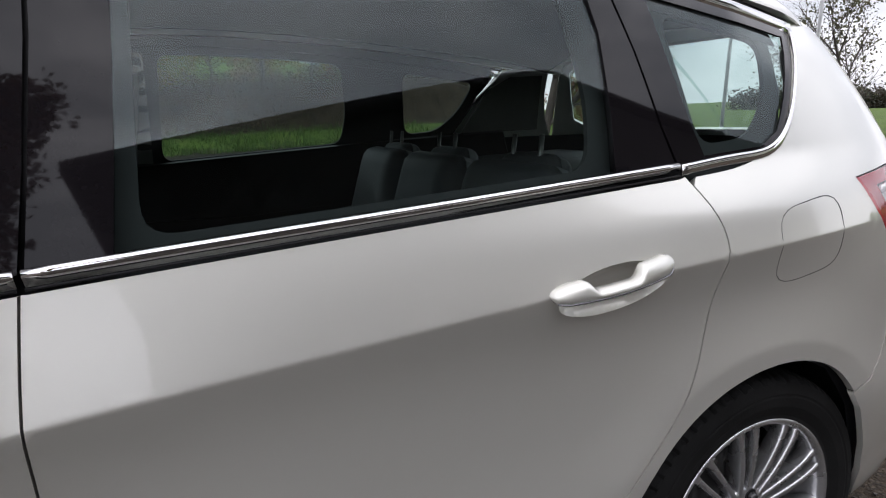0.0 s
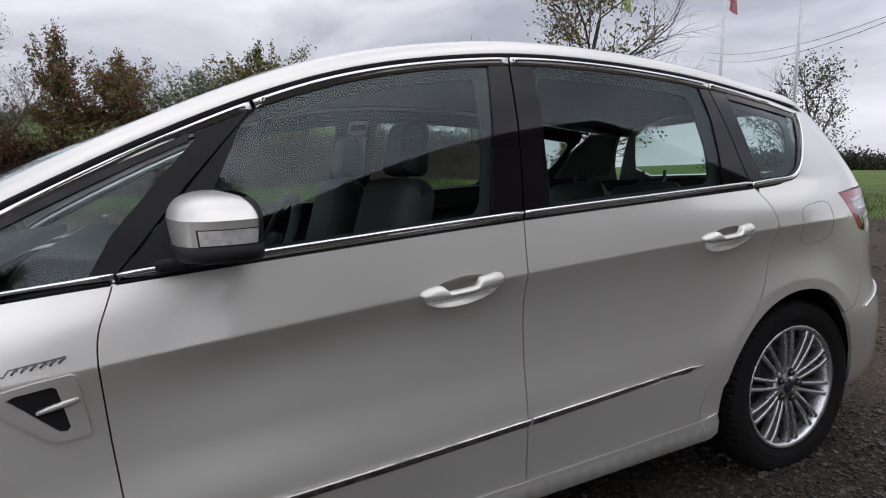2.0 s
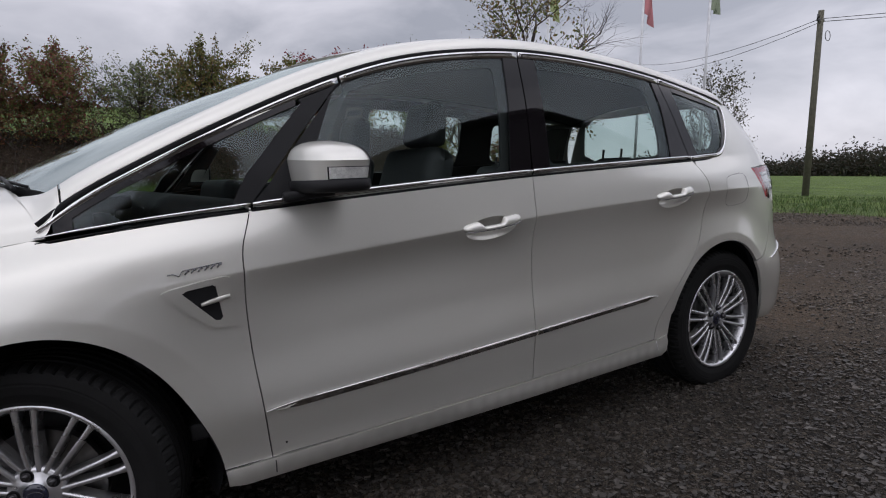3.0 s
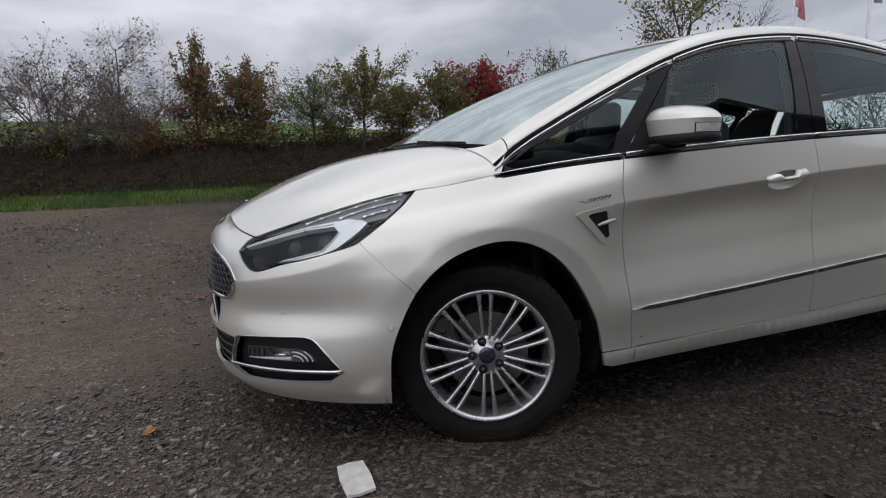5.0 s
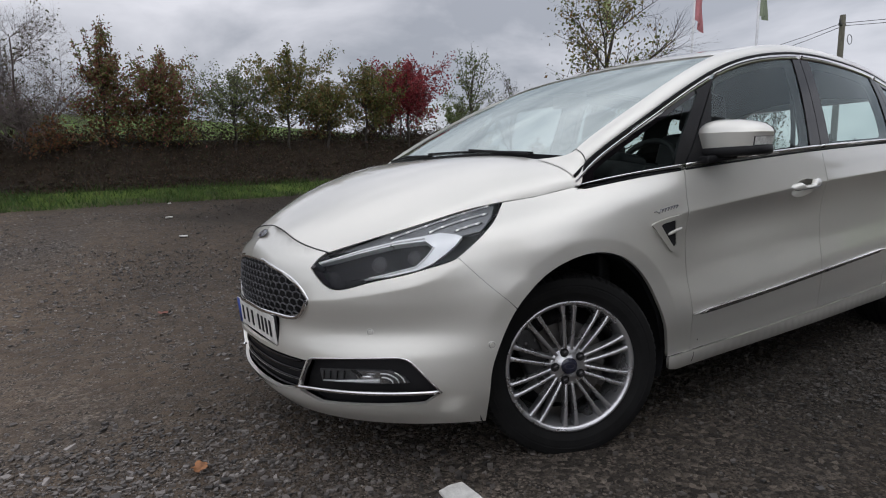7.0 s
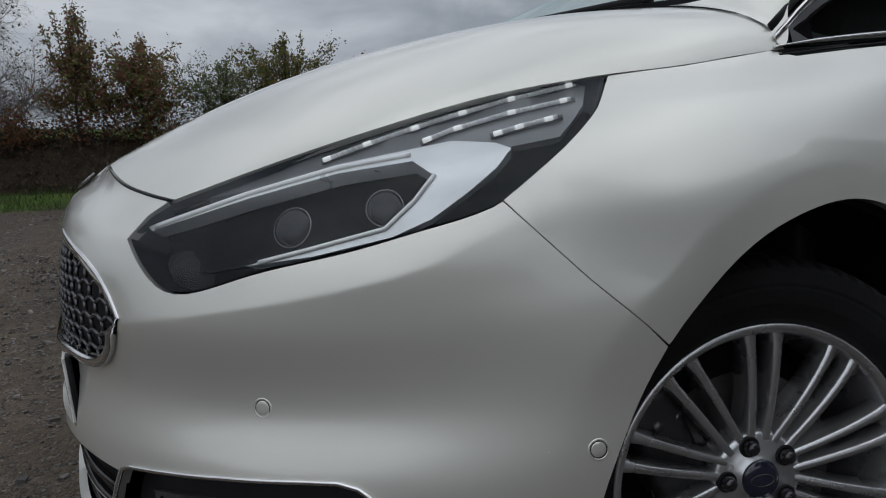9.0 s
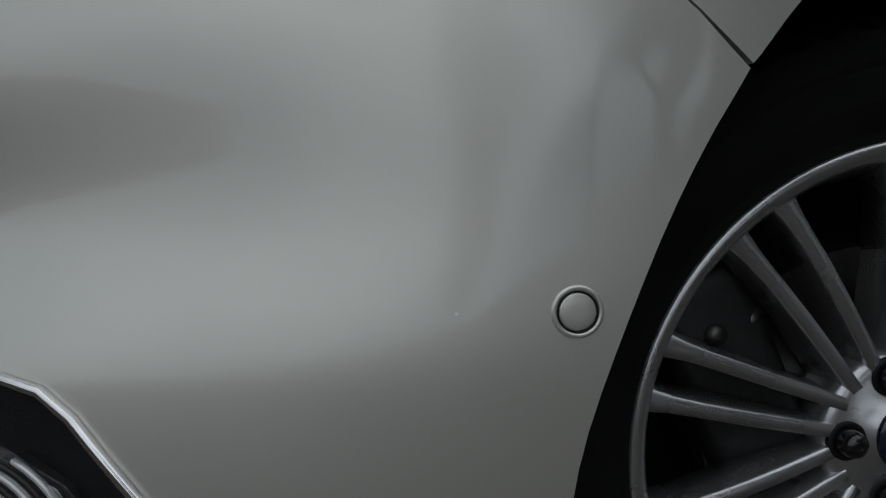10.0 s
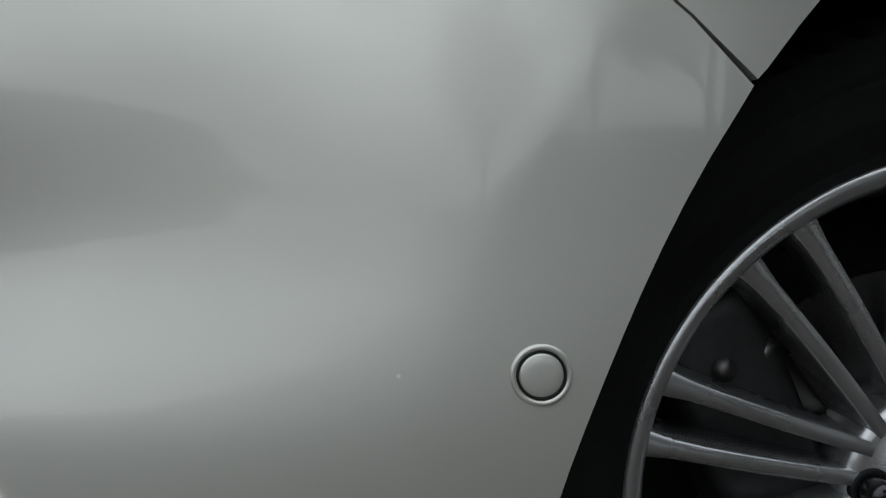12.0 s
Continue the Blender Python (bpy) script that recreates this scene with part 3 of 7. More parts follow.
for i, (x, y, h) in enumerate(((-1.55, 9.45, 0.55), (-0.45, 9.5, 0.75), (0.35, 9.55, 0.6), (-2.9, 9.4, 0.6), (1.9, 9.75, 0.7), (3.2, 9.9, 0.75), (-4.4, 9.4, 0.7), (4.9, 10.1, 0.8))):
    tree("shrub", x, y, gz(x, y), h, 40 + i, (RUST, RUST, MIXED, OLIVE, OLIVE)[i % 5], "low rusty shrub along the bank top" if i % 5 < 2 else "low tangled shrub along the bank top", 0.06, 900, stems=4, angle=0.7, lift=0.05, width=0.5, thick=0.02, spread=0.07, aspread=0.6, depth=2, low=0.02)
# trees up the field, past the hedge
for x, y, h, rad, seed, mat in ((7.6, 14.2, 2.6, 0.95, 61, OLIVE), (9.4, 13.6, 2.2, 0.9, 62, PALE), (11.2, 15.0, 2.5, 1.0, 63, OLIVE), (12.9, 13.9, 2.1, 0.8, 64, MIXED)):
    young_tree(x, y, gz(x, y), h, rad, seed, mat, "young green tree standing in the field grass", 0.075, 4200, top=0.5, low=0.12)
# trees past the tail of the car
tree("tree", 6.2, 5.2, gz(6.2, 5.2), 4.1 - gz(6.2, 5.2), 21, OLIVE, "open young tree with sparse olive leaves", 0.062, 3000, angle=0.7, lift=0.12, width=1.25, thick=0.06, spread=0.08, low=0.3)
tree("tree", 14.0, 6.25, gz(14.0, 6.25), 3.4, 22, DULL, "small open tree with sparse dull leaves", 0.065, 2300, angle=0.6, lift=0.2, width=1.6, thick=0.05, spread=0.10, low=0.25)
# trees behind the yard, seen in the glass
tree("tree", 0.0, -7.0, 0.0, 6.5, 31, RUST, "garden tree with dark reddish leaves", 0.15, 15000, angle=0.55, lift=0.25, width=1.5, thick=0.09, low=0.32, spread=0.10)
tree("tree", -1.6, -9.6, 0.0, 7.2, 32, OLIVE, "dark garden tree beside the house", 0.16, 3600, angle=0.35, lift=0.6, width=1.0, thick=0.10, low=0.1)
tree("tree", -6.5, -10.5, 0.0, 5.0, 33, OLIVE, "round garden tree across the yard", 0.16, 3400, angle=0.6, lift=0.2, width=1.6, thick=0.08, low=0.2)

# brush that clothes the bank, and grass on the verge and field edge
r = np.random.default_rng(8)
n = 27000
bx = r.uniform(-9, 7.5, n)
by = r.uniform(8.95, 9.9, n) + 0.12 * np.clip(bx - 2, 0, 9)
bz = level(bx, by) + np.abs(r.normal(0, 0.10, n)) * (1 + 0.8 * np.sin(bx * 2.3) * np.sin(bx * 0.9 + 1))
lv, lf = leaves(np.stack([bx, by, bz], 1), 0.055, r, 0.05)
joined("bank_brush", lv, lf, BRUSH, "dark brambles and dead stalks on the bank", "brush")
tw_v, tw_f = [], []
for i in range(420):
    x = r.uniform(-8, 7)
    y = r.uniform(8.95, 9.6)
    p = np.array((x, y, float(level(x, y))))
    q = p + np.array((r.normal(0, 0.16), r.normal(-0.05, 0.1), r.uniform(0.15, 0.55)))
    w = 0.005
    b0 = len(tw_v)
    tw_v += [p + (w, 0, 0), p - (w, 0, 0), p + (0, w, 0), q]
    tw_f += [(b0, b0 + 1, b0 + 3), (b0 + 1, b0 + 2, b0 + 3), (b0 + 2, b0, b0 + 3)]
joined("dry_stalks", tw_v, tw_f, BARK, "thin dry stalks standing in the bank brush", "stalks")


def grass_patch(name, count, x0, x1, y0, y1, tall, seed, label):
    r = np.random.default_rng(seed)
    gx_, gy_ = r.uniform(x0, x1, count), r.uniform(y0, y1, count)
    clump = 0.5 + 0.5 * np.sin(gx_ * 3.1 + np.sin(gy_ * 2.3) * 2) * np.sin(gy_ * 4.7 + gx_)
    ok = r.random(count) < 0.35 + 0.65 * clump
    gx_, gy_ = gx_[ok], gy_[ok]
    m = len(gx_)
    h = tall * r.uniform(0.4, 1.2, m)
    a = r.uniform(0, math.tau, m)
    w = 0.006 + 0.004 * r.random(m)
    base = np.stack([gx_, gy_, level(gx_, gy_)], 1)
    sx = np.stack([np.cos(a) * w, np.sin(a) * w, np.zeros(m)], 1)
    tip = base + np.stack([r.normal(0, 0.35, m) * h, r.normal(0, 0.35, m) * h, h], 1)
    v = np.stack([base - sx, base + sx, tip], 1).reshape(-1, 3)
    joined(name, v, [(3 * i, 3 * i + 1, 3 * i + 2) for i in range(m)], GRASS, label, "grass")


grass_patch("verge_grass", 16000, -9, 6, 7.9, 9.15, 0.10, 9, "short green grass along the foot of the bank")
grass_patch("yard_edge_grass", 14000, 12.0, 24, -1, 12, 0.12, 10, "rough green grass at the edge of the yard")

# far woods, as one mass of crowns
wv, wf = [], []
r = np.random.default_rng(12)
for i in range(900):
    t = r.random()
    x, y = 118 + 40 * t + r.uniform(-8, 8), 95 - 105 * t + r.uniform(-5, 5)
    h = (3.2 + 2.2 * t + 1.2 * math.sin(t * 19)) * r.uniform(0.6, 1.1)
    p = np.array((x, y, float(level(x, y)) + h * r.uniform(0.1, 0.95)))
    lv, lf = leaves(p + r.normal(size=(60, 3)) * (1.4, 1.4, 0.9), 0.62, r)
    b0 = sum(len(q) for q in wv)
    wf += [tuple(j + b0 for j in f) for f in lf]
    wv.append(lv)
joined("far_wood", np.concatenate(wv), wf, leaf_mat("far_wood_leaves", [(0.016, 0.022, 0.012), (0.026, 0.03, 0.015), (0.035, 0.03, 0.016), (0.045, 0.03, 0.018)]), "dark wood on the skyline beyond the field", "wood")


# ---- poles, flags and wires ----
def flag_pole(x, y, cloth, label, drop):
    z = float(level(x, y))
    ob = new("flag_pole")
    ob.location = (x, y, z)
    tagged(ob, label, "flag pole", "flag poles")
    part("pole", rod_bm((0, 0, -0.1), tuple(LEAN * 5.6), 0.034, 0.024, 12), POLE_GREY, ob)
    part("pole_top", rod_bm(tuple(LEAN * 5.6), tuple(LEAN * 5.7), 0.036, 0.02, 12), POLE_GREY, ob)
    v, f = [], []
    for i in range(13):
        for j in range(7):
            u, w = i / 12, j / 6
            q = LEAN * (5.46 - 1.24 * u) + np.array((0.04 + w * 0.22 * (1 - 0.25 * u) + 0.03 * math.sin(u * 5 + w * 9), -0.07 * w + 0.05 * math.sin(w * 7 + u * 3), -drop * w))
            v.append(q)
    for i in range(12):
        for j in range(6):
            a = i * 7 + j
            f.append((a, a + 1, a + 8, a + 7))
    mesh_object("flag", v, f, cloth, ob)


flag_red = surface("red_and_white_cloth", (0.44, 0.17, 0.18), 0.8, vary=0.4, scale=2)
flag_green = surface("green_grey_cloth", (0.22, 0.26, 0.18), 0.8, vary=0.3, scale=2)
flag_pale = surface("pale_green_cloth", (0.30, 0.36, 0.16), 0.8, vary=0.3, scale=2)
flag_pole(11.06, 6.66, flag_red, "grey flag pole with a hanging red flag", 0.32)
flag_pole(11.9, 5.62, flag_green, "grey flag pole with a hanging green flag", 0.1)
flag_pole(9.68, 8.15, flag_pale, "grey flag pole with a hanging pale green flag", 0.26)

pole = new("utility_pole")
pole.location = (24.6, 9.75, float(level(24.6, 9.75)))
tagged(pole, "weathered wooden utility pole with wires", "utility pole")
part("pole", rod_bm((0, 0, -0.5), (0.105, -0.275, 6.9), 0.13, 0.10, 14), WOOD_POLE, pole)
part("bracket", box_bm((0.42, 0.10, 0.10), (0.1, -0.26, 6.55), bevel=0.02), DARK_METAL, pole)
for dx in (-0.18, 0.14):
    part("insulator", rod_bm((dx + 0.1, -0.26, 6.55), (dx + 0.1, -0.26, 6.75), 0.04, 0.03), DARK_METAL, pole)
v, f = revolve([(0.18 + 0.012 * math.cos(q), 0.012 * math.sin(q)) for q in np.linspace(0, math.tau, 6, endpoint=False)], 24)
mesh_object("cable_coil", [(p + 0.18, q - 0.5, s + 5.95) for p, q, s in v], f, BLACK, pole)


def wire(a, b, sag):
    a, b = np.array(a), np.array(b)
    pts = [a + (b - a) * t - np.array((0, 0, sag * 4 * t * (1 - t))) for t in np.linspace(0, 1, 13)]
    bm = bmesh.new()
    for p, q in zip(pts, pts[1:]):
        rod_bm(tuple(p), tuple(q), 0.012, seg=5, bm=bm)
    tagged(part("overhead_wire", bm, BLACK, None), "thin dark overhead wire slung from the pole", "wire", "overhead wires")


pz = float(level(24.6, 9.75)) + 6.6
wire((24.7, 9.5, pz), (44, 36, 10.2), 0.8)
wire((24.7, 9.5, pz - 0.12), (44, 36, 9.6), 0.9)
wire((24.7, 9.5, pz), (42, -22, 7.0), 0.7)
wire((24.7, 9.5, pz - 0.1), (42, -22, 6.7), 0.8)

# ---- the house across the yard, behind the walk ----
WALL = surface("dark_weathered_boards", (0.05, 0.045, 0.04), 0.8, vary=0.3, scale=3, fine=40, bump=0.2)
TILE = surface("dark_roof_tiles", (0.035, 0.03, 0.03), 0.8, vary=0.3, scale=4, fine=30, bump=0.3)
house = tagged(new("house"), "long dark boarded house with a low gable roof", "house")
hx0, hx1, hy0, hy1, eave, ridge = 1.2, 22.0, -19.0, -9.2, 5.4, 8.35
hm = (hx0 + hx1) / 2
hv = [(hx0, hy0, -0.2), (hx1, hy0, -0.2), (hx1, hy1, -0.2), (hx0, hy1, -0.2), (hx0, hy0, eave), (hx1, hy0, eave), (hx1, hy1, eave), (hx0, hy1, eave), (hm, hy0, ridge), (hm, hy1, ridge)]
mesh_object("wall", hv, [(0, 1, 5, 8, 4), (2, 3, 7, 9, 6), (1, 2, 6, 5), (3, 0, 4, 7)], WALL, house, smooth=False)
part("ground_storey", box_bm((hx1 - 5.0 + 0.05, hy1 - hy0 + 0.1, 3.5), ((hx1 + 5.0) / 2 + 0.025, (hy0 + hy1) / 2, 1.55), bevel=0.02), surface("pale_rendered_wall", (0.55, 0.53, 0.49), 0.85, vary=0.1, scale=2, bump=0.15), house, "pale rendered ground storey")
for sgn, x in ((-1, hx0), (1, hx1)):
    slope = (ridge - eave) / (hm - hx0)
    e = (x + sgn * 0.6, eave - 0.6 * slope + 0.06)
    v = [(hm, hy0 - 0.5, ridge + 0.06), (hm, hy1 + 0.5, ridge + 0.06), (e[0], hy1 + 0.5, e[1]), (e[0], hy0 - 0.5, e[1])]
    v += [(a, b, c + 0.22) for a, b, c in v]
    mesh_object("roof", v, [(0, 1, 2, 3), (4, 7, 6, 5), (0, 4, 5, 1), (1, 5, 6, 2), (2, 6, 7, 3), (3, 7, 4, 0)], TILE, house, smooth=False)
PANE = surface("dark_window_pane", (0.02, 0.022, 0.025), 0.05, vary=0.1)
FRAME = surface("dark_window_frame", (0.04, 0.035, 0.03), 0.5)
for x in (6.2, 9.2, 12.4, 15.4):
    for z in (1.6, 4.5):
        wdw = part("window", box_bm((1.2, 0.06, 1.4), (x, hy1 + 0.06, z), bevel=0.01), FRAME, house)
        part("pane", box_bm((1.04, 0.05, 1.24), (x, hy1 + 0.08, z)), PANE, wdw)

# ---- small things on the ground ----
def tile(x, y, turn):
    r = np.random.default_rng(77)
    v = [(-0.052, -0.062), (-0.01, -0.066), (0.05, -0.058), (0.056, 0.0), (0.05, 0.060), (0.0, 0.064), (-0.048, 0.058), (-0.056, 0.01)]
    vs = [(a * 0.9, b * 1.62, z) for z in (0.0, 0.009) for a, b in v]
    fs = [tuple(range(8))[::-1], tuple(range(8, 16))] + [(i, (i + 1) % 8, 8 + (i + 1) % 8, 8 + i) for i in range(8)]
    ob = mesh_object("white_slab", vs, fs, PAPER, None, smooth=False)
    ob.matrix_basis = pose(x, y, float(level(x, y)) + 0.012, 1.5, -2, turn)
    tagged(ob, "small flat off-white slab lying on the gravel", "slab")


tile(-0.510, -0.930, -3)


def fallen_leaf(x, y, turn, mat, size=0.045):
    pts = []
    for i in range(20):
        a = i / 20 * math.tau
        q = size * (0.62 + 0.38 * abs(math.cos(2.5 * a)))
        pts.append((q * math.cos(a), q * math.sin(a), 0.006 + 0.012 * abs(math.sin(a * 1.5))))
    v = [(0, 0, 0.004)] + pts
    ob = mesh_object("fallen_leaf", v, [(0, 1 + i, 1 + (i + 1) % 20) for i in range(20)], mat, None)
    ob.matrix_basis = pose(x, y, float(level(x, y)) + 0.012, 6, -5, turn)
    tagged(ob, "curled orange autumn leaf lying on the gravel", "leaf", "fallen leaves")


ORANGE = surface("orange_leaf", (0.24, 0.10, 0.035), 0.6, vary=0.3, scale=30)
RED_LEAF = surface("faded_red_leaf", (0.17, 0.06, 0.04), 0.7, vary=0.3, scale=30)
for x, y, t, m, s in ((-1.155, -0.165, 20, ORANGE, 0.035), (-2.35, -0.9, 70, ORANGE, 0.035), (-2.1, 1.6, 130, RED_LEAF, 0.05), (3.25, -1.55, 10, RED_LEAF, 0.05), (3.55, -1.5, 200, ORANGE, 0.045), (-3.1, 3.2, 50, ORANGE, 0.05), (-0.925, 2.4, 95, RED_LEAF, 0.04)):
    fallen_leaf(x, y, t, m, s)
for i, (x, y) in enumerate(((-0.34, 4.93), (-3.4, 2.6), (-0.07, 7.65), (-0.31, 6.10))):
    bm = box_bm((0.09, 0.05, 0.02), bevel=0.008, seg=2)
    ob = part("white_chip", bm, PAPER, None)
    ob.matrix_basis = pose(x, y, float(level(x, y)) + 0.015, 0, 4, 40 * i)
    tagged(ob, "pale chip of stone lying on the yard", "stone", "pale chips")

# ---- the car ----
from mathutils.geometry import delaunay_2d_cdt


def cubic(xs, ys):
    """A smooth curve through the points (not-a-kink cubic), as a function of arrays."""
    xs, ys = np.array(xs, float), np.array(ys, float)
    n = len(xs)
    h, a, r = np.diff(xs), np.eye(n), np.zeros(n)
    for i in range(1, n - 1):
        a[i, i - 1:i + 2] = h[i - 1], 2 * (h[i - 1] + h[i]), h[i]
        r[i] = 6 * ((ys[i + 1] - ys[i]) / h[i] - (ys[i] - ys[i - 1]) / h[i - 1])
    m = np.linalg.solve(a, r)

    def f(x):
        x = np.asarray(x, float)
        i = np.clip(np.searchsorted(xs, x) - 1, 0, n - 2)
        p, q, w = xs[i + 1] - x, x - xs[i], h[i]
        return (m[i] * p ** 3 + m[i + 1] * q ** 3) / (6 * w) + (ys[i] / w - m[i] * w / 6) * p + (ys[i + 1] / w - m[i + 1] * w / 6) * q
    return f


# The plan of the body at half height: stations along x with the half width, nose to tail.
PLAN = [(-0.882, 0.0), (-0.867, 0.22), (-0.806, 0.42), (-0.674, 0.63), (-0.50, 0.783), (-0.342, 0.872), (-0.2, 0.918), (0.0, 0.944), (0.3, 0.955),
        (0.6, 0.960), (1.1, 0.963), (1.6, 0.958), (2.0, 0.951), (2.4, 0.943), (2.7, 0.937), (2.95, 0.928), (3.2, 0.902), (3.42, 0.855),
        (3.62, 0.75), (3.77, 0.54), (3.835, 0.27), (3.85, 0.0)]
_p = np.array(PLAN)
_c = np.concatenate([[0], np.cumsum(np.hypot(*np.diff(_p, axis=0).T))])
_fx, _fh = cubic(_c, _p[:, 0]), cubic(_c, _p[:, 1])
_s = np.linspace(0, _c[-1], 4000)
_xy = np.stack([_fx(_s), _fh(_s)], 1)
_arc = np.concatenate([[0], np.cumsum(np.hypot(*np.diff(_xy, axis=0).T))])
_arc += 1.0 - np.interp(1.0, _xy[:, 0], _arc)
U_NOSE, U_TAIL = _arc[0], _arc[-1]


def plan(u):
    x, h = np.interp(u, _arc, _xy[:, 0]), np.interp(u, _arc, _xy[:, 1])
    e = 0.01
    tx = np.interp(u + e, _arc, _xy[:, 0]) - np.interp(u - e, _arc, _xy[:, 0])
    th = np.interp(u + e, _arc, _xy[:, 1]) - np.interp(u - e, _arc, _xy[:, 1])
    n = np.hypot(tx, th)
    return x, h, -th / n, tx / n


def u_of(x, h):
    return float(_arc[np.argmin((_xy[:, 0] - x) ** 2 + (_xy[:, 1] - h) ** 2)])


def ux(x):
    return float(np.interp(x, _xy[:, 0], _arc))


# Belt line and roof rail line: height and half width along x.
belt_z = cubic((-0.3, 0.073, 0.3, 0.602, 1.1, 1.629, 2.2, 2.656, 3.13, 3.6), (0.93, 0.972, 1.0, 1.027, 1.06, 1.087, 1.108, 1.122, 1.132, 1.14))
rail_z = cubic((0.073, 0.15, 0.3, 0.488, 0.699, 0.928, 1.138, 1.411, 1.681, 2.049, 2.544, 2.85, 3.154, 3.4), (0.977, 1.034, 1.12, 1.213, 1.309, 1.400, 1.463, 1.510, 1.532, 1.524, 1.476, 1.432, 1.383, 1.335))
rail_h = cubic((0.073, 0.5, 0.928, 1.3, 1.682, 2.1, 2.544, 2.9, 3.154, 3.4), (0.823, 0.838, 0.808, 0.793, 0.778, 0.769, 0.750, 0.715, 0.684, 0.63))

tuck = lambda x: 0.075 * np.clip((x - 3.08) / 0.28, 0, 1.1) ** 1.6

# Cross sections: station u, then nine heights and nine offsets from the plan, from the underside to the belt.
SECTIONS = [
    (U_NOSE, (0.19, 0.24, 0.30, 0.435, 0.52, 0.63, 0.72, 0.80, 0.87), (-0.07, -0.02, 0.0, 0.005, 0.002, 0.0, -0.012, -0.04, -0.115)),
    (u_of(-0.806, 0.42), (0.19, 0.24, 0.30, 0.435, 0.52, 0.63, 0.70, 0.75, 0.80), (-0.06, -0.015, 0.0, 0.008, -0.010, -0.001, -0.010, -0.03, -0.075)),
    (u_of(-0.674, 0.63), (0.19, 0.24, 0.30, 0.435, 0.52, 0.63, 0.70, 0.76, 0.83), (-0.06, -0.02, 0.0, 0.010, -0.013, -0.005, -0.012, -0.035, -0.10)),
    (u_of(-0.50, 0.783), (0.19, 0.24, 0.30, 0.437, 0.525, 0.64, 0.74, 0.81, 0.875), (-0.06, -0.025, 0.0, 0.008, -0.008, -0.005, -0.014, -0.045, -0.12)),
    (u_of(-0.342, 0.872), (0.19, 0.24, 0.31, 0.43, 0.53, 0.67, 0.77, 0.85, 0.915), (-0.06, -0.035, -0.008, 0.003, -0.003, -0.004, -0.022, -0.07, -0.16)),
    (ux(0.0), (0.2, 0.25, 0.33, 0.42, 0.58, 0.72, 0.81, 0.89, 0.962), (-0.05, -0.035, -0.02, -0.005, 0.0, 0.0, -0.012, -0.05, -0.132)),
    (ux(0.35), (0.2, 0.25, 0.33, 0.43, 0.60, 0.75, 0.835, 0.925, 1.004), (-0.05, -0.035, -0.02, -0.004, -0.006, -0.002, 0.0, -0.028, -0.083)),
    (ux(0.6), (0.2, 0.25, 0.34, 0.44, 0.63, 0.79, 0.853, 0.935, 1.027), (-0.06, -0.035, -0.018, 0.0, -0.018, -0.013, 0.003, -0.017, -0.053)),
    (ux(1.6), (0.2, 0.26, 0.36, 0.487, 0.68, 0.86, 0.924, 0.995, 1.086), (-0.06, -0.032, -0.018, -0.006, -0.024, -0.014, 0.004, -0.014, -0.039)),
    (ux(2.4), (0.2, 0.265, 0.38, 0.523, 0.71, 0.895, 0.957, 1.03, 1.115), (-0.06, -0.03, -0.02, -0.014, -0.024, -0.013, 0.004, -0.017, -0.056)),
    (ux(2.85), (0.2, 0.265, 0.38, 0.525, 0.72, 0.905, 0.968, 1.04, 1.127), (-0.05, -0.03, -0.02, -0.010, -0.012, -0.010, 0.003, -0.022, -0.082)),
    (ux(3.2), (0.2, 0.265, 0.38, 0.525, 0.70, 0.90, 0.966, 1.05, 1.133), (-0.06, -0.03, -0.01, 0.0, -0.012, -0.018, -0.02, -0.045, -0.09)),
    (ux(3.62), (0.2, 0.265, 0.38, 0.54, 0.70, 0.90, 0.966, 1.05, 1.133), (-0.06, -0.02, 0.0, 0.0, -0.04, -0.06, -0.065, -0.09, -0.13)),
    (U_TAIL, (0.2, 0.265, 0.38, 0.54, 0.70, 0.90, 0.966, 1.05, 1.133), (-0.06, -0.02, 0.0, 0.0, -0.05, -0.07, -0.075, -0.10, -0.14)),
]
_su = [s[0] for s in SECTIONS]
_zk = [cubic(_su, [s[1][k] for s in SECTIONS]) for k in range(9)]
_dk = [cubic(_su, [s[2][k] for s in SECTIONS]) for k in range(9)]
ARCH_F = [(-0.372, 0.195), (-0.369, 0.25), (-0.363, 0.32), (-0.356, 0.388), (-0.331, 0.463), (-0.306, 0.518), (-0.266, 0.589), (-0.22, 0.643), (-0.16, 0.690), (-0.064, 0.729), (0.064, 0.744), (0.192, 0.709), (0.311, 0.613), (0.40, 0.474), (0.459, 0.327), (0.474, 0.245)]
ARCH_R = [(2.405, 0.262), (2.436, 0.40), (2.478, 0.504), (2.558, 0.606), (2.670, 0.682), (2.80, 0.718), (2.931, 0.708), (3.05, 0.650), (3.14, 0.54), (3.20, 0.42), (3.225, 0.34), (3.235, 0.262)]

BROW_U = (-1.2, -0.993, -0.861, -0.717, -0.645, -0.578, -0.512, -0.459, -0.40)
BROW_Z = (0.60, 0.622, 0.637, 0.658, 0.671, 0.685, 0.705, 0.731, 0.76)


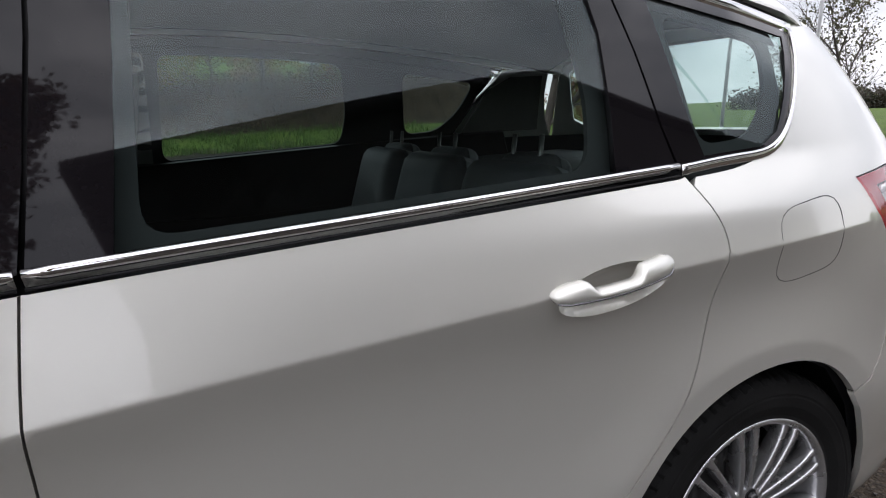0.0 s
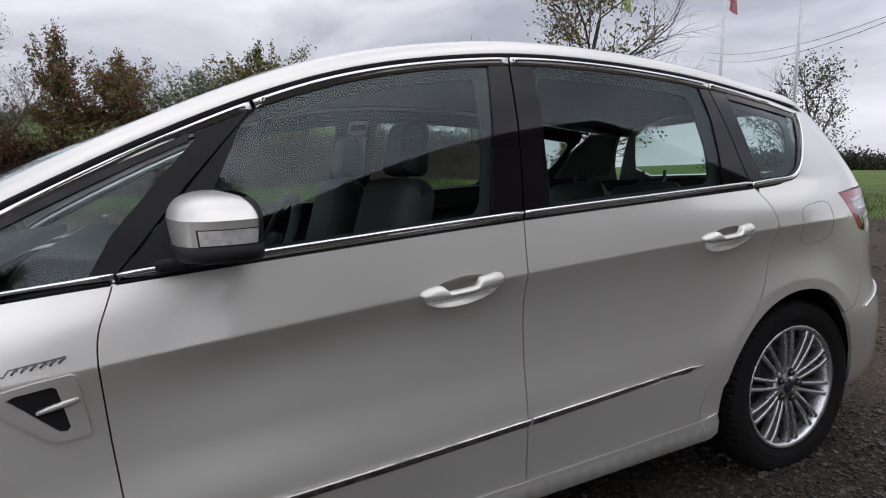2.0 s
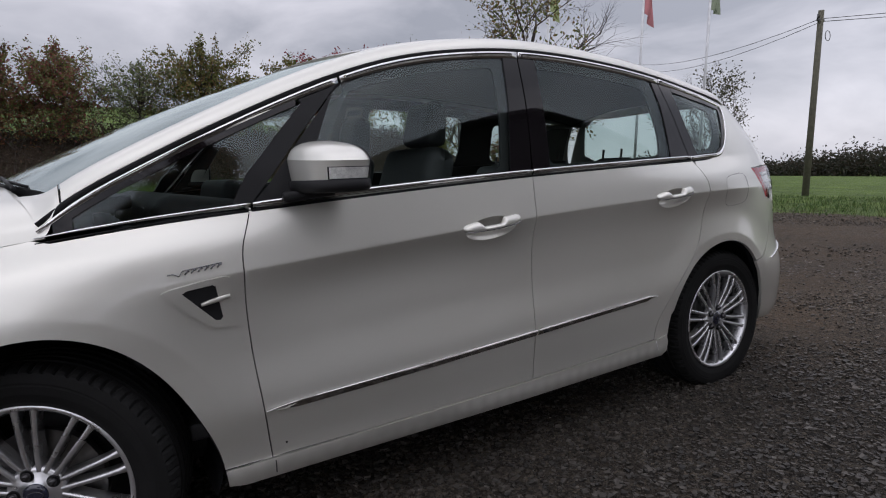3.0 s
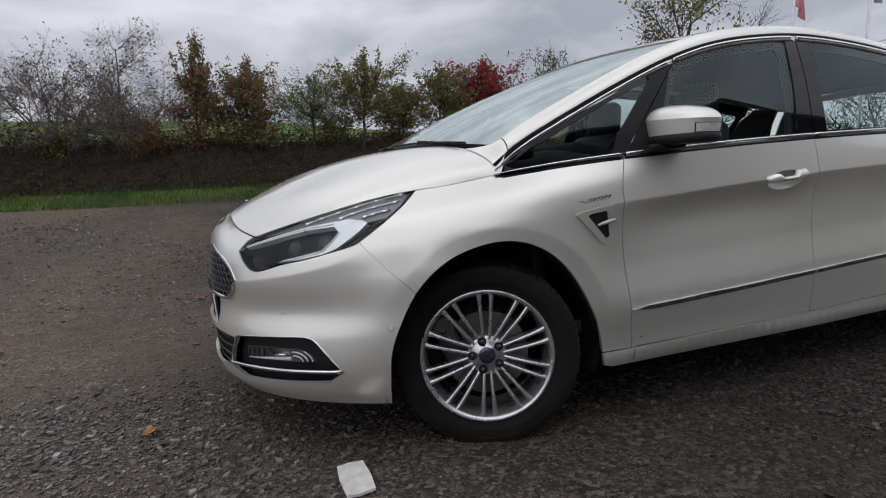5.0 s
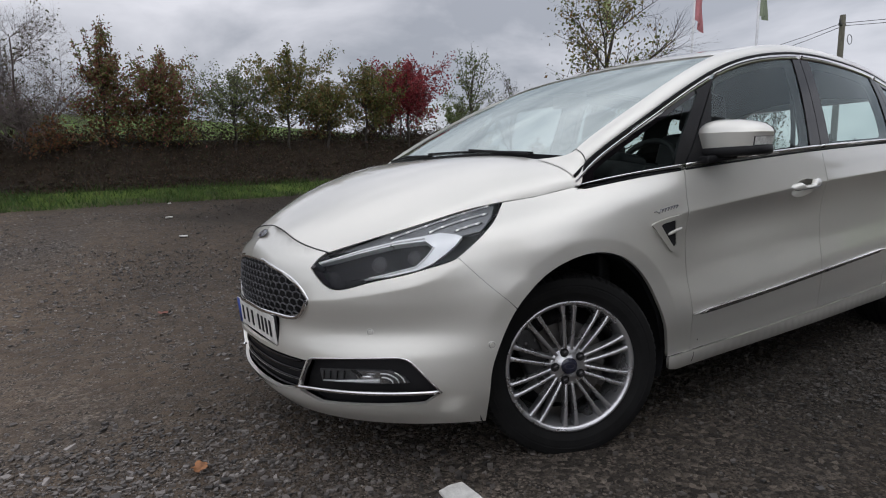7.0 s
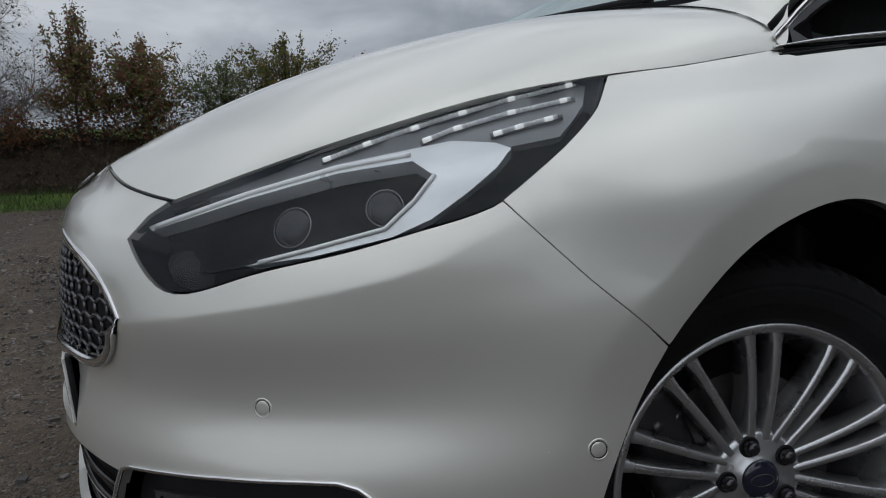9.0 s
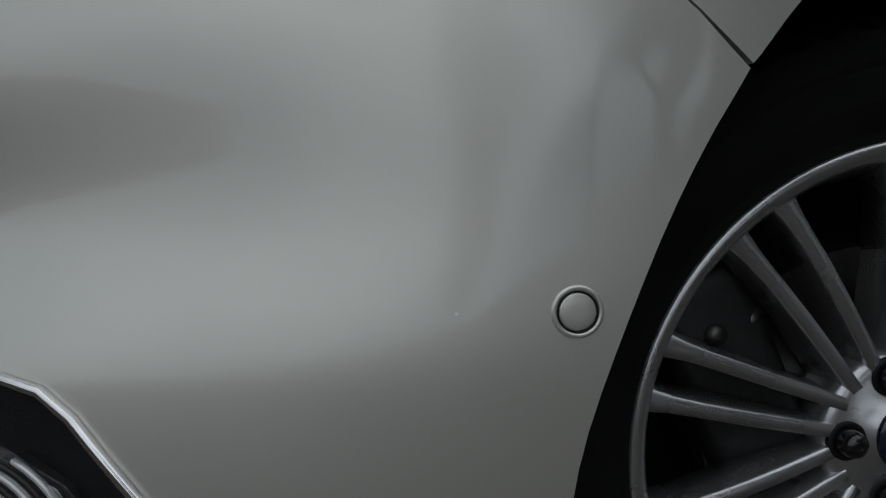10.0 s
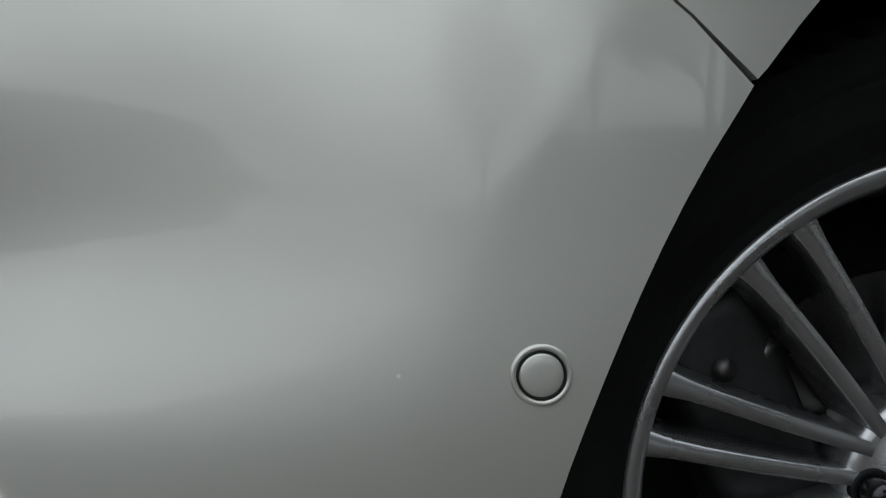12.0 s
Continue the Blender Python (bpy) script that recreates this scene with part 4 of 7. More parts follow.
def side(u, z, off=0.0):
    """A point of the body's left skin at arc u and height z, pushed out by off."""
    u, z = np.atleast_1d(np.asarray(u, float)), np.atleast_1d(np.asarray(z, float))
    x, h, nx, nh = plan(u)
    zk = np.stack([f(u) for f in _zk], 1)
    dk = np.stack([f(u) for f in _dk], 1)
    xs = np.clip(x, 0.073, 3.4)
    rear = np.clip((u - ux(2.9)) / (U_TAIL - ux(2.9)), 0, 1)
    zr = np.where(u < ux(0.1), zk[:, 8] + 0.08, np.where(rear > 0, rail_z(np.minimum(xs, 2.9)) + 0.03 * rear, rail_z(xs)))
    hr = rail_h(np.minimum(xs, 2.9))
    dr = np.where(u < ux(0.1), dk[:, 8] - 0.03, np.where(rear > 0, (rail_h(2.9) - 0.929) * (1 - rear) - 0.50 * rear, hr - h))
    zr = np.maximum(zr, zk[:, 8] + 0.04)
    zk, dk = np.concatenate([zk, zr[:, None]], 1), np.concatenate([dk, dr[:, None]], 1)
    sec = np.diff(dk, axis=1) / np.diff(zk, axis=1)
    w = np.diff(zk, axis=1)
    mid = (sec[:, :-1] * w[:, 1:] + sec[:, 1:] * w[:, :-1]) / (w[:, 1:] + w[:, :-1])
    left = np.concatenate([sec[:, :1], mid, sec[:, -1:] * 1.25], 1)
    right = np.concatenate([sec[:, :1], mid, sec[:, -1:]], 1)
    left[:, 6], right[:, 6] = sec[:, 5] * 1.0, sec[:, 6] * 0.95
    fade = np.clip((u - 0.2) / 0.35, 0, 1)
    left[:, 6] = left[:, 6] * fade + mid[:, 5] * (1 - fade)
    right[:, 6] = right[:, 6] * fade + mid[:, 5] * (1 - fade)
    right[:, 8] = sec[:, 8] * 0.8
    i = np.clip((z[:, None] > zk).sum(1) - 1, 0, 8)
    r = np.arange(len(u))
    t = (z - zk[r, i]) / w[r, i]
    a, b, ml, mr = dk[r, i], dk[r, i + 1], right[r, i] * w[r, i], left[r, i + 1] * w[r, i]
    tt = np.clip(t, 0, 1)
    d = a * (2 * tt ** 3 - 3 * tt ** 2 + 1) + ml * (tt ** 3 - 2 * tt ** 2 + tt) + b * (3 * tt ** 2 - 2 * tt ** 3) + mr * (tt ** 3 - tt ** 2)
    d = d + np.where(t < 0, t * ml, 0) + np.where(t > 1, (t - 1) * mr, 0)
    for cx, cz, rad in ((0.04, 0.33, 0.42), (2.83, 0.30, 0.42)):
        rr = np.hypot(u - cx, z - cz)
        k = 1 - np.clip((rr - rad - 0.040) / 0.13, 0, 1)
        d = d + 0.012 * k ** 1.7 * np.clip((z - 0.36) / 0.22, 0, 1) * np.clip((u + 0.42) / 0.2, 0.55, 1)
    # the edge that runs from the grille under the lamp
    ze = np.interp(u, BROW_U, BROW_Z)
    dz = z - ze
    tent = np.where(dz > 0, np.clip(1 - dz / 0.055, 0, 1) ** 1.3, np.clip(1 + dz / 0.16, 0, 1) ** 1.5)
    d = d + 0.0065 * tent * np.clip((u + 1.09) / 0.12, 0, 1) * np.clip((-0.40 - u) / 0.22, 0, 1)
    d = d + off
    return np.stack([x + nx * d, -(h + nh * d), z], 1)


def skin_normals(f, u, v):
    e = 0.004
    n = np.cross(f(u + e, v) - f(u - e, v), f(u, v + e) - f(u, v - e))
    return n / np.maximum(np.linalg.norm(n, axis=1), 1e-9)[:, None]


def inside(p, poly):
    x, y = p[:, 0], p[:, 1]
    c = np.zeros(len(p), bool)
    q = np.array(poly)
    for (x1, y1), (x2, y2) in zip(q, np.roll(q, -1, 0)):
        if y1 != y2:
            c ^= ((y1 > y) != (y2 > y)) & (x < (x2 - x1) * (y - y1) / (y2 - y1) + x1)
    return c


def dense(poly, step, closed=True):
    out = []
    pts = list(poly) + ([poly[0]] if closed else [])
    for a, b in zip(pts, pts[1:]):
        k = max(1, int(math.hypot(b[0] - a[0], b[1] - a[1]) / step))
        out += [(a[0] + (b[0] - a[0]) * i / k, a[1] + (b[1] - a[1]) * i / k) for i in range(k)]
    return out if closed else out + [pts[-1]]


def curve2(pts, step=0.02):
    """A smooth run through flat points."""
    p = np.array(pts, float)
    c = np.concatenate([[0], np.cumsum(np.hypot(*np.diff(p, axis=0).T))])
    k = max(2, int(c[-1] / step))
    s = np.linspace(0, c[-1], k + 1)
    return list(zip(cubic(c, p[:, 0])(s), cubic(c, p[:, 1])(s)))


def fill(outline, holes, step, lines=()):
    """Triangles that fill a flat outline with holes, with an inner grid."""
    loops = [dense(outline, step)] + [dense(h, step) for h in holes]
    verts, edges = [], []
    for lp in loops:
        k = len(verts)
        verts += lp
        edges += [(k + i, k + (i + 1) % len(lp)) for i in range(len(lp))]
    q = np.array(verts)
    for ln in lines:
        p = np.array(ln)
        ok = inside(p, outline)
        for h in holes:
            ok &= ~inside(p, h)
        ok &= np.array([np.hypot(q[:, 0] - a, q[:, 1] - b).min() > 0.004 for a, b in p]) if len(p) else ok
        at = {}
        for i in np.nonzero(ok)[0]:
            at[i] = len(verts)
            verts.append(tuple(p[i]))
        edges += [(at[i], at[i + 1]) for i in at if i + 1 in at]
    q = np.array(verts)
    g = np.stack(np.meshgrid(np.arange(q[:, 0].min(), q[:, 0].max(), step), np.arange(q[:, 1].min(), q[:, 1].max(), step)), -1).reshape(-1, 2)
    g[::2] += step * 0.17
    keep = inside(g, outline)
    for h in holes:
        keep &= ~inside(g, h)
    g = g[keep]
    if len(g):
        dist = np.full(len(g), 9.0)
        for p in q:
            dist = np.minimum(dist, np.hypot(g[:, 0] - p[0], g[:, 1] - p[1]))
        g = g[dist > step * 0.45]
    vs, _, fs, *_ = delaunay_2d_cdt([Vector(v) for v in verts] + [Vector(v) for v in g], edges, [], 0, 1e-6)
    p = np.array([tuple(v) for v in vs])
    cen = np.array([p[list(f)].mean(0) for f in fs])
    keep = inside(cen, outline)
    for h in holes:
        keep &= ~inside(cen, h)
    return p, [tuple(f) for f, k in zip(fs, keep) if k]


def panel(name, f, outline, mat, parent, holes=(), step=0.03, off=0.0, flange=0.014, hand=1, label="", both=False, lines=()):
    """A sheet of skin over the flat outline, with its edges turned in. hand -1: the right side's; both: the two sides in one."""
    p, fs = fill(outline, holes, step, lines)
    g = lambda u, v: f(u, v)
    n = skin_normals(g, p[:, 0], p[:, 1])
    v = f(p[:, 0], p[:, 1])
    if np.mean(n[:, 1] * -1 + n[:, 2]) < 0:
        n = -n
    v = v + n * off
    a = v[[t[0] for t in fs]]
    cr = np.cross(v[[t[1] for t in fs]] - a, v[[t[2] for t in fs]] - a)
    if np.sum(cr * n[[t[0] for t in fs]]) < 0:
        fs = [t[::-1] for t in fs]
    count = {}
    for t in fs:
        for e in zip(t, t[1:] + t[:1]):
            count[tuple(sorted(e))] = None if tuple(sorted(e)) in count else e
    rim = [e for e in count.values() if e and not (both and abs(v[e[0]][1]) < 0.002 and abs(v[e[1]][1]) < 0.002)]
    if flange:
        ring = sorted({i for e in rim for i in e})
        at = {i: len(v) + k for k, i in enumerate(ring)}
        top = {i: len(v) + len(ring) + k for k, i in enumerate(ring)}
        v = np.concatenate([v, v[ring] - n[ring] * flange, v[ring]])
        n = np.concatenate([n, n[ring], n[ring]])
        outward = {i: np.zeros(3) for i in ring}
        for a_, b_ in rim:
            d = np.cross(v[b_] - v[a_], n[a_])
            outward[a_] = outward[a_] + d
            outward[b_] = outward[b_] + d
        for i in ring:
            o = outward[i] / max(1e-9, np.linalg.norm(outward[i]))
            n[at[i]] = n[top[i]] = o
        fs = fs + [(top[b_], top[a_], at[a_], at[b_]) for a_, b_ in rim]
    if hand < 0 or both:
        mv, mn, mf = v * (1, -1, 1), n * (1, -1, 1), [t[::-1] for t in fs]
        if both:
            k = len(v)
            v, n, fs = np.concatenate([v, mv]), np.concatenate([n, mn]), fs + [tuple(i + k for i in t) for t in mf]
        else:
            v, n, fs = mv, mn, mf
    return mesh_object(name, v, fs, mat, parent, n, label=label)


def strip(name, pts, width, height, mat, parent, hand=1, label="", up=None, closed=False, prof=None):
    """A moulding along a run of points: width across (along up), height outwards; a rounded bar in section."""
    p = np.array(pts, float)
    t = np.gradient(p, axis=0)
    if closed:
        t = np.roll(p, -1, 0) - np.roll(p, 1, 0)
    t /= np.maximum(np.linalg.norm(t, axis=1), 1e-9)[:, None]
    up = np.array(up if up is not None else (0, 0, 1.0))
    up = np.broadcast_to(up, p.shape)
    o = np.cross(t, up)
    o /= np.maximum(np.linalg.norm(o, axis=1), 1e-9)[:, None]
    s = np.cross(o, t)
    prof = prof or [(-0.5, 0), (-0.46, 0.7), (-0.3, 1.0), (0.3, 1.0), (0.46, 0.7), (0.5, 0)]
    wd = np.broadcast_to(np.asarray(width, float), (len(p),))[:, None]
    rings = [p + s * a * wd + o * b * height for a, b in prof]
    m = len(prof)
    v = np.stack(rings, 1).reshape(-1, 3)
    fs = []
    for i in range(len(p) if closed else len(p) - 1):
        j = (i + 1) % len(p)
        for k in range(m):
            k2 = (k + 1) % m
            fs.append((i * m + k, j * m + k, j * m + k2, i * m + k2))
    if not closed:
        fs += [tuple(range(m))[::-1], tuple((len(p) - 1) * m + k for k in range(m))]
    if hand < 0:
        v = v * (1, -1, 1)
        fs = [f[::-1] for f in fs]
    ob = mesh_object(name, v, fs, mat, parent, label=label)
    me = ob.data
    bm = bmesh.new()
    bm.from_mesh(me)
    bmesh.ops.recalc_face_normals(bm, faces=bm.faces)
    bm.to_mesh(me)
    bm.free()
    return ob


car = tagged(new("car"), "pearl white family car with chrome trim parked on gravel", "car")

# Seams of the left side.
SEAM_A = [(0.600, 1.030), (0.580, 0.97), (0.562, 0.92), (0.556, 0.84), (0.560, 0.70), (0.574, 0.52), (0.590, 0.38), (0.602, 0.285)]
SEAM_B = [(1.632, 1.09), (1.621, 1.0), (1.612, 0.90), (1.609, 0.75), (1.607, 0.58), (1.604, 0.42), (1.603, 0.305)]
SEAM_C = [(2.625, 1.124), (2.656, 1.07), (2.682, 0.99), (2.670, 0.914), (2.648, 0.811), (2.600, 0.70), (2.517, 0.606), (2.433, 0.52), (2.366, 0.443), (2.33, 0.38), (2.318, 0.325)]


CREASE = [[(float(u), float(_zk[6](u)) + d) for u in np.arange(0.36, 3.16, 0.016)] for d in (-0.020, -0.010, -0.003, 0.003, 0.010, 0.020)]

RINGS = [[(cu + rr * math.cos(q), cz + rr * math.sin(q)) for q in np.arange(0.2, 2.9, 0.035)] for cu, cz in ((0.04, 0.33), (2.83, 0.30)) for rr in (0.454, 0.460, 0.467)]

BROW = [[(float(u), float(np.interp(u, BROW_U, BROW_Z)) + d) for u in np.arange(-1.06, -0.43, 0.016)] for d in (-0.008, -0.0025, 0.0025, 0.008)]


def shift(c, d):
    return [(x + d, z) for x, z in c]


def wide(c, d):
    """A run moved sideways by d, to its left."""
    p = np.array(c, float)
    t = np.gradient(p, axis=0)
    t /= np.hypot(*t.T)[:, None]
    return [tuple(q) for q in p + np.stack([-t[:, 1], t[:, 0]], 1) * d]


A, B, C = curve2(SEAM_A), curve2(SEAM_B), curve2(SEAM_C)
GAP = 0.0017
xs_of = lambda a, b, k=0.03: np.linspace(a, b, max(2, int(abs(b - a) / k) + 1))
sill_z = lambda x: np.interp(x, (0.608, 1.61, 2.318), (0.288, 0.304, 0.324))
under_z = lambda x: np.interp(x, (0.474, 1.62, 2.405), (0.240, 0.248, 0.258))
LOW = 0.018


def cup_hole(cx, cz):
    """The rim of the hollow behind a door handle."""
    ca, sa = math.cos(0.085), math.sin(0.085)
    return [(cx + ca * 0.112 * math.cos(q) - sa * 0.040 * math.sin(q), cz + sa * 0.112 * math.cos(q) + ca * 0.040 * math.sin(q)) for q in np.linspace(0, math.tau, 36, endpoint=False)]


for hand in (1, -1):
    arch_f, arch_r = curve2(ARCH_F), curve2([(ux(x), z) for x, z in ARCH_R])
    # front wing
    belt = [(ux(x), float(belt_z(x)) - LOW) for x in xs_of(0.11, 0.60)]
    u_arch = -0.266
    lower = [(u, z) for u, z in arch_f if u > u_arch + 0.004 and z > 0.290]
    seam = [(u_arch + 0.0005, 0.591), (-0.2915, 0.6163), (-0.3525, 0.6703), (-0.4175, 0.7338), (-0.4495, 0.766)]
    lamp = [(-0.366 + GAP, 0.826), (-0.297 + GAP, 0.877), (-0.238 + 0.003, 0.928)]
    ridge = [(ux(-0.1), 0.9408), (ux(0.0), 0.9558), (ux(0.07), 0.9672)]
    out = lower + [(0.4675, 0.2845), (0.54, 0.2855)] + shift(A[::-1], -GAP) + belt[::-1] + ridge[::-1] + lamp[::-1] + seam[::-1]
    panel("fender", side, out, PAINT, car, step=0.02, hand=hand, lines=CREASE + RINGS[:3])
    # doors
    b1 = [(float(x), float(belt_z(x)) - LOW) for x in xs_of(0.604, 1.63)]
    s1 = [(float(x), float(sill_z(x))) for x in xs_of(1.61, 0.612)]
    front_door = panel("front_door", side, shift(A[::-1], GAP)[:-1] + b1 + shift(B, -GAP)[1:] + s1[1:-1], PAINT, car, holes=[cup_hole(1.410, 0.900)], step=0.03, hand=hand, lines=CREASE)
    b2 = [(float(x), float(belt_z(x)) - LOW) for x in xs_of(1.637, 2.62)]
    s2 = [(float(x), float(sill_z(x))) for x in xs_of(2.31, 1.62)]
    rear_door = panel("rear_door", side, shift(B[::-1], GAP)[:-1] + b2 + wide(C, -GAP)[1:] + s2[1:-1], PAINT, car, holes=[cup_hole(2.428, 0.948)], step=0.03, hand=hand, lines=CREASE)
    # sill
    sill = [(float(x), float(sill_z(x)) - 0.005) for x in xs_of(0.61, 2.33)]
    out = [(0.474, 0.232), (0.4685, 0.2805), (0.54, 0.2815)] + sill + [(2.40, 0.33), (2.412, 0.30), (2.405, 0.258)] + [(float(x), float(under_z(x)) - 0.02) for x in xs_of(2.38, 0.52)]
    panel("side_sill", lambda u, z: side(u, z, 0.006 + 0.010 * np.clip((0.285 - z) / 0.03, 0, 1)), out, PAINT, car, step=0.03, hand=hand)
    strip("sill_seam", side((0.606, 0.608, 0.610), (0.281, 0.262, 0.236), 0.0165), 0.003, 0.001, BLACK, car, hand, up=(1, 0, 0))
    # rear quarter with the roof's rear pillar
    C2 = wide(C, GAP)
    q_edge = curve2([(2.66, 1.122 - LOW), (2.80, 1.132 - LOW), (2.90, 1.142), (2.965, 1.185), (3.03, 1.255), (3.11, 1.34), (3.165, 1.40)])
    rear_up = [(ux(3.40), 1.40), (ux(3.40), 1.30), (ux(3.42), 1.2), (ux(3.46), 1.10)]
    lamp_edge = [(ux(3.128), 1.062), (ux(3.19), 0.985), (ux(3.27), 0.905), (ux(3.34), 0.895)]
    out = [(2.412, 0.325), (2.43, 0.42)] + [(u, z) for u, z in arch_r if z > 0.43 and u < 3.12 or (z > 0.60 and u < 3.2)] + [(ux(3.10), 0.594), (ux(3.17), 0.606), (ux(3.24), 0.64), (ux(3.30), 0.70), (ux(3.36), 0.88)] + lamp_edge[::-1] + [(ux(3.30), 1.072), (ux(3.46), 1.075)] + rear_up[::-1] + q_edge[::-1] + [(u + 0.0, z) for u, z in C2 if z < 1.10]
    quarter = panel("rear_quarter_panel", side, out, PAINT, car, step=0.022, hand=hand, lines=CREASE + RINGS[3:])
    # windows: glass, black pillars, chrome
    TOP = 0.012
    rail = lambda a, b, d=TOP: [(float(x), float(rail_z(x)) - d) for x in xs_of(a, b)]
    belt = lambda a, b, d=0.004: [(float(x), float(belt_z(x)) + d) for x in xs_of(a, b)]
    panel("quarter_light", side, belt(0.165, 0.548) + [(0.60, 1.115), (0.70, 1.225), (0.795, 1.325)] + rail(0.775, 0.165, 0.024), GLASS, car, step=0.05, off=-0.004, flange=0, hand=hand)
    panel("pillar_cover", side, belt(0.548, 0.602) + [(0.65, 1.085), (0.76, 1.215), (0.925, 1.392)] + rail(0.915, 0.79)[1:] + [(0.795, 1.325), (0.70, 1.225), (0.60, 1.115)], BLACK, car, step=0.04, hand=hand)
    panel("quarter_light_frame", side, rail(0.12, 0.78, 0.006) + rail(0.775, 0.165, 0.026) + [(0.165, 0.986), (0.548, 1.028), (0.548, 1.022), (0.12, 0.978)], BLACK_GLOSS, car, step=0.04, off=0.001, flange=0.004, hand=hand)
    g_front = [(0.735, 1.042), (0.765, 1.10), (0.835, 1.235), (0.905, 1.37), (0.93, 1.386)]
    panel("window_glass", side, belt(0.735, 1.53) + [(1.585, 1.34), (1.612, 1.512)] + rail(1.60, 0.93)[1:] + g_front[::-1], GLASS, front_door, step=0.06, off=-0.004, flange=0, hand=hand)
    panel("window_pillar", side, belt(0.607, 0.735) + g_front + rail(0.935, 0.93) + [(0.90, 1.36), (0.765, 1.21), (0.655, 1.08)], BLACK, front_door, step=0.04, hand=hand)
    panel("window_pillar", side, belt(1.53, 1.630) + [(1.648, 1.2), (1.668, 1.35), (1.682, 1.52)] + [(1.612, 1.518), (1.585, 1.34)], BLACK_GLOSS, front_door, step=0.04, hand=hand)
    panel("window_glass", side, belt(1.725, 2.478) + [(2.492, 1.22), (2.502, 1.36), (2.488, 1.462)] + rail(2.46, 1.77) + [(1.757, 1.35), (1.74, 1.2)], PRIVACY, rear_door, step=0.06, off=-0.004, flange=0, hand=hand)
    panel("window_pillar", side, belt(1.637, 1.725) + [(1.74, 1.2), (1.757, 1.35), (1.77, 1.52)] + [(1.688, 1.52), (1.674, 1.35), (1.654, 1.2)], BLACK_GLOSS, rear_door, step=0.04, hand=hand)
    panel("window_pillar", side, belt(2.478, 2.622) + [(2.60, 1.2), (2.575, 1.33), (2.538, 1.465)] + [(2.488, 1.468), (2.502, 1.36), (2.492, 1.22)], BLACK_GLOSS, rear_door, step=0.04, hand=hand)
    q_in = [(2.86, 1.142), (2.925, 1.17), (2.985, 1.235), (3.06, 1.325), (3.09, 1.365)]
    panel("rear_quarter_glass", side, belt(2.70, 2.84, 0.012) + q_in + rail(3.07, 2.64, 0.03) + [(2.66, 1.3), (2.68, 1.2)], PRIVACY, car, step=0.05, off=-0.004, flange=0, hand=hand)
    panel("quarter_pillar", side, belt(2.628, 2.70) + [(2.70, 1.135), (2.68, 1.2), (2.66, 1.3), (2.64, 1.43)] + rail(2.64, 2.545) + [(2.58, 1.33), (2.606, 1.2)], BLACK_GLOSS, car, step=0.04, hand=hand)
    q_out = [(2.87, 1.135), (2.945, 1.165), (3.01, 1.235), (3.09, 1.325), (3.125, 1.372)]
    panel("quarter_frame", side, [(2.70, 1.128), (2.80, 1.132)] + q_out + rail(3.10, 2.64, 0.01) + rail(2.64, 3.07, 0.031) + q_in[::-1] + [(2.84, 1.143), (2.70, 1.138)], BLACK_GLOSS, car, step=0.04, off=0.001, flange=0.004, hand=hand)

    def run(xz, off=0.0):
        p = np.array(xz)
        return side(p[:, 0], p[:, 1], off)

    strip("pillar_seal", run([(1.634, 1.092), (1.651, 1.2), (1.671, 1.35), (1.685, 1.515)], -0.010), 0.016, 0.002, BLACK, car, hand, up=(1, 0, 0))
    bz = lambda x: float(belt_z(x))
    for a, b, who in ((0.078, 0.600, car), (0.606, 1.628, front_door), (1.636, 2.622, rear_door)):
        strip("belt_moulding", run([(x, bz(x)) for x in xs_of(a, b)]), np.interp(xs_of(a, b), (0.08, 0.16, 0.5, 0.7), (0.004, 0.012, 0.015, 0.021)), 0.009, CHROME, who, hand, "bright chrome window moulding", prof=[(-0.5, 0), (-0.5, 0.10), (0.02, 0.86), (0.10, 1.0), (0.34, 0.98), (0.5, 0.6), (0.5, 0)])
        strip("belt_seal", run([(x, bz(x) - 0.0125) for x in xs_of(a, b)]), 0.0035, 0.002, BLACK, who, hand)
    q_run = curve2([(2.63, 1.118), (2.80, 1.127), (2.895, 1.138), (2.962, 1.178), (3.028, 1.245), (3.10, 1.325), (3.142, 1.378)])
    strip("quarter_moulding", run(q_run), 0.021, 0.007, CHROME, car, hand, "bright chrome window moulding")
    for a, b, who in ((0.085, 0.925, car), (0.935, 1.682, front_door), (1.69, 2.54, rear_door), (2.548, 3.15, car)):
        strip("roof_moulding", run([(x, float(rail_z(x)) + 0.001) for x in xs_of(a, b)]), np.interp(xs_of(a, b), (0.09, 0.2, 0.8, 1.1), (0.010, 0.016, 0.020, 0.025)), 0.006, CHROME, who, hand, "bright chrome window moulding", prof=[(-0.5, 0), (-0.47, 0.45), (-0.38, 0.8), (0.40, 1.0), (0.48, 0.7), (0.5, 0)])
    strip("roof_seal", run([(x, float(rail_z(x)) + 0.0185) for x in xs_of(0.085, 3.16)], -0.001), 0.014, 0.003, BLACK, car, hand)

    def cant(x, v):
        t = np.clip(v / 0.08, 0, 1.2)
        xx = np.clip(x, 0.073, 3.4)
        return np.stack([x, -(rail_h(xx) - tuck(xx) - 0.004 - 0.052 * t ** 1.7), rail_z(xx) - 1.1 * np.clip(0.09 - x, 0, 1) + 0.018 + 0.054 * np.sin(np.minimum(t, 1.2) * 1.35) / math.sin(1.35)], 1)
    panel("roof_side", cant, [(float(x), 0.009) for x in xs_of(0.150, 3.36)] + [(float(x), 0.08) for x in xs_of(3.36, 0.150)], PAINT, car, step=0.02, hand=hand)

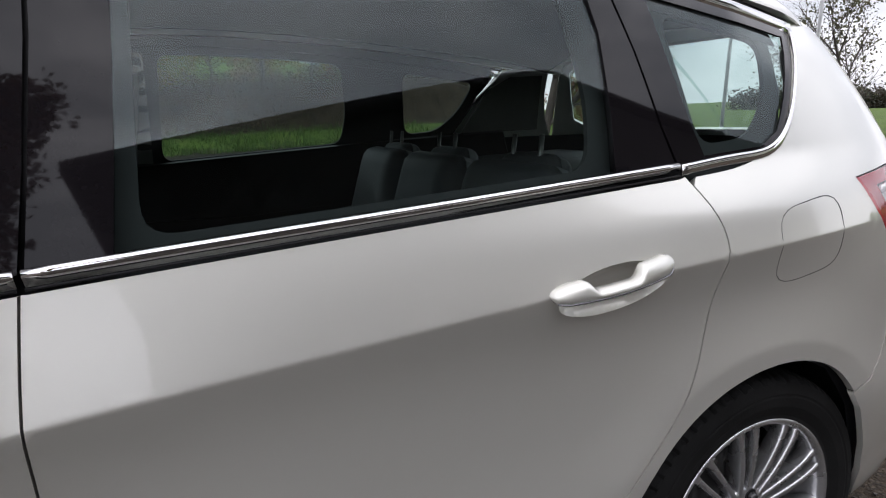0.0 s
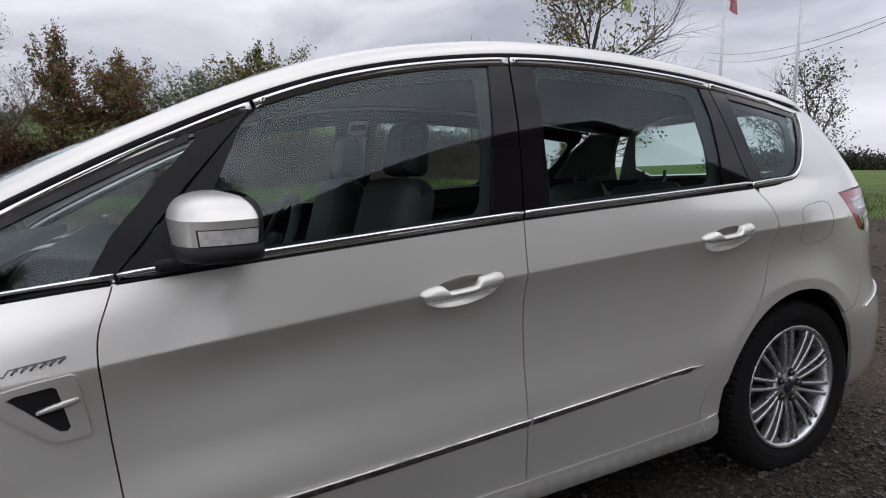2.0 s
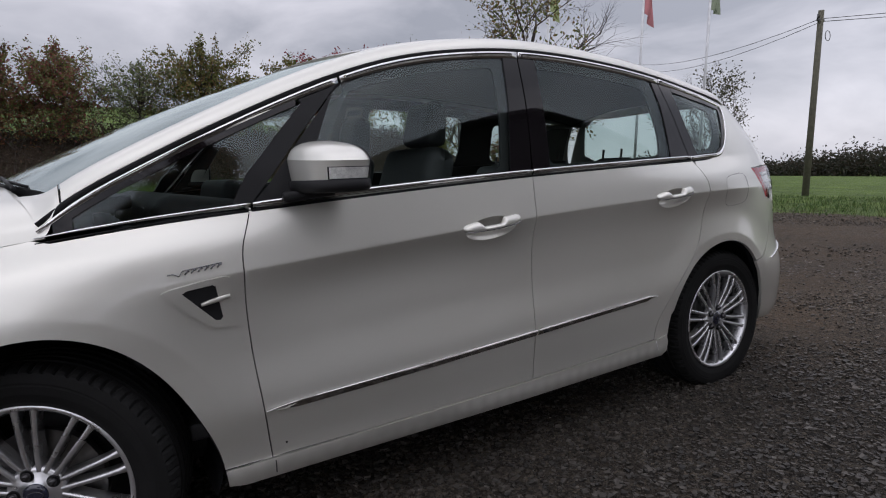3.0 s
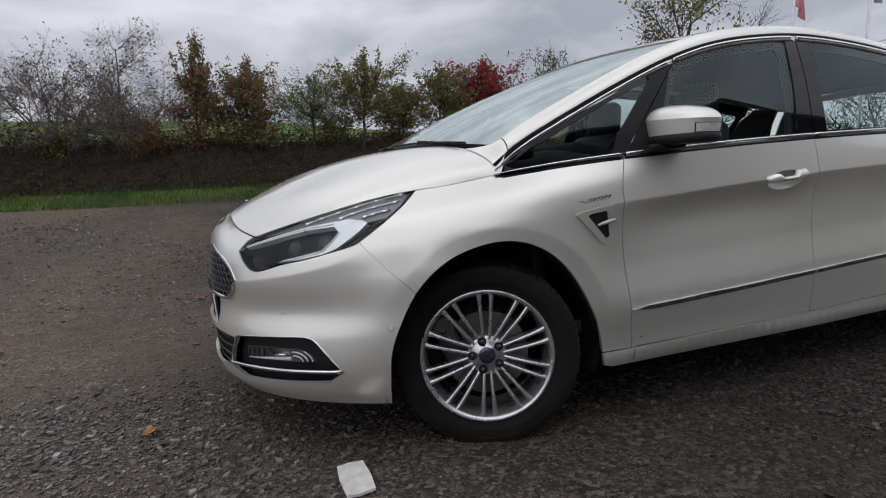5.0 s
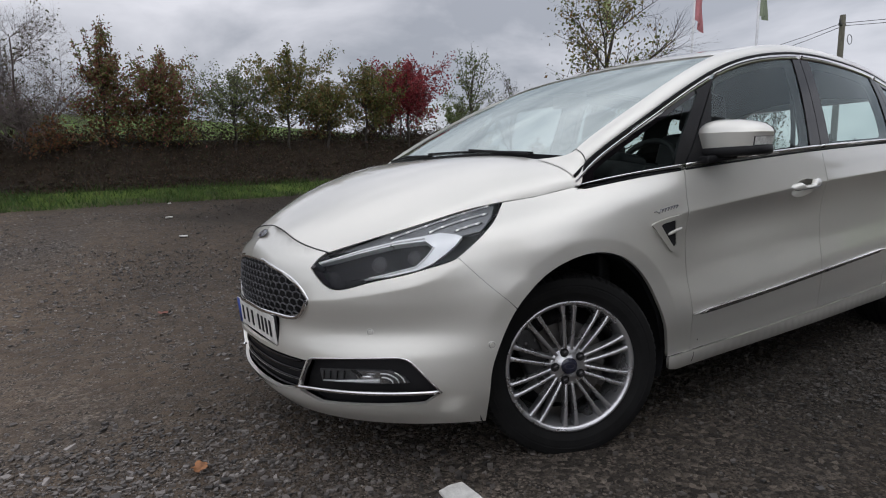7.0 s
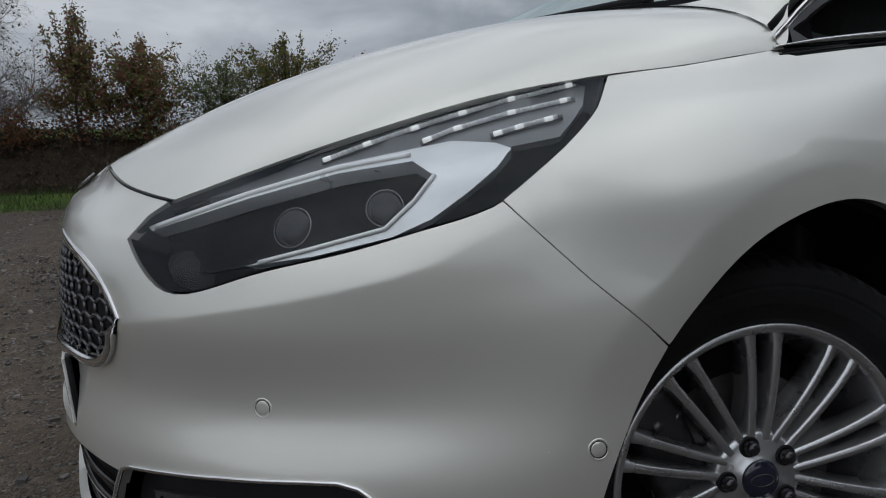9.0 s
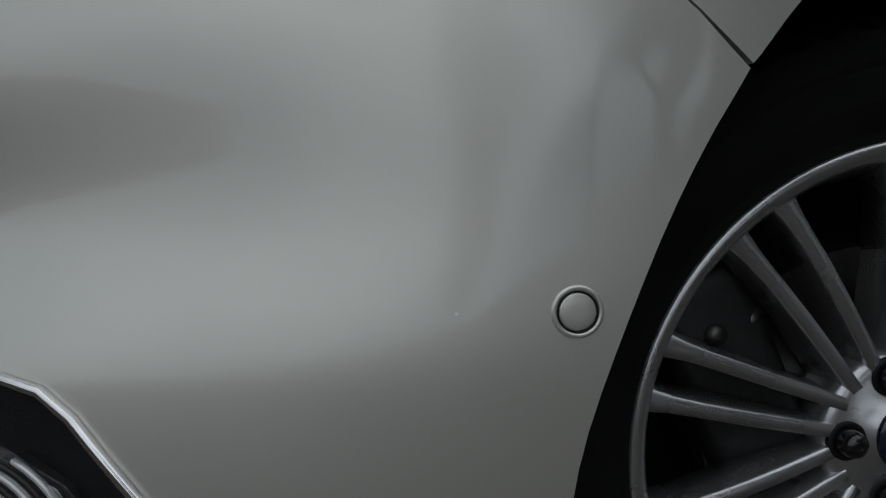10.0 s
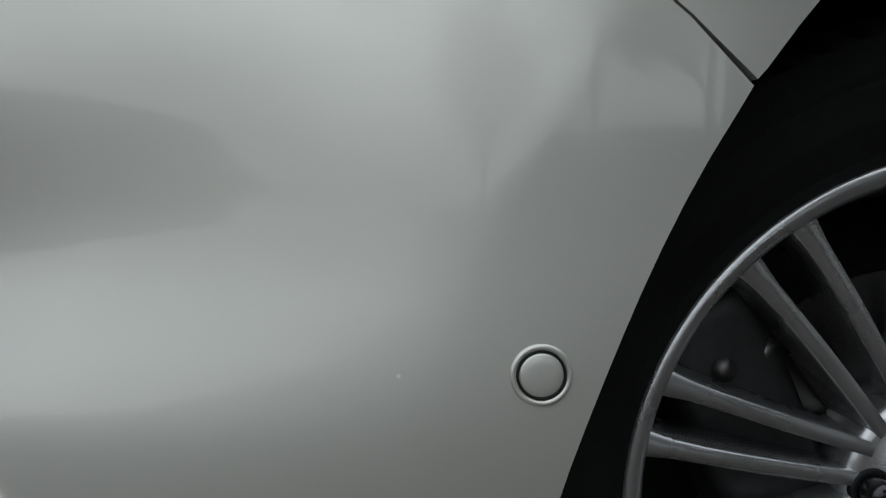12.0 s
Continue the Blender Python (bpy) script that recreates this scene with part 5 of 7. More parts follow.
    # chrome strip low on the doors
    tz = lambda x: float(np.interp(x, (0.585, 1.60, 2.318), (0.439, 0.487, 0.522)))
    for a, b, who, lab in ((0.586, 1.609, front_door, 1), (1.617, 2.318, rear_door, -1)):
        x = xs_of(a, b)
        w = 0.023 * np.clip(np.minimum((x - a) / 0.10 if lab > 0 else 9, (b - x) / 0.06 if lab < 0 else 9), 0.12, 1) ** 0.6
        trim = strip("door_trim", run([(float(q), tz(q)) for q in x], 0.001), w, 0.011, CHROME, who, hand, "chrome door trim strip", prof=[(-0.5, 0), (-0.5, 0.05), (0.20, 0.92), (0.28, 1.0), (0.42, 0.95), (0.5, 0.6), (0.5, 0)])
        trim.data.polygons.foreach_set("use_smooth", [False] * len(trim.data.polygons))

    # rear bumper, lamp, fuel flap
    out = [(ux(3.235), 0.262), (ux(3.226), 0.34), (ux(3.20), 0.42), (ux(3.14), 0.54), (ux(3.103), 0.589), (ux(3.173), 0.601), (ux(3.243), 0.635), (ux(3.303), 0.695), (ux(3.363), 0.885), (ux(3.6), 0.72), (U_TAIL, 0.70), (U_TAIL, 0.24), (ux(3.6), 0.23)]
    rear_bumper = panel("rear_bumper", side, out, PAINT, car, step=0.04, hand=hand)
    strip("bumper_trim", run([(ux(3.30) + k * 0.05, 0.585 + 0.008 * k) for k in range(9)]), [0.003, 0.007, 0.010, 0.011, 0.011, 0.011, 0.011, 0.011, 0.011], 0.007, CHROME, rear_bumper, hand, "chrome bumper strip")
    lamp_out = [(ux(3.132), 1.060), (ux(3.195), 0.985), (ux(3.272), 0.908), (ux(3.34), 0.90), (ux(3.42), 0.93), (ux(3.56), 0.98), (ux(3.56), 1.068), (ux(3.30), 1.068)]
    tail = panel("tail_lamp", side, lamp_out, LAMP_WHITE, car, step=0.03, off=-0.012, hand=hand, label="red and clear tail lamp")
    panel("lens", side, lamp_out, LENS, tail, step=0.03, off=0.004, flange=0, hand=hand)
    panel("red_band", side, [(ux(3.132), 1.060), (ux(3.195), 0.985), (ux(3.272), 0.908), (ux(3.31), 0.905), (ux(3.325), 0.922), (ux(3.28), 0.965), (ux(3.225), 1.036), (ux(3.5), 1.046), (ux(3.5), 1.066), (ux(3.30), 1.066)], surface("red_plastic", (0.42, 0.012, 0.02), 0.2, 0, 0.3) if hand > 0 else bpy.data.materials["red_plastic"], tail, step=0.03, off=-0.002, flange=0.004, hand=hand)
    for x0, z0, x1, z1, wd in ((3.24, 1.022, 3.36, 1.030, 0.020), (3.29, 0.985, 3.41, 0.988, 0.016), (3.345, 0.945, 3.44, 0.952, 0.022)):
        strip("lamp_bar", run([(ux(x0 + (x1 - x0) * k / 6), z0 + (z1 - z0) * k / 6) for k in range(7)], -0.006), wd, 0.008, LAMP_BAR, tail, hand, "clear white lamp segment")
    if hand > 0:
        loop = []
        for k in range(40):
            a = k / 40 * math.tau
            r = 1 / (abs(math.cos(a)) ** 4 + abs(math.sin(a)) ** 4) ** 0.25
            loop.append((2.925 + 0.103 * r * math.cos(a), 0.962 + 0.074 * r * math.sin(a) + 0.01 * math.cos(a)))
        strip("fuel_flap_seam", run(loop), [0.0026 if 2 <= k <= 16 else 0.0013 for k in range(40)], 0.0006, BLACK, quarter, hand, closed=True)

# ---- nose ----
GRILLE = [(U_NOSE, 0.748), (u_of(-0.903, 0.14), 0.742), (u_of(-0.876, 0.30), 0.712), (u_of(-0.845, 0.40), 0.672), (-0.998, 0.628), (-1.016, 0.594), (-1.050, 0.565), (-1.15, 0.555), (u_of(-0.905, 0.14), 0.556), (U_NOSE, 0.556)]
PLATE_SEAT = [(U_NOSE, 0.550), (U_NOSE + 0.266, 0.5465), (U_NOSE + 0.266, 0.438), (U_NOSE, 0.438)]
INTAKE = [(U_NOSE, 0.425), (u_of(-0.89, 0.24), 0.420), (-1.018, 0.412), (-1.089, 0.297), (-1.209, 0.278), (U_NOSE, 0.268)]
HL_TOP = [(u_of(-0.726, 0.457), 0.784), (u_of(-0.63, 0.575), 0.826), (u_of(-0.50, 0.675), 0.867), (u_of(-0.36, 0.74), 0.905), (-0.238, 0.930)]
HL_LOW = [(u_of(-0.784, 0.429), 0.738), (u_of(-0.775, 0.475), 0.70), (u_of(-0.756, 0.515), 0.674), (u_of(-0.67, 0.62), 0.690), (u_of(-0.565, 0.71), 0.718), (u_of(-0.495, 0.765), 0.740), (-0.450, 0.767), (-0.366, 0.826), (-0.297, 0.877), (-0.238, 0.930)]
HEAD = [(u_of(-0.755, 0.44), 0.766)] + curve2(HL_TOP) + curve2(HL_LOW)[::-1][1:]
FOG = [(-1.000, 0.421), (-0.90, 0.4305), (-0.807, 0.438), (-0.70, 0.4435), (-0.656, 0.444), (-0.632, 0.438), (-0.616, 0.425), (u_of(-0.494, 0.79), 0.325), (u_of(-0.54, 0.755), 0.285), (u_of(-0.67, 0.65), 0.274), (u_of(-0.80, 0.46), 0.262), (u_of(-0.845, 0.37), 0.292)]
arch_low = [(u, z) for u, z in curve2(ARCH_F) if u < -0.269 and z < 0.585]
hood_seam = [(u_of(-0.735, 0.45), 0.783), (u_of(-0.80, 0.33), 0.810), (u_of(-0.87, 0.2), 0.845), (U_NOSE, 0.864)]
hl_low = [(u, z - 0.003) for u, z in curve2(HL_LOW)[::-1] if u < -0.456]
out = [(U_NOSE, 0.195)] + [(float(u), 0.195) for u in np.linspace(U_NOSE + 0.1, ux(-0.40), 12)] + arch_low + [(-0.2670, 0.5885), (-0.2925, 0.6157), (-0.3535, 0.6697), (-0.4185, 0.7332), (-0.4508, 0.7647)] + hl_low + [(u_of(-0.755, 0.44) - 0.004, 0.766)] + hood_seam + GRILLE + PLATE_SEAT + INTAKE
front_bumper = panel("front_bumper", side, out, PAINT, car, holes=[FOG], step=0.024, both=True, lines=RINGS[:3] + BROW)

top_line = curve2(HL_TOP)[::3] + [(ux(-0.1), 0.942), (ux(0.0), 0.957), (ux(0.10), 0.971)]
seam_pts = side([u for u, _ in top_line], [z for _, z in top_line]) * (1, -1, 1) + (0, 0, 0.0005)
_sc = np.concatenate([[0], np.cumsum(np.linalg.norm(np.diff(seam_pts, axis=0), axis=1))])
_sc /= _sc[-1]
seam_f = [cubic(_sc, seam_pts[:, k]) for k in range(3)]
_fl = np.array(curve2([HL_TOP[0]] + hood_seam[1:], 0.02))
_front = side(_fl[:, 0], _fl[:, 1]) * (1, -1, 1) + (0.002, 0, 0.002)
_fo = np.argsort(_front[:, 1])
_front = _front[_fo]


def hood_at(t, s):
    xs, hs, zs = (f(t) for f in seam_f)
    s_ = np.abs(s)
    xc = -0.80 + 0.770 * t
    zc = 0.868 + 0.24 * (1 - (1 - np.clip(t, 0, 1)) ** 1.7)
    a, b = 2.2 + 1.8 * t, 1.0 + 0.85 * t
    k = np.clip(1 - np.clip(s_, 0, 1) ** a, 0, 1) ** (1 / b)
    x, z = xc + (xs - xc) * s ** 2, zs + (zc - zs) * k
    h0 = seam_f[1](0.0) * s_
    x0, z0 = np.interp(h0, _front[:, 1], _front[:, 0]), np.interp(h0, _front[:, 1], _front[:, 2])
    k0 = np.clip(1 - s_ ** 2.2, 0, 1)
    xb, zb_ = -0.80 + (seam_f[0](0.0) + 0.80) * s ** 2, seam_f[2](0.0) + (0.868 - seam_f[2](0.0)) * k0
    w = np.clip(1 - t / 0.85, 0, 1) ** 2.6
    return np.stack([x + w * (x0 - xb), -hs * s, z + w * (z0 - zb_)], 1)


for hand in (1, -1):
    strip("bonnet_seam", side(_fl[:, 0], _fl[:, 1], 0.0025), 0.0035, 0.001, BLACK, front_bumper, hand)
tt = np.linspace(0, 1, 56)
ss = np.concatenate([np.linspace(-1, -0.86, 14)[:-1], np.linspace(-0.86, 0.86, 50), np.linspace(0.86, 1, 14)[1:]])
T, S = np.meshgrid(tt, ss, indexing="ij")
hv = hood_at(T.ravel(), S.ravel())
k = len(ss)
hf = [(i * k + j, (i + 1) * k + j, (i + 1) * k + j + 1, i * k + j + 1)[::-1] for i in range(len(tt) - 1) for j in range(k - 1)]
hood = mesh_object("bonnet", hv, hf, PAINT, car)
for e_ in hood.data.edges:
    ij = [(q // k, q % k) for q in e_.vertices]
    if all(i == 0 for i, _ in ij) or all(i == len(tt) - 1 for i, _ in ij) or all(j in (0, k - 1) for _, j in ij):
        e_.use_edge_sharp = True
_so = hood.modifiers.new("thick", "SOLIDIFY")
_so.thickness, _so.offset = 0.012, -1

# painted corner between the bonnet, the pillar and the screen
for hand in (1, -1):
    cv, cf = [], []
    for i in range(9):
        q = i / 8
        edge = hood_at(np.array([0.97, 1.0]), np.array([0.80 + 0.20 * q] * 2))
        rail_run = cant(np.array([0.147, 0.167]), np.array([0.078 - 0.069 * q] * 2))
        fr, bk = edge[1] + (-0.010, 0, 0.0011), rail_run[0]
        span = float(np.linalg.norm(bk - fr))
        m0, m1 = [(d[1] - d[0]) / np.linalg.norm(d[1] - d[0]) * span for d in (edge, rail_run)]
        for j in range(9):
            w = j / 8
            p = fr * (2 * w ** 3 - 3 * w ** 2 + 1) + m0 * (w ** 3 - 2 * w ** 2 + w) + bk * (3 * w ** 2 - 2 * w ** 3) + m1 * (w ** 3 - w ** 2)
            cv.append(p * (1, hand, 1))
    for i in range(8):
        for j in range(8):
            a_ = i * 9 + j
            t_ = (a_, a_ + 1, a_ + 10, a_ + 9)
            cf.append(t_ if hand < 0 else t_[::-1])
    mesh_object("bonnet_corner", cv, cf, PAINT, car)
    strip("corner_seam", [cv[i * 9 + 8] + (-0.001, 0, 0.001) for i in range(9)], 0.0022, 0.001, BLACK, car, up=(1, 0, 0.3))


def screen_at(s, a):
    bx, bz_ = -0.035 + 0.16 * np.abs(s) ** 2.2, 1.118 - 0.035 * np.abs(s) ** 3
    tx, tz_ = 0.93 + 0.112 * s ** 2, 1.522 - 0.019 * np.abs(s) ** 2.5
    bul = 0.022 * np.sin(np.clip(a, 0, 1) * math.pi) * (1 - 0.6 * np.abs(s) ** 2)
    return np.stack([bx + (tx - bx) * a - 0.4 * bul, -0.748 * s, bz_ + (tz_ - bz_) * a + 0.9 * bul], 1)


windscreen = panel("windscreen", screen_at, [(0, 0), (0.5, 0), (1, 0), (1, 1), (0.5, 1), (0, 1)], SCREEN, car, step=0.06, flange=0, both=True)
panel("screen_frit", screen_at, [(0, 0), (0.5, 0), (1, 0), (1, 1), (0.5, 1), (0, 1), (0, 0.965), (0.93, 0.955), (0.965, 0.9), (0.965, 0.05), (0.93, 0.016), (0, 0.012)], BLACK, windscreen, step=0.03, off=-0.004, flange=0, both=True)
crown = cubic((0.8, 0.93, 1.05, 1.3, 1.7, 2.2, 2.8, 3.4), (1.485, 1.528, 1.562, 1.604, 1.632, 1.627, 1.575, 1.485))


def roof_at(x, y):
    xx = np.clip(x, 0.9, 3.4)
    ye, ze = rail_h(xx) - tuck(xx) - 0.056, rail_z(xx) + 0.072
    return np.stack([x, -y, ze + (crown(xx) - ze) * (1 - np.clip(np.abs(y) / ye, 0, 1.1) ** 2.3)], 1)


roof_edge = [(float(x), float(rail_h(x) - tuck(x)) - 0.056) for x in xs_of(1.05, 3.36, 0.05)]
panel("roof", roof_at, [(0.934, 0.0), (0.962, 0.37), (0.995, 0.55), (1.044, 0.735)] + roof_edge + [(3.37, 0.0)], PAINT, car, step=0.05, both=True)

# tailgate with its window
panel("tailgate", side, [(ux(3.47), 1.395), (ux(3.47), 1.07), (ux(3.57), 1.07), (ux(3.57), 0.975), (ux(3.45), 0.88), (ux(3.61), 0.73), (U_TAIL, 0.71), (U_TAIL, 1.13), (ux(3.68), 1.13), (ux(3.58), 1.18), (ux(3.54), 1.38), (ux(3.66), 1.425), (U_TAIL, 1.43), (U_TAIL, 1.47), (ux(3.6), 1.46)], PAINT, car, step=0.05, both=True)
panel("rear_window", side, [(U_TAIL, 1.13), (ux(3.68), 1.13), (ux(3.58), 1.18), (ux(3.54), 1.38), (ux(3.66), 1.425), (U_TAIL, 1.43)], PRIVACY, car, step=0.06, off=-0.004, flange=0, both=True)

# ---- hidden structure: inner shell, wheel housings, floor ----
shell_out = [(U_NOSE, 0.25)] + [(u, z) for u, z in ARCH_F if z > 0.24] + [(0.5, 0.26), (1.5, 0.27), (2.40, 0.28)] + [(ux(x), z) for x, z in ARCH_R if z > 0.3] + [(ux(3.3), 0.27), (U_TAIL, 0.27), (U_TAIL, 1.10), (ux(3.2), 1.11), (2.6, 1.10)] + [(float(x), float(belt_z(x)) - 0.03) for x in xs_of(2.5, 0.12, 0.1)] + [(ux(-0.1), 0.90), (ux(-0.2), 0.80), (u_of(-0.5, 0.783), 0.66), (u_of(-0.7, 0.6), 0.62), (u_of(-0.86, 0.3), 0.50), (U_NOSE, 0.50)]
panel("inner_shell", lambda u, z: side(u, z, -0.034), shell_out, BLACK, car, step=0.06, flange=0, both=True)
for hand in (1, -1):
    for cx, cz, r in ((0.045, 0.335, 0.425), (2.83, 0.31, 0.425)):
        pts, fs = [], []
        for i in range(25):
            a = math.radians(-20 + 220 * i / 24)
            x = cx + r * math.cos(a)
            y_out = -(float(plan(np.array([ux(x)]))[1][0]) - 0.045)
            for y in (y_out, -0.60):
                pts.append((x, y * hand, max(0.2, cz + r * math.sin(a))))
        for i in range(24):
            fs.append((2 * i, 2 * i + 1, 2 * i + 3, 2 * i + 2))
        fs.append(tuple(range(1, 50, 2)))
        mesh_object("wheel_housing", pts, fs, BLACK, car)
part("underbody", box_bm((3.9, 1.35, 0.10), (1.45, 0, 0.27), bevel=0.03), BLACK, car)
part("engine_cover", box_bm((0.75, 1.0, 0.40), (-0.36, 0, 0.52), bevel=0.05), BLACK, car)
part("bulkhead", box_bm((0.06, 1.55, 0.62), (0.30, 0, 0.66), bevel=0.02), BLACK, car)

# ---- cabin ----
part("floor_carpet", box_bm((3.0, 1.6, 0.05), (1.9, 0, 0.36), bevel=0.01), CLOTH, car)
dash = part("dashboard", box_bm((0.50, 1.52, 0.30), (0.60, 0, 0.89), (0, 8, 0), 0.09, 4), BLACK, car)
part("instrument_hood", box_bm((0.20, 0.42, 0.10), (0.70, -0.37, 1.04), (0, 10, 0), 0.04, 4), BLACK, dash)
seal_s = np.linspace(-1, 1, 41)
seal_top = screen_at(seal_s, np.zeros(41))
mesh_object("screen_seal", np.concatenate([seal_top, seal_top + (0.012, 0, -0.07)]), [(i, i + 1, i + 42, i + 41) for i in range(40)], BLACK, car)
part("cowl", box_bm((0.30, 1.45, 0.04), (0.17, 0, 1.035), (0, -6, 0), 0.015), BLACK, car)
wheel_v, wheel_f = revolve([(0.185 + 0.015 * math.cos(q), 0.015 * math.sin(q)) for q in np.linspace(0, math.tau, 10, endpoint=False)], 40)
sw = mesh_object("steering_wheel", wheel_v, wheel_f, CLOTH, car)
sw.matrix_basis = pose(1.02, -0.37, 0.99, 0, 0, 90) @ pose(0, 0, 0, 25, 0, 0)
part("wheel_boss", box_bm((0.16, 0.05, 0.12), bevel=0.03), BLACK, sw)
part("wheel_spoke", box_bm((0.36, 0.02, 0.035), bevel=0.008), BLACK, sw)


def seat(x, y, w, z0, label, tall=1.0):
    """One car seat: cushion, leaning back and head restraint on two posts."""
    ob = new("car_seat")
    ob.parent = car
    ob["label"] = label
    ob.matrix_basis = pose(x, y, z0)
    part("cushion", box_bm((0.50, w, 0.18), (-0.22, 0, 0.10), (0, -6, 0), 0.06, 4), CLOTH, ob)
    part("backrest", box_bm((0.16, w, 0.62), (0.10, 0, 0.44), (0, 16, 0), 0.07, 4, taper=0.86), CLOTH, ob)
    part("head_restraint", box_bm((0.10, 0.26, 0.19 * tall), (0.215, 0, 0.84 - 0.14 * (1 - tall) / 0.4), (0, 10, 0), 0.045, 4, taper=0.85), CLOTH, ob)
    for q in (-0.06, 0.06):
        part("restraint_post", rod_bm((0.19, q, 0.70), (0.205, q, 0.80), 0.006), STEEL, ob)
    return ob


for y in (-0.37, 0.37):
    seat(1.29, y, 0.50, 0.46, "dark leather front seat with head restraint")
for y in (-0.46, 0.0, 0.46):
    seat(2.36, y, 0.43, 0.38, "dark leather rear seat with head restraint", 0.6)
liner = lambda x, y: roof_at(x, y) - np.array((0, 0, 0.035))
panel("headliner", liner, [(0.96, 0.0), (1.06, 0.66)] + [(float(x), float(rail_h(x)) - 0.075) for x in xs_of(1.10, 3.3, 0.1)] + [(3.3, 0.0)], surface("grey_headliner", (0.16, 0.158, 0.15), 0.9, vary=0.08), car, step=0.1, flange=0.004, both=True)
for hand in (1, -1):
    panel("pillar_lining", lambda u, z: side(u, z, -0.03), [(3.0, 1.14), (ux(3.38), 1.14), (ux(3.36), 1.37), (3.2, 1.37), (3.1, 1.32)], BEIGE, car, step=0.06, flange=0.004, hand=hand)
    panel("pillar_lining", lambda u, z: side(u, z, -0.03), [(1.60, 1.10), (1.72, 1.10), (1.745, 1.50), (1.64, 1.50)], BEIGE, car, step=0.06, flange=0.004, hand=hand)
    panel("belt_lining", lambda u, z: side(u, z, -0.045), [(0.4, 0.94)] + [(float(x), float(belt_z(x)) + 0.012) for x in xs_of(0.45, 3.2, 0.1)] + [(ux(3.3), 0.9), (2.0, 0.86)], BLACK, car, step=0.08, flange=0.02, hand=hand)
    strip("seat_belt", [(1.70, -0.735, 1.42), (1.66, -0.77, 1.2), (1.62, -0.79, 0.9)], 0.045, 0.002, GREY_TRIM, car, hand, up=(1, 0, 0.1))
for hand in (1, -1):
    panel("rail_lining", lambda u, z: side(u, z, -0.028), [(float(x), float(rail_z(x)) - 0.045) for x in xs_of(0.95, 3.1, 0.1)] + [(float(x), float(rail_z(x)) + 0.02) for x in xs_of(3.1, 0.95, 0.1)], LINING, car, step=0.08, flange=0.004, hand=hand)


def soft_corners(poly, rad=0.045):
    """Rounds the corners of a flat outline."""
    p = [np.array(q, float) for q in poly]
    out_ = []
    for a, c, b in zip(p[-1:] + p[:-1], p, p[1:] + p[:1]):
        s_ = c + (a - c) * min(0.45, rad / np.linalg.norm(a - c))
        e = c + (b - c) * min(0.45, rad / np.linalg.norm(b - c))
        out_ += [tuple(s_ * (1 - t) ** 2 + c * 2 * t * (1 - t) + e * t ** 2) for t in np.linspace(0, 1, 6)]
    return out_


bl = lambda x, d: (x, float(belt_z(x)) + d)
rl = lambda x, d: (x, float(rail_z(x)) - d)
INNER = [soft_corners(q) for q in (
    [bl(0.77, 0.014), bl(1.51, 0.014), (1.555, 1.30), rl(1.575, 0.035), rl(1.25, 0.035), rl(0.97, 0.035)],
    [bl(1.755, 0.018), bl(2.445, 0.018), (2.468, 1.25), rl(2.452, 0.045), rl(2.1, 0.038), rl(1.79, 0.038)],
    [bl(2.725, 0.030), bl(2.87, 0.034), (2.965, 1.235), rl(3.03, 0.05), rl(2.70, 0.05)])]
for hand in (1, -1):
    panel("window_lining", lambda u, z: side(u, z, -0.030), [bl(0.64, 0.006)] + [bl(float(x), 0.006) for x in xs_of(0.75, 2.95, 0.1)] + [(3.03, 1.25), rl(3.08, 0.02)] + [rl(float(x), 0.014) for x in xs_of(3.0, 1.0, 0.1)] + [(0.80, 1.24)], LINING, car, holes=INNER, step=0.05, flange=0.010, hand=hand)
part("luggage_cover", box_bm((0.75, 1.35, 0.03), (3.05, 0, 1.03), bevel=0.01), BLACK, car)
part("inner_mirror", box_bm((0.04, 0.24, 0.07), (0.88, 0, 1.40), bevel=0.018), BLACK, car)


# ---- wheels ----
NUT = surface("dark_chrome_nut", (0.06, 0.058, 0.06), 0.18, 0.8, vary=0.1)


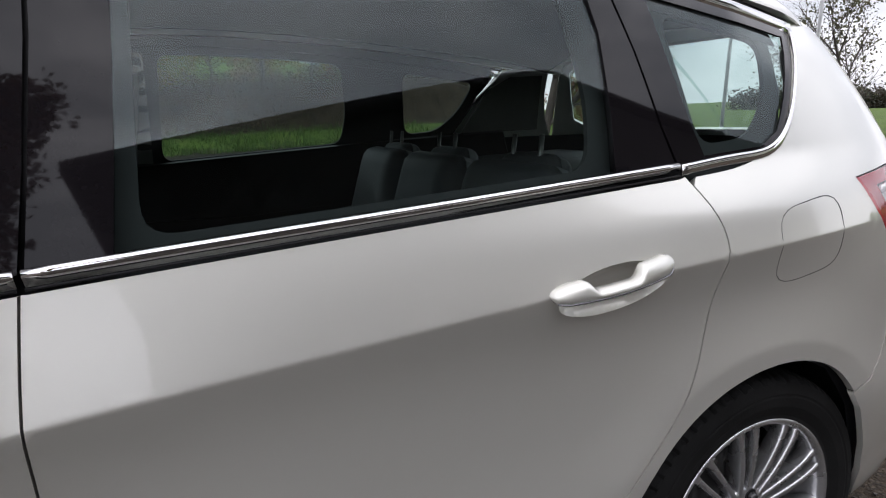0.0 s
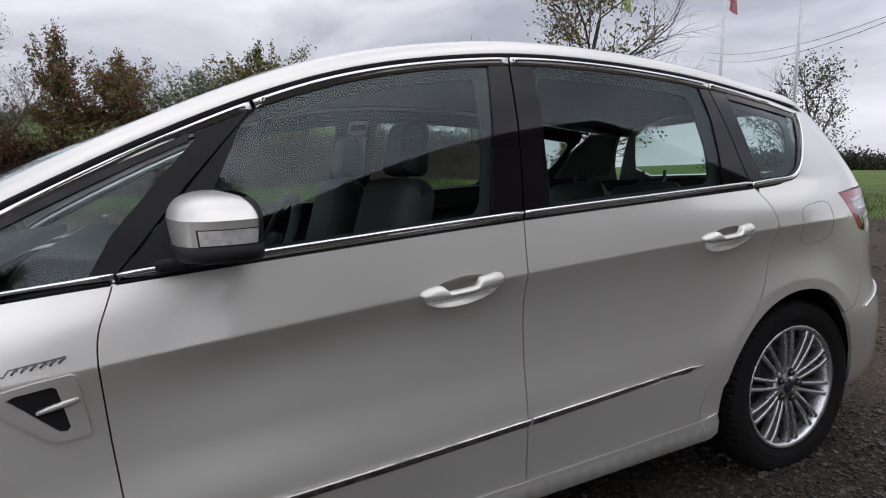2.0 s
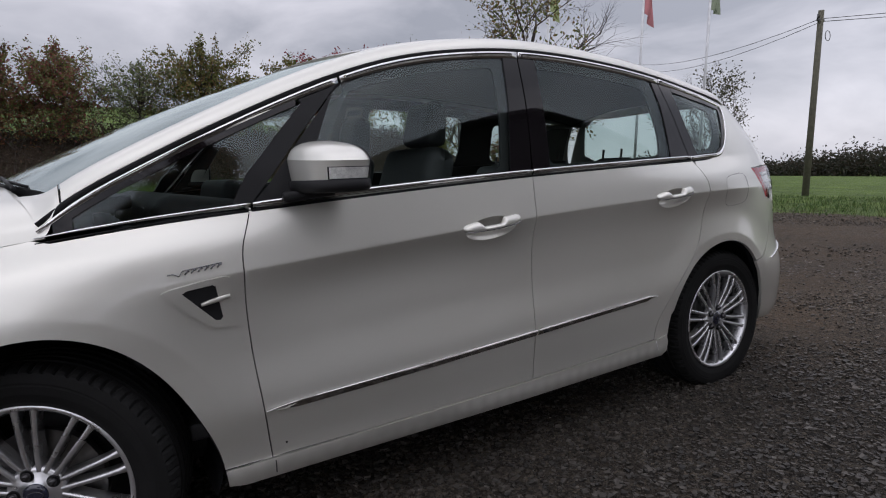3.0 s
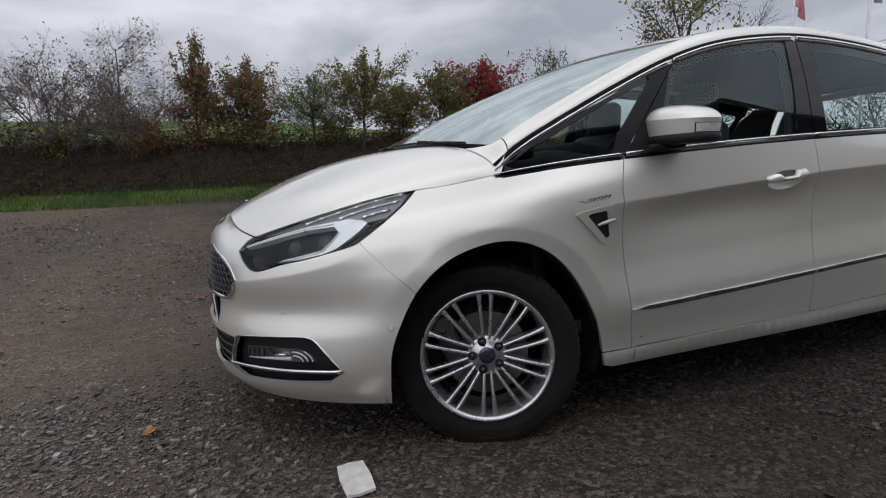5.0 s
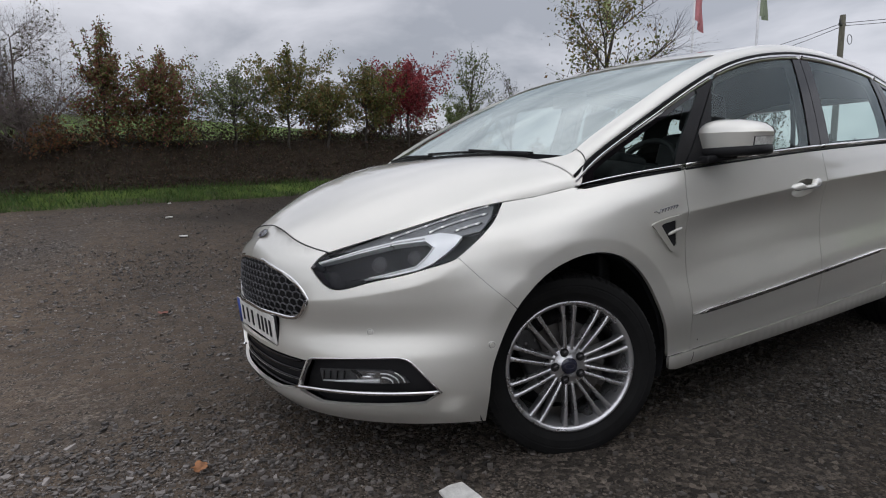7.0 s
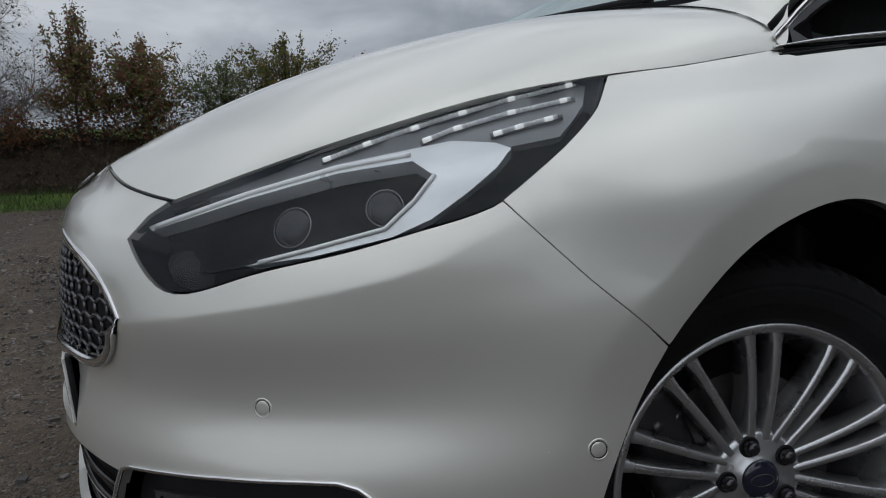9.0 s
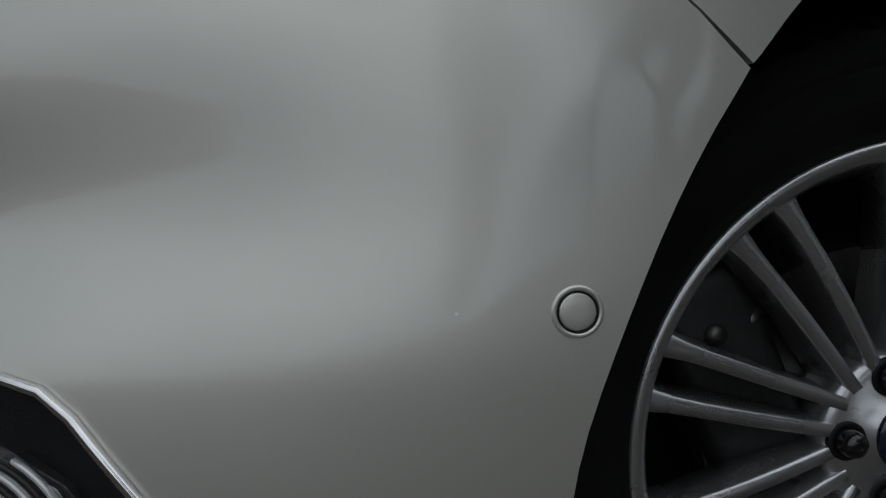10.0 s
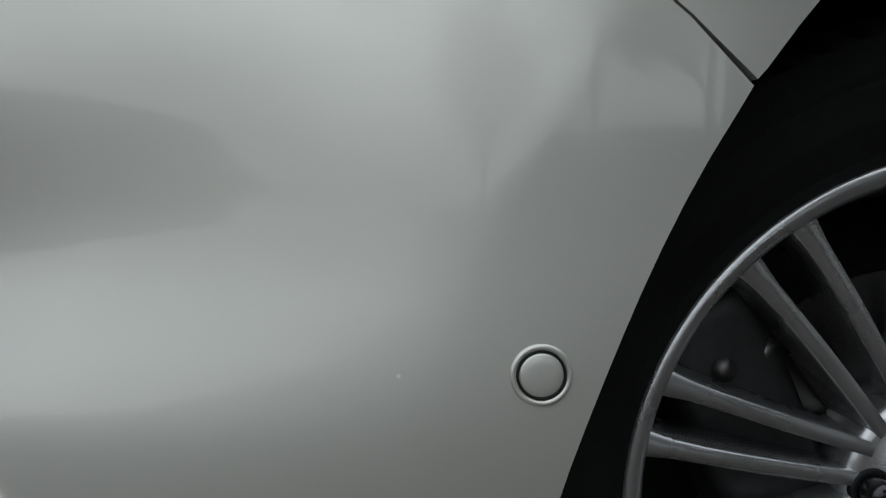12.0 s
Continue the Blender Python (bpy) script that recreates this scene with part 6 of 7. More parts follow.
def make_wheel():
    """A wheel at the origin whose outer face looks along -y."""
    w = new("wheel")
    w.parent = car
    w["label"] = "silver multi-spoke alloy wheel with black tyre"
    R = 0.343
    prof = [(0.232, 0.095), (0.24, 0.105), (0.275, 0.116), (0.305, 0.117), (0.327, 0.112), (0.337, 0.100), (0.3415, 0.085)]
    for g in (0.055, 0.018, -0.018, -0.055):
        prof += [(R, g + 0.007), (R - 0.008, g + 0.006), (R - 0.008, g - 0.006), (R, g - 0.007)]
    prof += [(0.3415, -0.085), (0.337, -0.100), (0.331, -0.109), (0.327, -0.112), (0.305, -0.1175), (0.300, -0.1165), (0.296, -0.1175), (0.275, -0.116), (0.252, -0.108), (0.242, -0.108), (0.234, -0.098)]
    m = len(prof)

    def lugs(i, j, r, wd):
        if i % 4 == 0 and (5 <= j <= 6 or 23 <= j <= 25):
            return r - 0.007, wd
        return r, wd
    v, f = revolve(prof, 288, swell=lugs)
    mesh_object("tyre", v, f, RUBBER, w, smooth=False, label="black rubber tyre with tread blocks")
    rim = [(0.236, 0.09), (0.236, -0.098), (0.243, -0.101), (0.2455, -0.106), (0.243, -0.110), (0.237, -0.110), (0.231, -0.106), (0.226, -0.096), (0.221, -0.075), (0.214, -0.05), (0.214, 0.09)]
    v, f = revolve(rim, 120)
    rim_ob = mesh_object("rim", v, f, ALLOY, w, label="silver alloy rim")
    bm = bmesh.new()
    for k in range(10):
        for sgn in (-1, 1):
            pts = []
            for t in np.linspace(0, 1, 9):
                r = 0.056 + (0.232 - 0.056) * t
                off = sgn * (0.0115 + 0.0115 * t)
                front = -0.089 - 0.012 * math.sin(t * math.pi * 0.7) - 0.003 * t
                wd = 0.0062 + 0.0012 * t + 0.004 * max(0, t - 0.85) / 0.15
                dp = 0.045 - 0.018 * t
                pts.append((r, off, front, wd, dp))
            rings = []
            a = math.radians(36 * k + 18)
            ca, sa = math.cos(a), math.sin(a)
            for r, off, front, wd, dp in pts:
                ring = []
                for q, h in ((-1.35, dp), (-0.95, 0.004), (-0.8, 0.0), (0.8, 0.0), (0.95, 0.004), (1.35, dp)):
                    px, pz = r, off + q * wd
                    ring.append(bm.verts.new((px * ca - pz * sa, front + h, px * sa + pz * ca)))
                rings.append(ring)
            for r1, r2 in zip(rings, rings[1:]):
                for i in range(6):
                    j = (i + 1) % 6
                    fc = bm.faces.new((r1[i], r1[j], r2[j], r2[i]))
                    fc.smooth = True
    bmesh.ops.recalc_face_normals(bm, faces=bm.faces)
    part("spokes", bm, ALLOY, rim_ob)
    hub = [(0.0001, -0.04), (0.0001, -0.093), (0.033, -0.093), (0.0345, -0.0895), (0.064, -0.0895), (0.070, -0.0875), (0.074, -0.082), (0.075, -0.05), (0.065, -0.03)]
    v, f = revolve(hub, 60)
    mesh_object("hub", v, f, ALLOY, w)
    v, f = revolve([(0.0001, -0.090), (0.0001, -0.0985), (0.0005, -0.0985), (0.018, -0.098), (0.029, -0.096), (0.0315, -0.092)], 40)
    mesh_object("centre_cap", v, f, surface("dark_blue_enamel", (0.012, 0.014, 0.03), 0.2, 0, 0.8) if "dark_blue_enamel" not in bpy.data.materials else bpy.data.materials["dark_blue_enamel"], w, label="dark centre cap with an oval badge")
    v, f = revolve([(0.0145, -0.0975), (0.0155, -0.0995), (0.0165, -0.0975)], 40)
    mesh_object("cap_badge", [(x * 1.25, y, z * 0.6) for x, y, z in v], f, STEEL, w)
    for k in range(5):
        a = math.radians(72 * k + 36)
        x, z = 0.054 * math.cos(a), 0.054 * math.sin(a)
        v, f = revolve([(0.0165, -0.086), (0.0165, -0.0912), (0.0115, -0.0908), (0.0115, -0.086)], 24)
        mesh_object("nut_seat", [(p + x, q, r + z) for p, q, r in v], f, BLACK, w)
        v, f = revolve([(0.0001, -0.08), (0.0001, -0.106), (0.006, -0.105), (0.0100, -0.102), (0.0118, -0.095), (0.0118, -0.08)], 18)
        mesh_object("wheel_nut", [(p + x, q, r + z) for p, q, r in v], f, NUT, w, label="dark wheel nut")
    v, f = revolve([(0.07, -0.02), (0.155, -0.02), (0.155, -0.045), (0.07, -0.045)], 60)
    mesh_object("brake_disc", v, f, STEEL, w, smooth=False)
    bm = box_bm((0.09, 0.10, 0.19), (-0.135, -0.02, 0.055), (0, -22, 0), 0.02)
    part("brake_caliper", bm, DARK_METAL, w)
    part("caliper_clip", rod_bm((-0.13, -0.062, 0.085), (-0.115, -0.066, 0.11), 0.006), STEEL, w)
    part("caliper_bolt", rod_bm((-0.155, -0.05, 0.09), (-0.155, -0.075, 0.09), 0.009), STEEL, w)
    v, f = revolve([(0.0001, 0.07), (0.212, 0.07), (0.212, 0.06), (0.0001, 0.06)], 40)
    mesh_object("dust_shield", v, f, BLACK, w)
    return w


wheel = make_wheel()
wheel.matrix_basis = pose(0.0565, -0.7635, 0.3205, 0, 0, -23)
for m in (pose(2.862, -0.775, 0.3205, 0, 31, 0), pose(0.0, 0.775, 0.3205, 0, 10, 157), pose(2.862, 0.775, 0.3205, 0, 50, 180)):
    copy_thing(wheel, m)

# ---- details of the skin ----
DARK_CHROME = surface("dull_chrome", (0.22, 0.22, 0.23), 0.25, 0.9)
LAMP_BLACK = surface("lamp_black", (0.005, 0.005, 0.006), 0.5, 0, 0, 0.2, spec=0.05)
def run3(uz, off=0.0):
    p = np.array(uz)
    return side(p[:, 0], p[:, 1], off)


def cup(cx, cz, a, b, tilt, depth):
    """A hollow in the skin: its rim as an outline and its bowl."""
    ca, sa = math.cos(tilt), math.sin(tilt)
    rim = [(cx + ca * a * math.cos(q) - sa * b * math.sin(q), cz + sa * a * math.cos(q) + ca * b * math.sin(q)) for q in np.linspace(0, math.tau, 36, endpoint=False)]

    def f(u, z):
        p, q = (u - cx) * ca + (z - cz) * sa, -(u - cx) * sa + (z - cz) * ca
        k = np.clip(1 - (p / a) ** 2 - (q / b) ** 2, 0, 1)
        return side(u, z, -depth * k ** 0.7)
    return rim, f


def handle(door, x0, z0, x1, z1, hand):
    """A door pull: a bowed painted bar on two feet, with a chrome line under it, over a painted hollow."""
    n = 65
    t = np.linspace(0, 1, n)
    x, z = x0 + (x1 - x0) * t, z0 + (z1 - z0) * t
    out = 0.036 * np.clip(np.sin(np.pi * t), 0, 1) ** 0.4 + 0.002
    low_ = np.interp(t, (0, 0.03, 0.10, 0.5, 0.93, 1.0), (-0.004, -0.013, -0.016, -0.0165, -0.014, -0.002))
    high = np.interp(t, (0, 0.03, 0.12, 0.21, 0.245, 0.30, 0.60, 0.635, 0.65, 0.67, 0.90, 0.97, 1.0), (0.002, 0.007, 0.014, 0.0165, 0.012, -0.002, -0.002, 0.002, 0.012, 0.0175, 0.0185, 0.014, 0.004))
    hh, top = (high - low_) / 2, (high + low_) / 2
    v, f = [], []
    m = 14
    for i in range(n):
        base = side([x[i]], [z[i]])[0]
        foot = 1.0 if t[i] < 0.18 or t[i] > 0.72 else 0.0
        for k in range(m):
            a = k / m * math.tau
            c, s = math.cos(a), math.sin(a)
            dy = out[i] - 0.011 + 0.011 * math.copysign(abs(c) ** 0.5, c) - 0.009 * max(s, 0)
            if c < 0 and foot:
                dy = min(dy, out[i] - 0.02) if t[i] < 0.12 or t[i] > 0.8 else dy
            v.append((base[0], base[1] - max(dy, -0.004), z[i] + top[i] + hh[i] * math.copysign(abs(s) ** 0.75, s)))
    for i in range(n - 1):
        for k in range(m):
            j = (k + 1) % m
            f.append((i * m + k, i * m + j, (i + 1) * m + j, (i + 1) * m + k))
    f += [tuple(range(m))[::-1], tuple((n - 1) * m + k for k in range(m))]
    v = np.array(v) * (1, hand, 1)
    if hand < 0:
        f = [q[::-1] for q in f]
    ob = mesh_object("door_handle", v, f, PAINT, door, label="white bowed door handle")
    bm = bmesh.new()
    bm.from_mesh(ob.data)
    bmesh.ops.recalc_face_normals(bm, faces=bm.faces)
    bm.to_mesh(ob.data)
    bm.free()
    low = [(float(side([a], [b])[0][0]), float(side([a], [b])[0][1]) - o + 0.004, float(b - h + c + 0.0005)) for a, b, o, h, c in zip(x[2:-2], z[2:-2], out[2:-2], hh[2:-2], top[2:-2])]
    strip("handle_chrome", low, 0.0035, 0.003, DARK_CHROME, door, hand)


for door, hand in ((o, -1 if sum(v.co.y for v in o.data.vertices) > 0 else 1) for o in list(car.children) if o.name.startswith(("front_door", "rear_door"))):
    front = door.name.startswith("front_door")
    x0, z0, x1, z1, cx, cz = (1.283, 0.907, 1.532, 0.926, 1.410, 0.900) if front else (2.298, 0.960, 2.543, 0.977, 2.428, 0.948)
    handle(door, x0, z0, x1, z1, hand)
    rim, f = cup(cx, cz, 0.112, 0.040, 0.085, 0.029)
    panel("handle_recess", f, rim, PAINT, door, step=0.007, flange=0, hand=hand)

for hand in (1, -1):
    # side vent in the front wing
    ring = [(0.342, 0.814), (0.36, 0.822), (0.44, 0.836), (0.505, 0.843), (0.516, 0.838), (0.528, 0.715), (0.522, 0.703), (0.47, 0.702), (0.455, 0.708)]
    slot = [(0.392, 0.808), (0.405, 0.815), (0.470, 0.823), (0.478, 0.818), (0.493, 0.730), (0.486, 0.722), (0.473, 0.724)]
    vent = panel("side_vent", lambda u, z: side(u, z, 0.006), ring, PAINT, car, holes=[slot], step=0.012, flange=0.02, hand=hand, label="white side vent with dark opening")
    panel("vent_opening", lambda u, z: side(u, z, 0.002), [(x + (0.44 - x) * -0.03, z + (0.77 - z) * -0.03) for x, z in slot], BLACK, vent, step=0.03, flange=0, hand=hand)
    strip("vent_blade", run3([(0.438, 0.772), (0.46, 0.777), (0.49, 0.783), (0.514, 0.788)], 0.002), [0.008, 0.013, 0.014, 0.012], 0.009, PAINT, vent, hand)
    # lettering on the wing, as plain bars
    strip("wing_badge", run3([(0.362, 0.860), (0.376, 0.862), (0.390, 0.855), (0.400, 0.868), (0.50, 0.880)]), 0.003, 0.003, DARK_CHROME, car, hand, "chrome script badge")
    for k in range(6):
        a = 0.404 + k * 0.0165
        za = 0.8575 + k * 0.0021
        strip("badge_bar", run3([(a, za), (a + 0.006, za + 0.0075), (a + 0.0125, za + 0.009)]), 0.0042, 0.003, DARK_CHROME, car, hand)

# parking sensors: a disc in a dark ring in a shallow seat
def sensor(u, z, hand, who):
    c = side([u], [z], 0.0005)[0]
    n = skin_normals(side, np.array([u]), np.array([z]))[0]
    if n[1] > 0:
        n = -n
    m = Matrix.Translation(Vector(c)) @ Vector(n).to_track_quat("Y", "Z").to_matrix().to_4x4()
    if hand < 0:
        m = Matrix.Diagonal((1, -1, 1, 1)) @ m
    for name, prof, mat in (("sensor_seat", [(0.0103, -0.002), (0.0108, 0.0004), (0.0118, 0.0006), (0.0128, 0.0003), (0.0134, -0.002)], PAINT), ("sensor_gap", [(0.0091, -0.002), (0.0094, 0.0001), (0.0103, 0.0002), (0.0106, -0.002)], BLACK), ("sensor_disc", [(0.0001, -0.003), (0.0001, 0.0005), (0.0004, 0.0005), (0.004, 0.0005), (0.0084, 0.0004), (0.0091, 0.0001), (0.0093, -0.003)], PAINT)):
        v, f = revolve(prof, 48)
        ob = mesh_object(name, [tuple(m @ Vector(p)) for p in v], f, mat, who)
        bm = bmesh.new()
        bm.from_mesh(ob.data)
        bmesh.ops.recalc_face_normals(bm, faces=bm.faces)
        bm.to_mesh(ob.data)
        bm.free()


for hand in (1, -1):
    sensor(-0.760, 0.525, hand, front_bumper)
    sensor(-0.3535, 0.475, hand, front_bumper)

# ---- headlamps ----
LAMP_GREY = surface("lamp_grey", (0.15, 0.155, 0.16), 0.35, 0.2, 0.3)
FOG_GREY = surface("fog_bezel_grey", (0.09, 0.09, 0.095), 0.3, 0.5, vary=0.35, scale=30)
FOG_SILVER = surface("fog_reflector_silver", (0.42, 0.42, 0.43), 0.18, 0.9, vary=0.35, scale=30)
PROJECTOR = surface("projector_glass", (0.012, 0.012, 0.014), 0.05, 0, 0.0, vary=0.1, spec=0.4)
SILVER_BLADE = surface("silver_lamp_blade", (0.66, 0.67, 0.68), 0.28, 0.55, 0.3, vary=0.1, scale=12)
LED = surface("led_white", (0.95, 0.95, 0.95), 0.12, 0.15)
led_b = LED.node_tree.nodes["Principled BSDF"]
led_b.inputs["Emission Color"].default_value, led_b.inputs["Emission Strength"].default_value = (1, 1, 1, 1), 0.4
for hand in (1, -1):
    lamp = panel("headlamp", side, HEAD, LAMP_BLACK, car, step=0.03, off=-0.064, flange=-0.060, hand=hand, label="clear headlamp with dark bowls and light strips")
    panel("lens", side, HEAD, LENS, lamp, step=0.03, off=0.0005, flange=0, hand=hand)
    panel("upper_reflector", lambda u, z: side(u, z, -0.022), [(-0.93, 0.782), (-0.86, 0.806), (-0.766, 0.833), (-0.674, 0.856), (-0.589, 0.876), (-0.507, 0.893), (-0.417, 0.910), (-0.311, 0.926), (-0.255, 0.932), (-0.30, 0.885), (-0.36, 0.84), (-0.43, 0.83), (-0.51, 0.84), (-0.564, 0.833), (-0.673, 0.82), (-0.811, 0.794)], LAMP_GREY, lamp, step=0.03, flange=0.01, hand=hand)
    swoosh = [(-0.983, 0.750), (-0.811, 0.793), (-0.673, 0.820), (-0.564, 0.834), (-0.509, 0.842), (-0.45, 0.836), (-0.43, 0.828), (-0.452, 0.805), (-0.49, 0.777), (-0.535, 0.748), (-0.583, 0.729), (-0.686, 0.709), (-0.78, 0.699), (-0.70, 0.717), (-0.59, 0.741), (-0.558, 0.771), (-0.533, 0.80), (-0.56, 0.818), (-0.668, 0.808), (-0.802, 0.783), (-0.97, 0.744)]
    panel("silver_surround", lambda u, z: side(u, z, -0.016), swoosh, SILVER_BLADE, lamp, step=0.02, flange=0.02, hand=hand, label="silver blade round the lamp bowls")
    for edge, wd in (([(-0.965, 0.7495), (-0.81, 0.7885), (-0.672, 0.8145), (-0.563, 0.8265)], 0.0075), ([(-0.76, 0.7035), (-0.70, 0.7155), (-0.592, 0.739), (-0.556, 0.770), (-0.531, 0.80)], 0.0055)):
        line = np.array(dense(edge, 0.01, False))
        strip("blade_edge", side(line[:, 0], line[:, 1], -0.015), wd, 0.003, SILVER_INNER, lamp, hand)
    bowl = [(-0.985, 0.74), (-0.81, 0.782), (-0.67, 0.805), (-0.56, 0.815), (-0.535, 0.80), (-0.56, 0.765), (-0.60, 0.735), (-0.70, 0.712), (-0.83, 0.692), (-0.92, 0.68)]
    panel("lamp_bowl", lambda u, z: side(u, z, -0.050), bowl, LAMP_BLACK, lamp, step=0.03, flange=0.01, hand=hand)
    for (u, z), r in (((-0.60, 0.762), 0.024), ((-0.735, 0.742), 0.027)):
        c = side([u], [z], -0.050)[0]
        nn = skin_normals(side, np.array([u]), np.array([z]))[0]
        nn = nn if nn[1] < 0 else -nn
        m = Matrix.Translation(Vector(c)) @ Vector(nn).to_track_quat("-Y", "Z").to_matrix().to_4x4()
        dome_bm = bmesh.new()
        bmesh.ops.create_uvsphere(dome_bm, u_segments=32, v_segments=18, radius=r, matrix=m @ Matrix.Diagonal((1, 0.45, 1, 1)) @ Matrix.Rotation(math.pi / 2, 4, "X"))
        for fc in dome_bm.faces:
            fc.smooth = True
        if hand < 0:
            dome_bm.transform(Matrix.Diagonal((1, -1, 1, 1)))
            bmesh.ops.reverse_faces(dome_bm, faces=dome_bm.faces)
        part("projector", dome_bm, PROJECTOR, lamp, "round projector lamp")
        ring = [(m @ Vector((r * 1.02 * math.cos(q), -0.001, r * 1.02 * math.sin(q)))) for q in np.linspace(0, math.tau, 32, endpoint=False)]
        strip("projector_ring", [tuple(q) for q in ring], 0.0028, 0.002, DARK_CHROME, lamp, hand, closed=True, up=tuple(m.to_3x3() @ Vector((0, 1, 0))))
    for row, cnt, lit in (([(-0.701, 0.825), (-0.633, 0.844), (-0.575, 0.859), (-0.509, 0.876), (-0.417, 0.897), (-0.282, 0.920)], 54, (0.01, 0.17, 0.33, 0.50, 0.69, 0.97)), ([(-0.552, 0.841), (-0.509, 0.856), (-0.423, 0.876), (-0.308, 0.895)], 34, (0.02, 0.22, 0.55, 0.93)), ([(-0.455, 0.845), (-0.404, 0.857), (-0.346, 0.868)], 16, (0.05, 0.40, 0.90))):
        line = np.array(dense(row, 0.004, False))
        strip("light_guide", side(line[:, 0], line[:, 1], -0.018), 0.0085, 0.004, LAMP_GREY, lamp, hand)
        for k in np.linspace(3, len(line) - 5, cnt).astype(int):
            strip("light_rib", side(line[k:k + 3, 0], line[k:k + 3, 1] + 0.001, -0.0135), 0.0060, 0.002, LAMP_WHITE, lamp, hand)
        for q in lit:
            k = int(np.clip(q * (len(line) - 1), 2, len(line) - 7))
            strip("led", side(line[k - 1:k + 3, 0], line[k - 1:k + 3, 1] + 0.001, -0.0115), 0.0066, 0.0026, LED, lamp, hand, "glowing white light segment")
    strip("blade_notch", side((-0.94, -0.915, -0.885), (0.7685, 0.775, 0.7815), -0.013), (0.010, 0.006, 0.001), 0.003, LAMP_BLACK, lamp, hand)
    # fog lamp recess
    fogp = panel("fog_recess", lambda u, z: side(u, z, -0.05), FOG, BLACK, car, step=0.03, flange=-0.040, hand=hand, label="black fog lamp recess with chrome edging")
    rim = run3(dense([(-1.078, 0.300), (-1.044, 0.350), (-1.014, 0.402), (-1.005, 0.417), (-0.985, 0.4245), (-0.90, 0.433), (-0.807, 0.4405), (-0.70, 0.446), (-0.656, 0.4465), (-0.631, 0.4405), (-0.612, 0.427), (-0.523, 0.326)], 0.01, False), 0.0)
    strip("fog_moulding", rim, 0.006, 0.004, CHROME, fogp, hand)
    strip("fog_blade", run3(dense([(-1.085, 0.306), (-1.0, 0.313), (-0.87, 0.318), (-0.70, 0.324), (-0.60, 0.328), (-0.53, 0.33)], 0.02, False), -0.004), 0.014, 0.014, CHROME, fogp, hand, "chrome blade under the fog lamp")
    fl = [(-0.985, 0.378), (-0.90, 0.387), (-0.80, 0.394), (-0.695, 0.395), (-0.650, 0.374), (-0.632, 0.352), (-0.83, 0.342), (-0.98, 0.335)]
    fo = panel("fog_lamp", lambda u, z: side(u, z, -0.030), fl, FOG_GREY, fogp, step=0.02, flange=0.01, hand=hand)
    panel("fog_lens", lambda u, z: side(u, z, -0.012), fl, LENS, fogp, step=0.03, flange=0, hand=hand)
    bulb = [(-0.815, 0.346), (-0.640, 0.354), (-0.652, 0.374), (-0.690, 0.391), (-0.830, 0.388)]
    panel("fog_reflector", lambda u, z: side(u, z, -0.026), bulb, FOG_SILVER, fo, step=0.02, flange=0.004, hand=hand, label="ribbed silver fog reflector")
    for k in range(6):
        rad = 0.020 + 0.0085 * k
        arc = [(-0.722 + 1.2 * rad * math.cos(q), 0.349 + 0.78 * rad * math.sin(q)) for q in np.linspace(0.10, 1.75, 12)]
        strip("reflector_rib", run3([p for p in arc if p[1] < 0.392 and p[0] < -0.645], -0.023), 0.0032, 0.004, (DARK_METAL, SILVER_INNER)[k % 2], fo, hand)
    for k in range(4):
        strip("fog_fold", run3([(-0.965 + 0.03 * k, 0.345 + 0.002 * k), (-0.958 + 0.03 * k, 0.376 + 0.003 * k)], -0.027), 0.004, 0.005, BLACK, fo, hand)
    strip("fog_wedge", run3([(-0.965, 0.341), (-0.90, 0.3465), (-0.83, 0.353), (-0.78, 0.357), (-0.735, 0.359)], -0.024), [0.003, 0.006, 0.009, 0.011, 0.012], 0.005, SILVER_INNER, fo, hand)
    strip("fog_divider", run3([(-0.838, 0.392), (-0.815, 0.378), (-0.80, 0.366)], -0.022), 0.005, 0.005, BLACK, fo, hand)
    strip("fog_bulb_cap", run3([(-0.80, 0.372), (-0.78, 0.373), (-0.755, 0.374)], -0.020), [0.008, 0.011, 0.008], 0.008, CHROME, fo, hand)

# ---- grille, plate, emblem ----
half = GRILLE
g_loop = curve2(half[1:5], 0.02)[:-1] + curve2(half[4:9], 0.02)
full = [(u, z) for u, z in g_loop]
p_l = run3(full, 0.0)
loop = np.concatenate([p_l, (p_l * (1, -1, 1))[::-1]])
grille = panel("grille", lambda u, z: side(u, z, -0.03), half, BLACK, car, step=0.03, flange=-0.028, both=True, label="black honeycomb grille with a chrome surround")
strip("grille_surround", loop[::-1], 0.016, 0.010, CHROME, grille, closed=True, label="chrome grille surround")
bars = bmesh.new()
poly = [(u, z) for u, z in half]
for i in range(-22, 23):
    for j in range(9):
        cx_, cz_ = i * 0.042, 0.552 + j * 0.0245
        cx_ += 0.021 * (j % 2)
        for ang in (90, 210, 330):
            a = math.radians(ang)
            e1 = (cx_, cz_)
            e2 = (cx_ + 0.0235 * math.cos(a), cz_ + 0.0155 * math.sin(a))
            mid_ = ((e1[0] + e2[0]) / 2, (e1[1] + e2[1]) / 2)
            if inside(np.array([(U_NOSE + abs(mid_[0]), mid_[1])]), poly)[0]:
                pp = []
                for s_, z_ in (e1, e2):
                    q = side([U_NOSE + abs(s_)], [z_], -0.010)[0]
                    pp.append((q[0], q[1] * (1 if s_ >= 0 else -1), q[2]))
                rod_bm(pp[0], pp[1], 0.0032, seg=5, bm=bars)
tagged(part("grille_mesh", bars, surface("dark_grille_metal", (0.10, 0.10, 0.105), 0.35, 0.7), grille), kind="stuff")
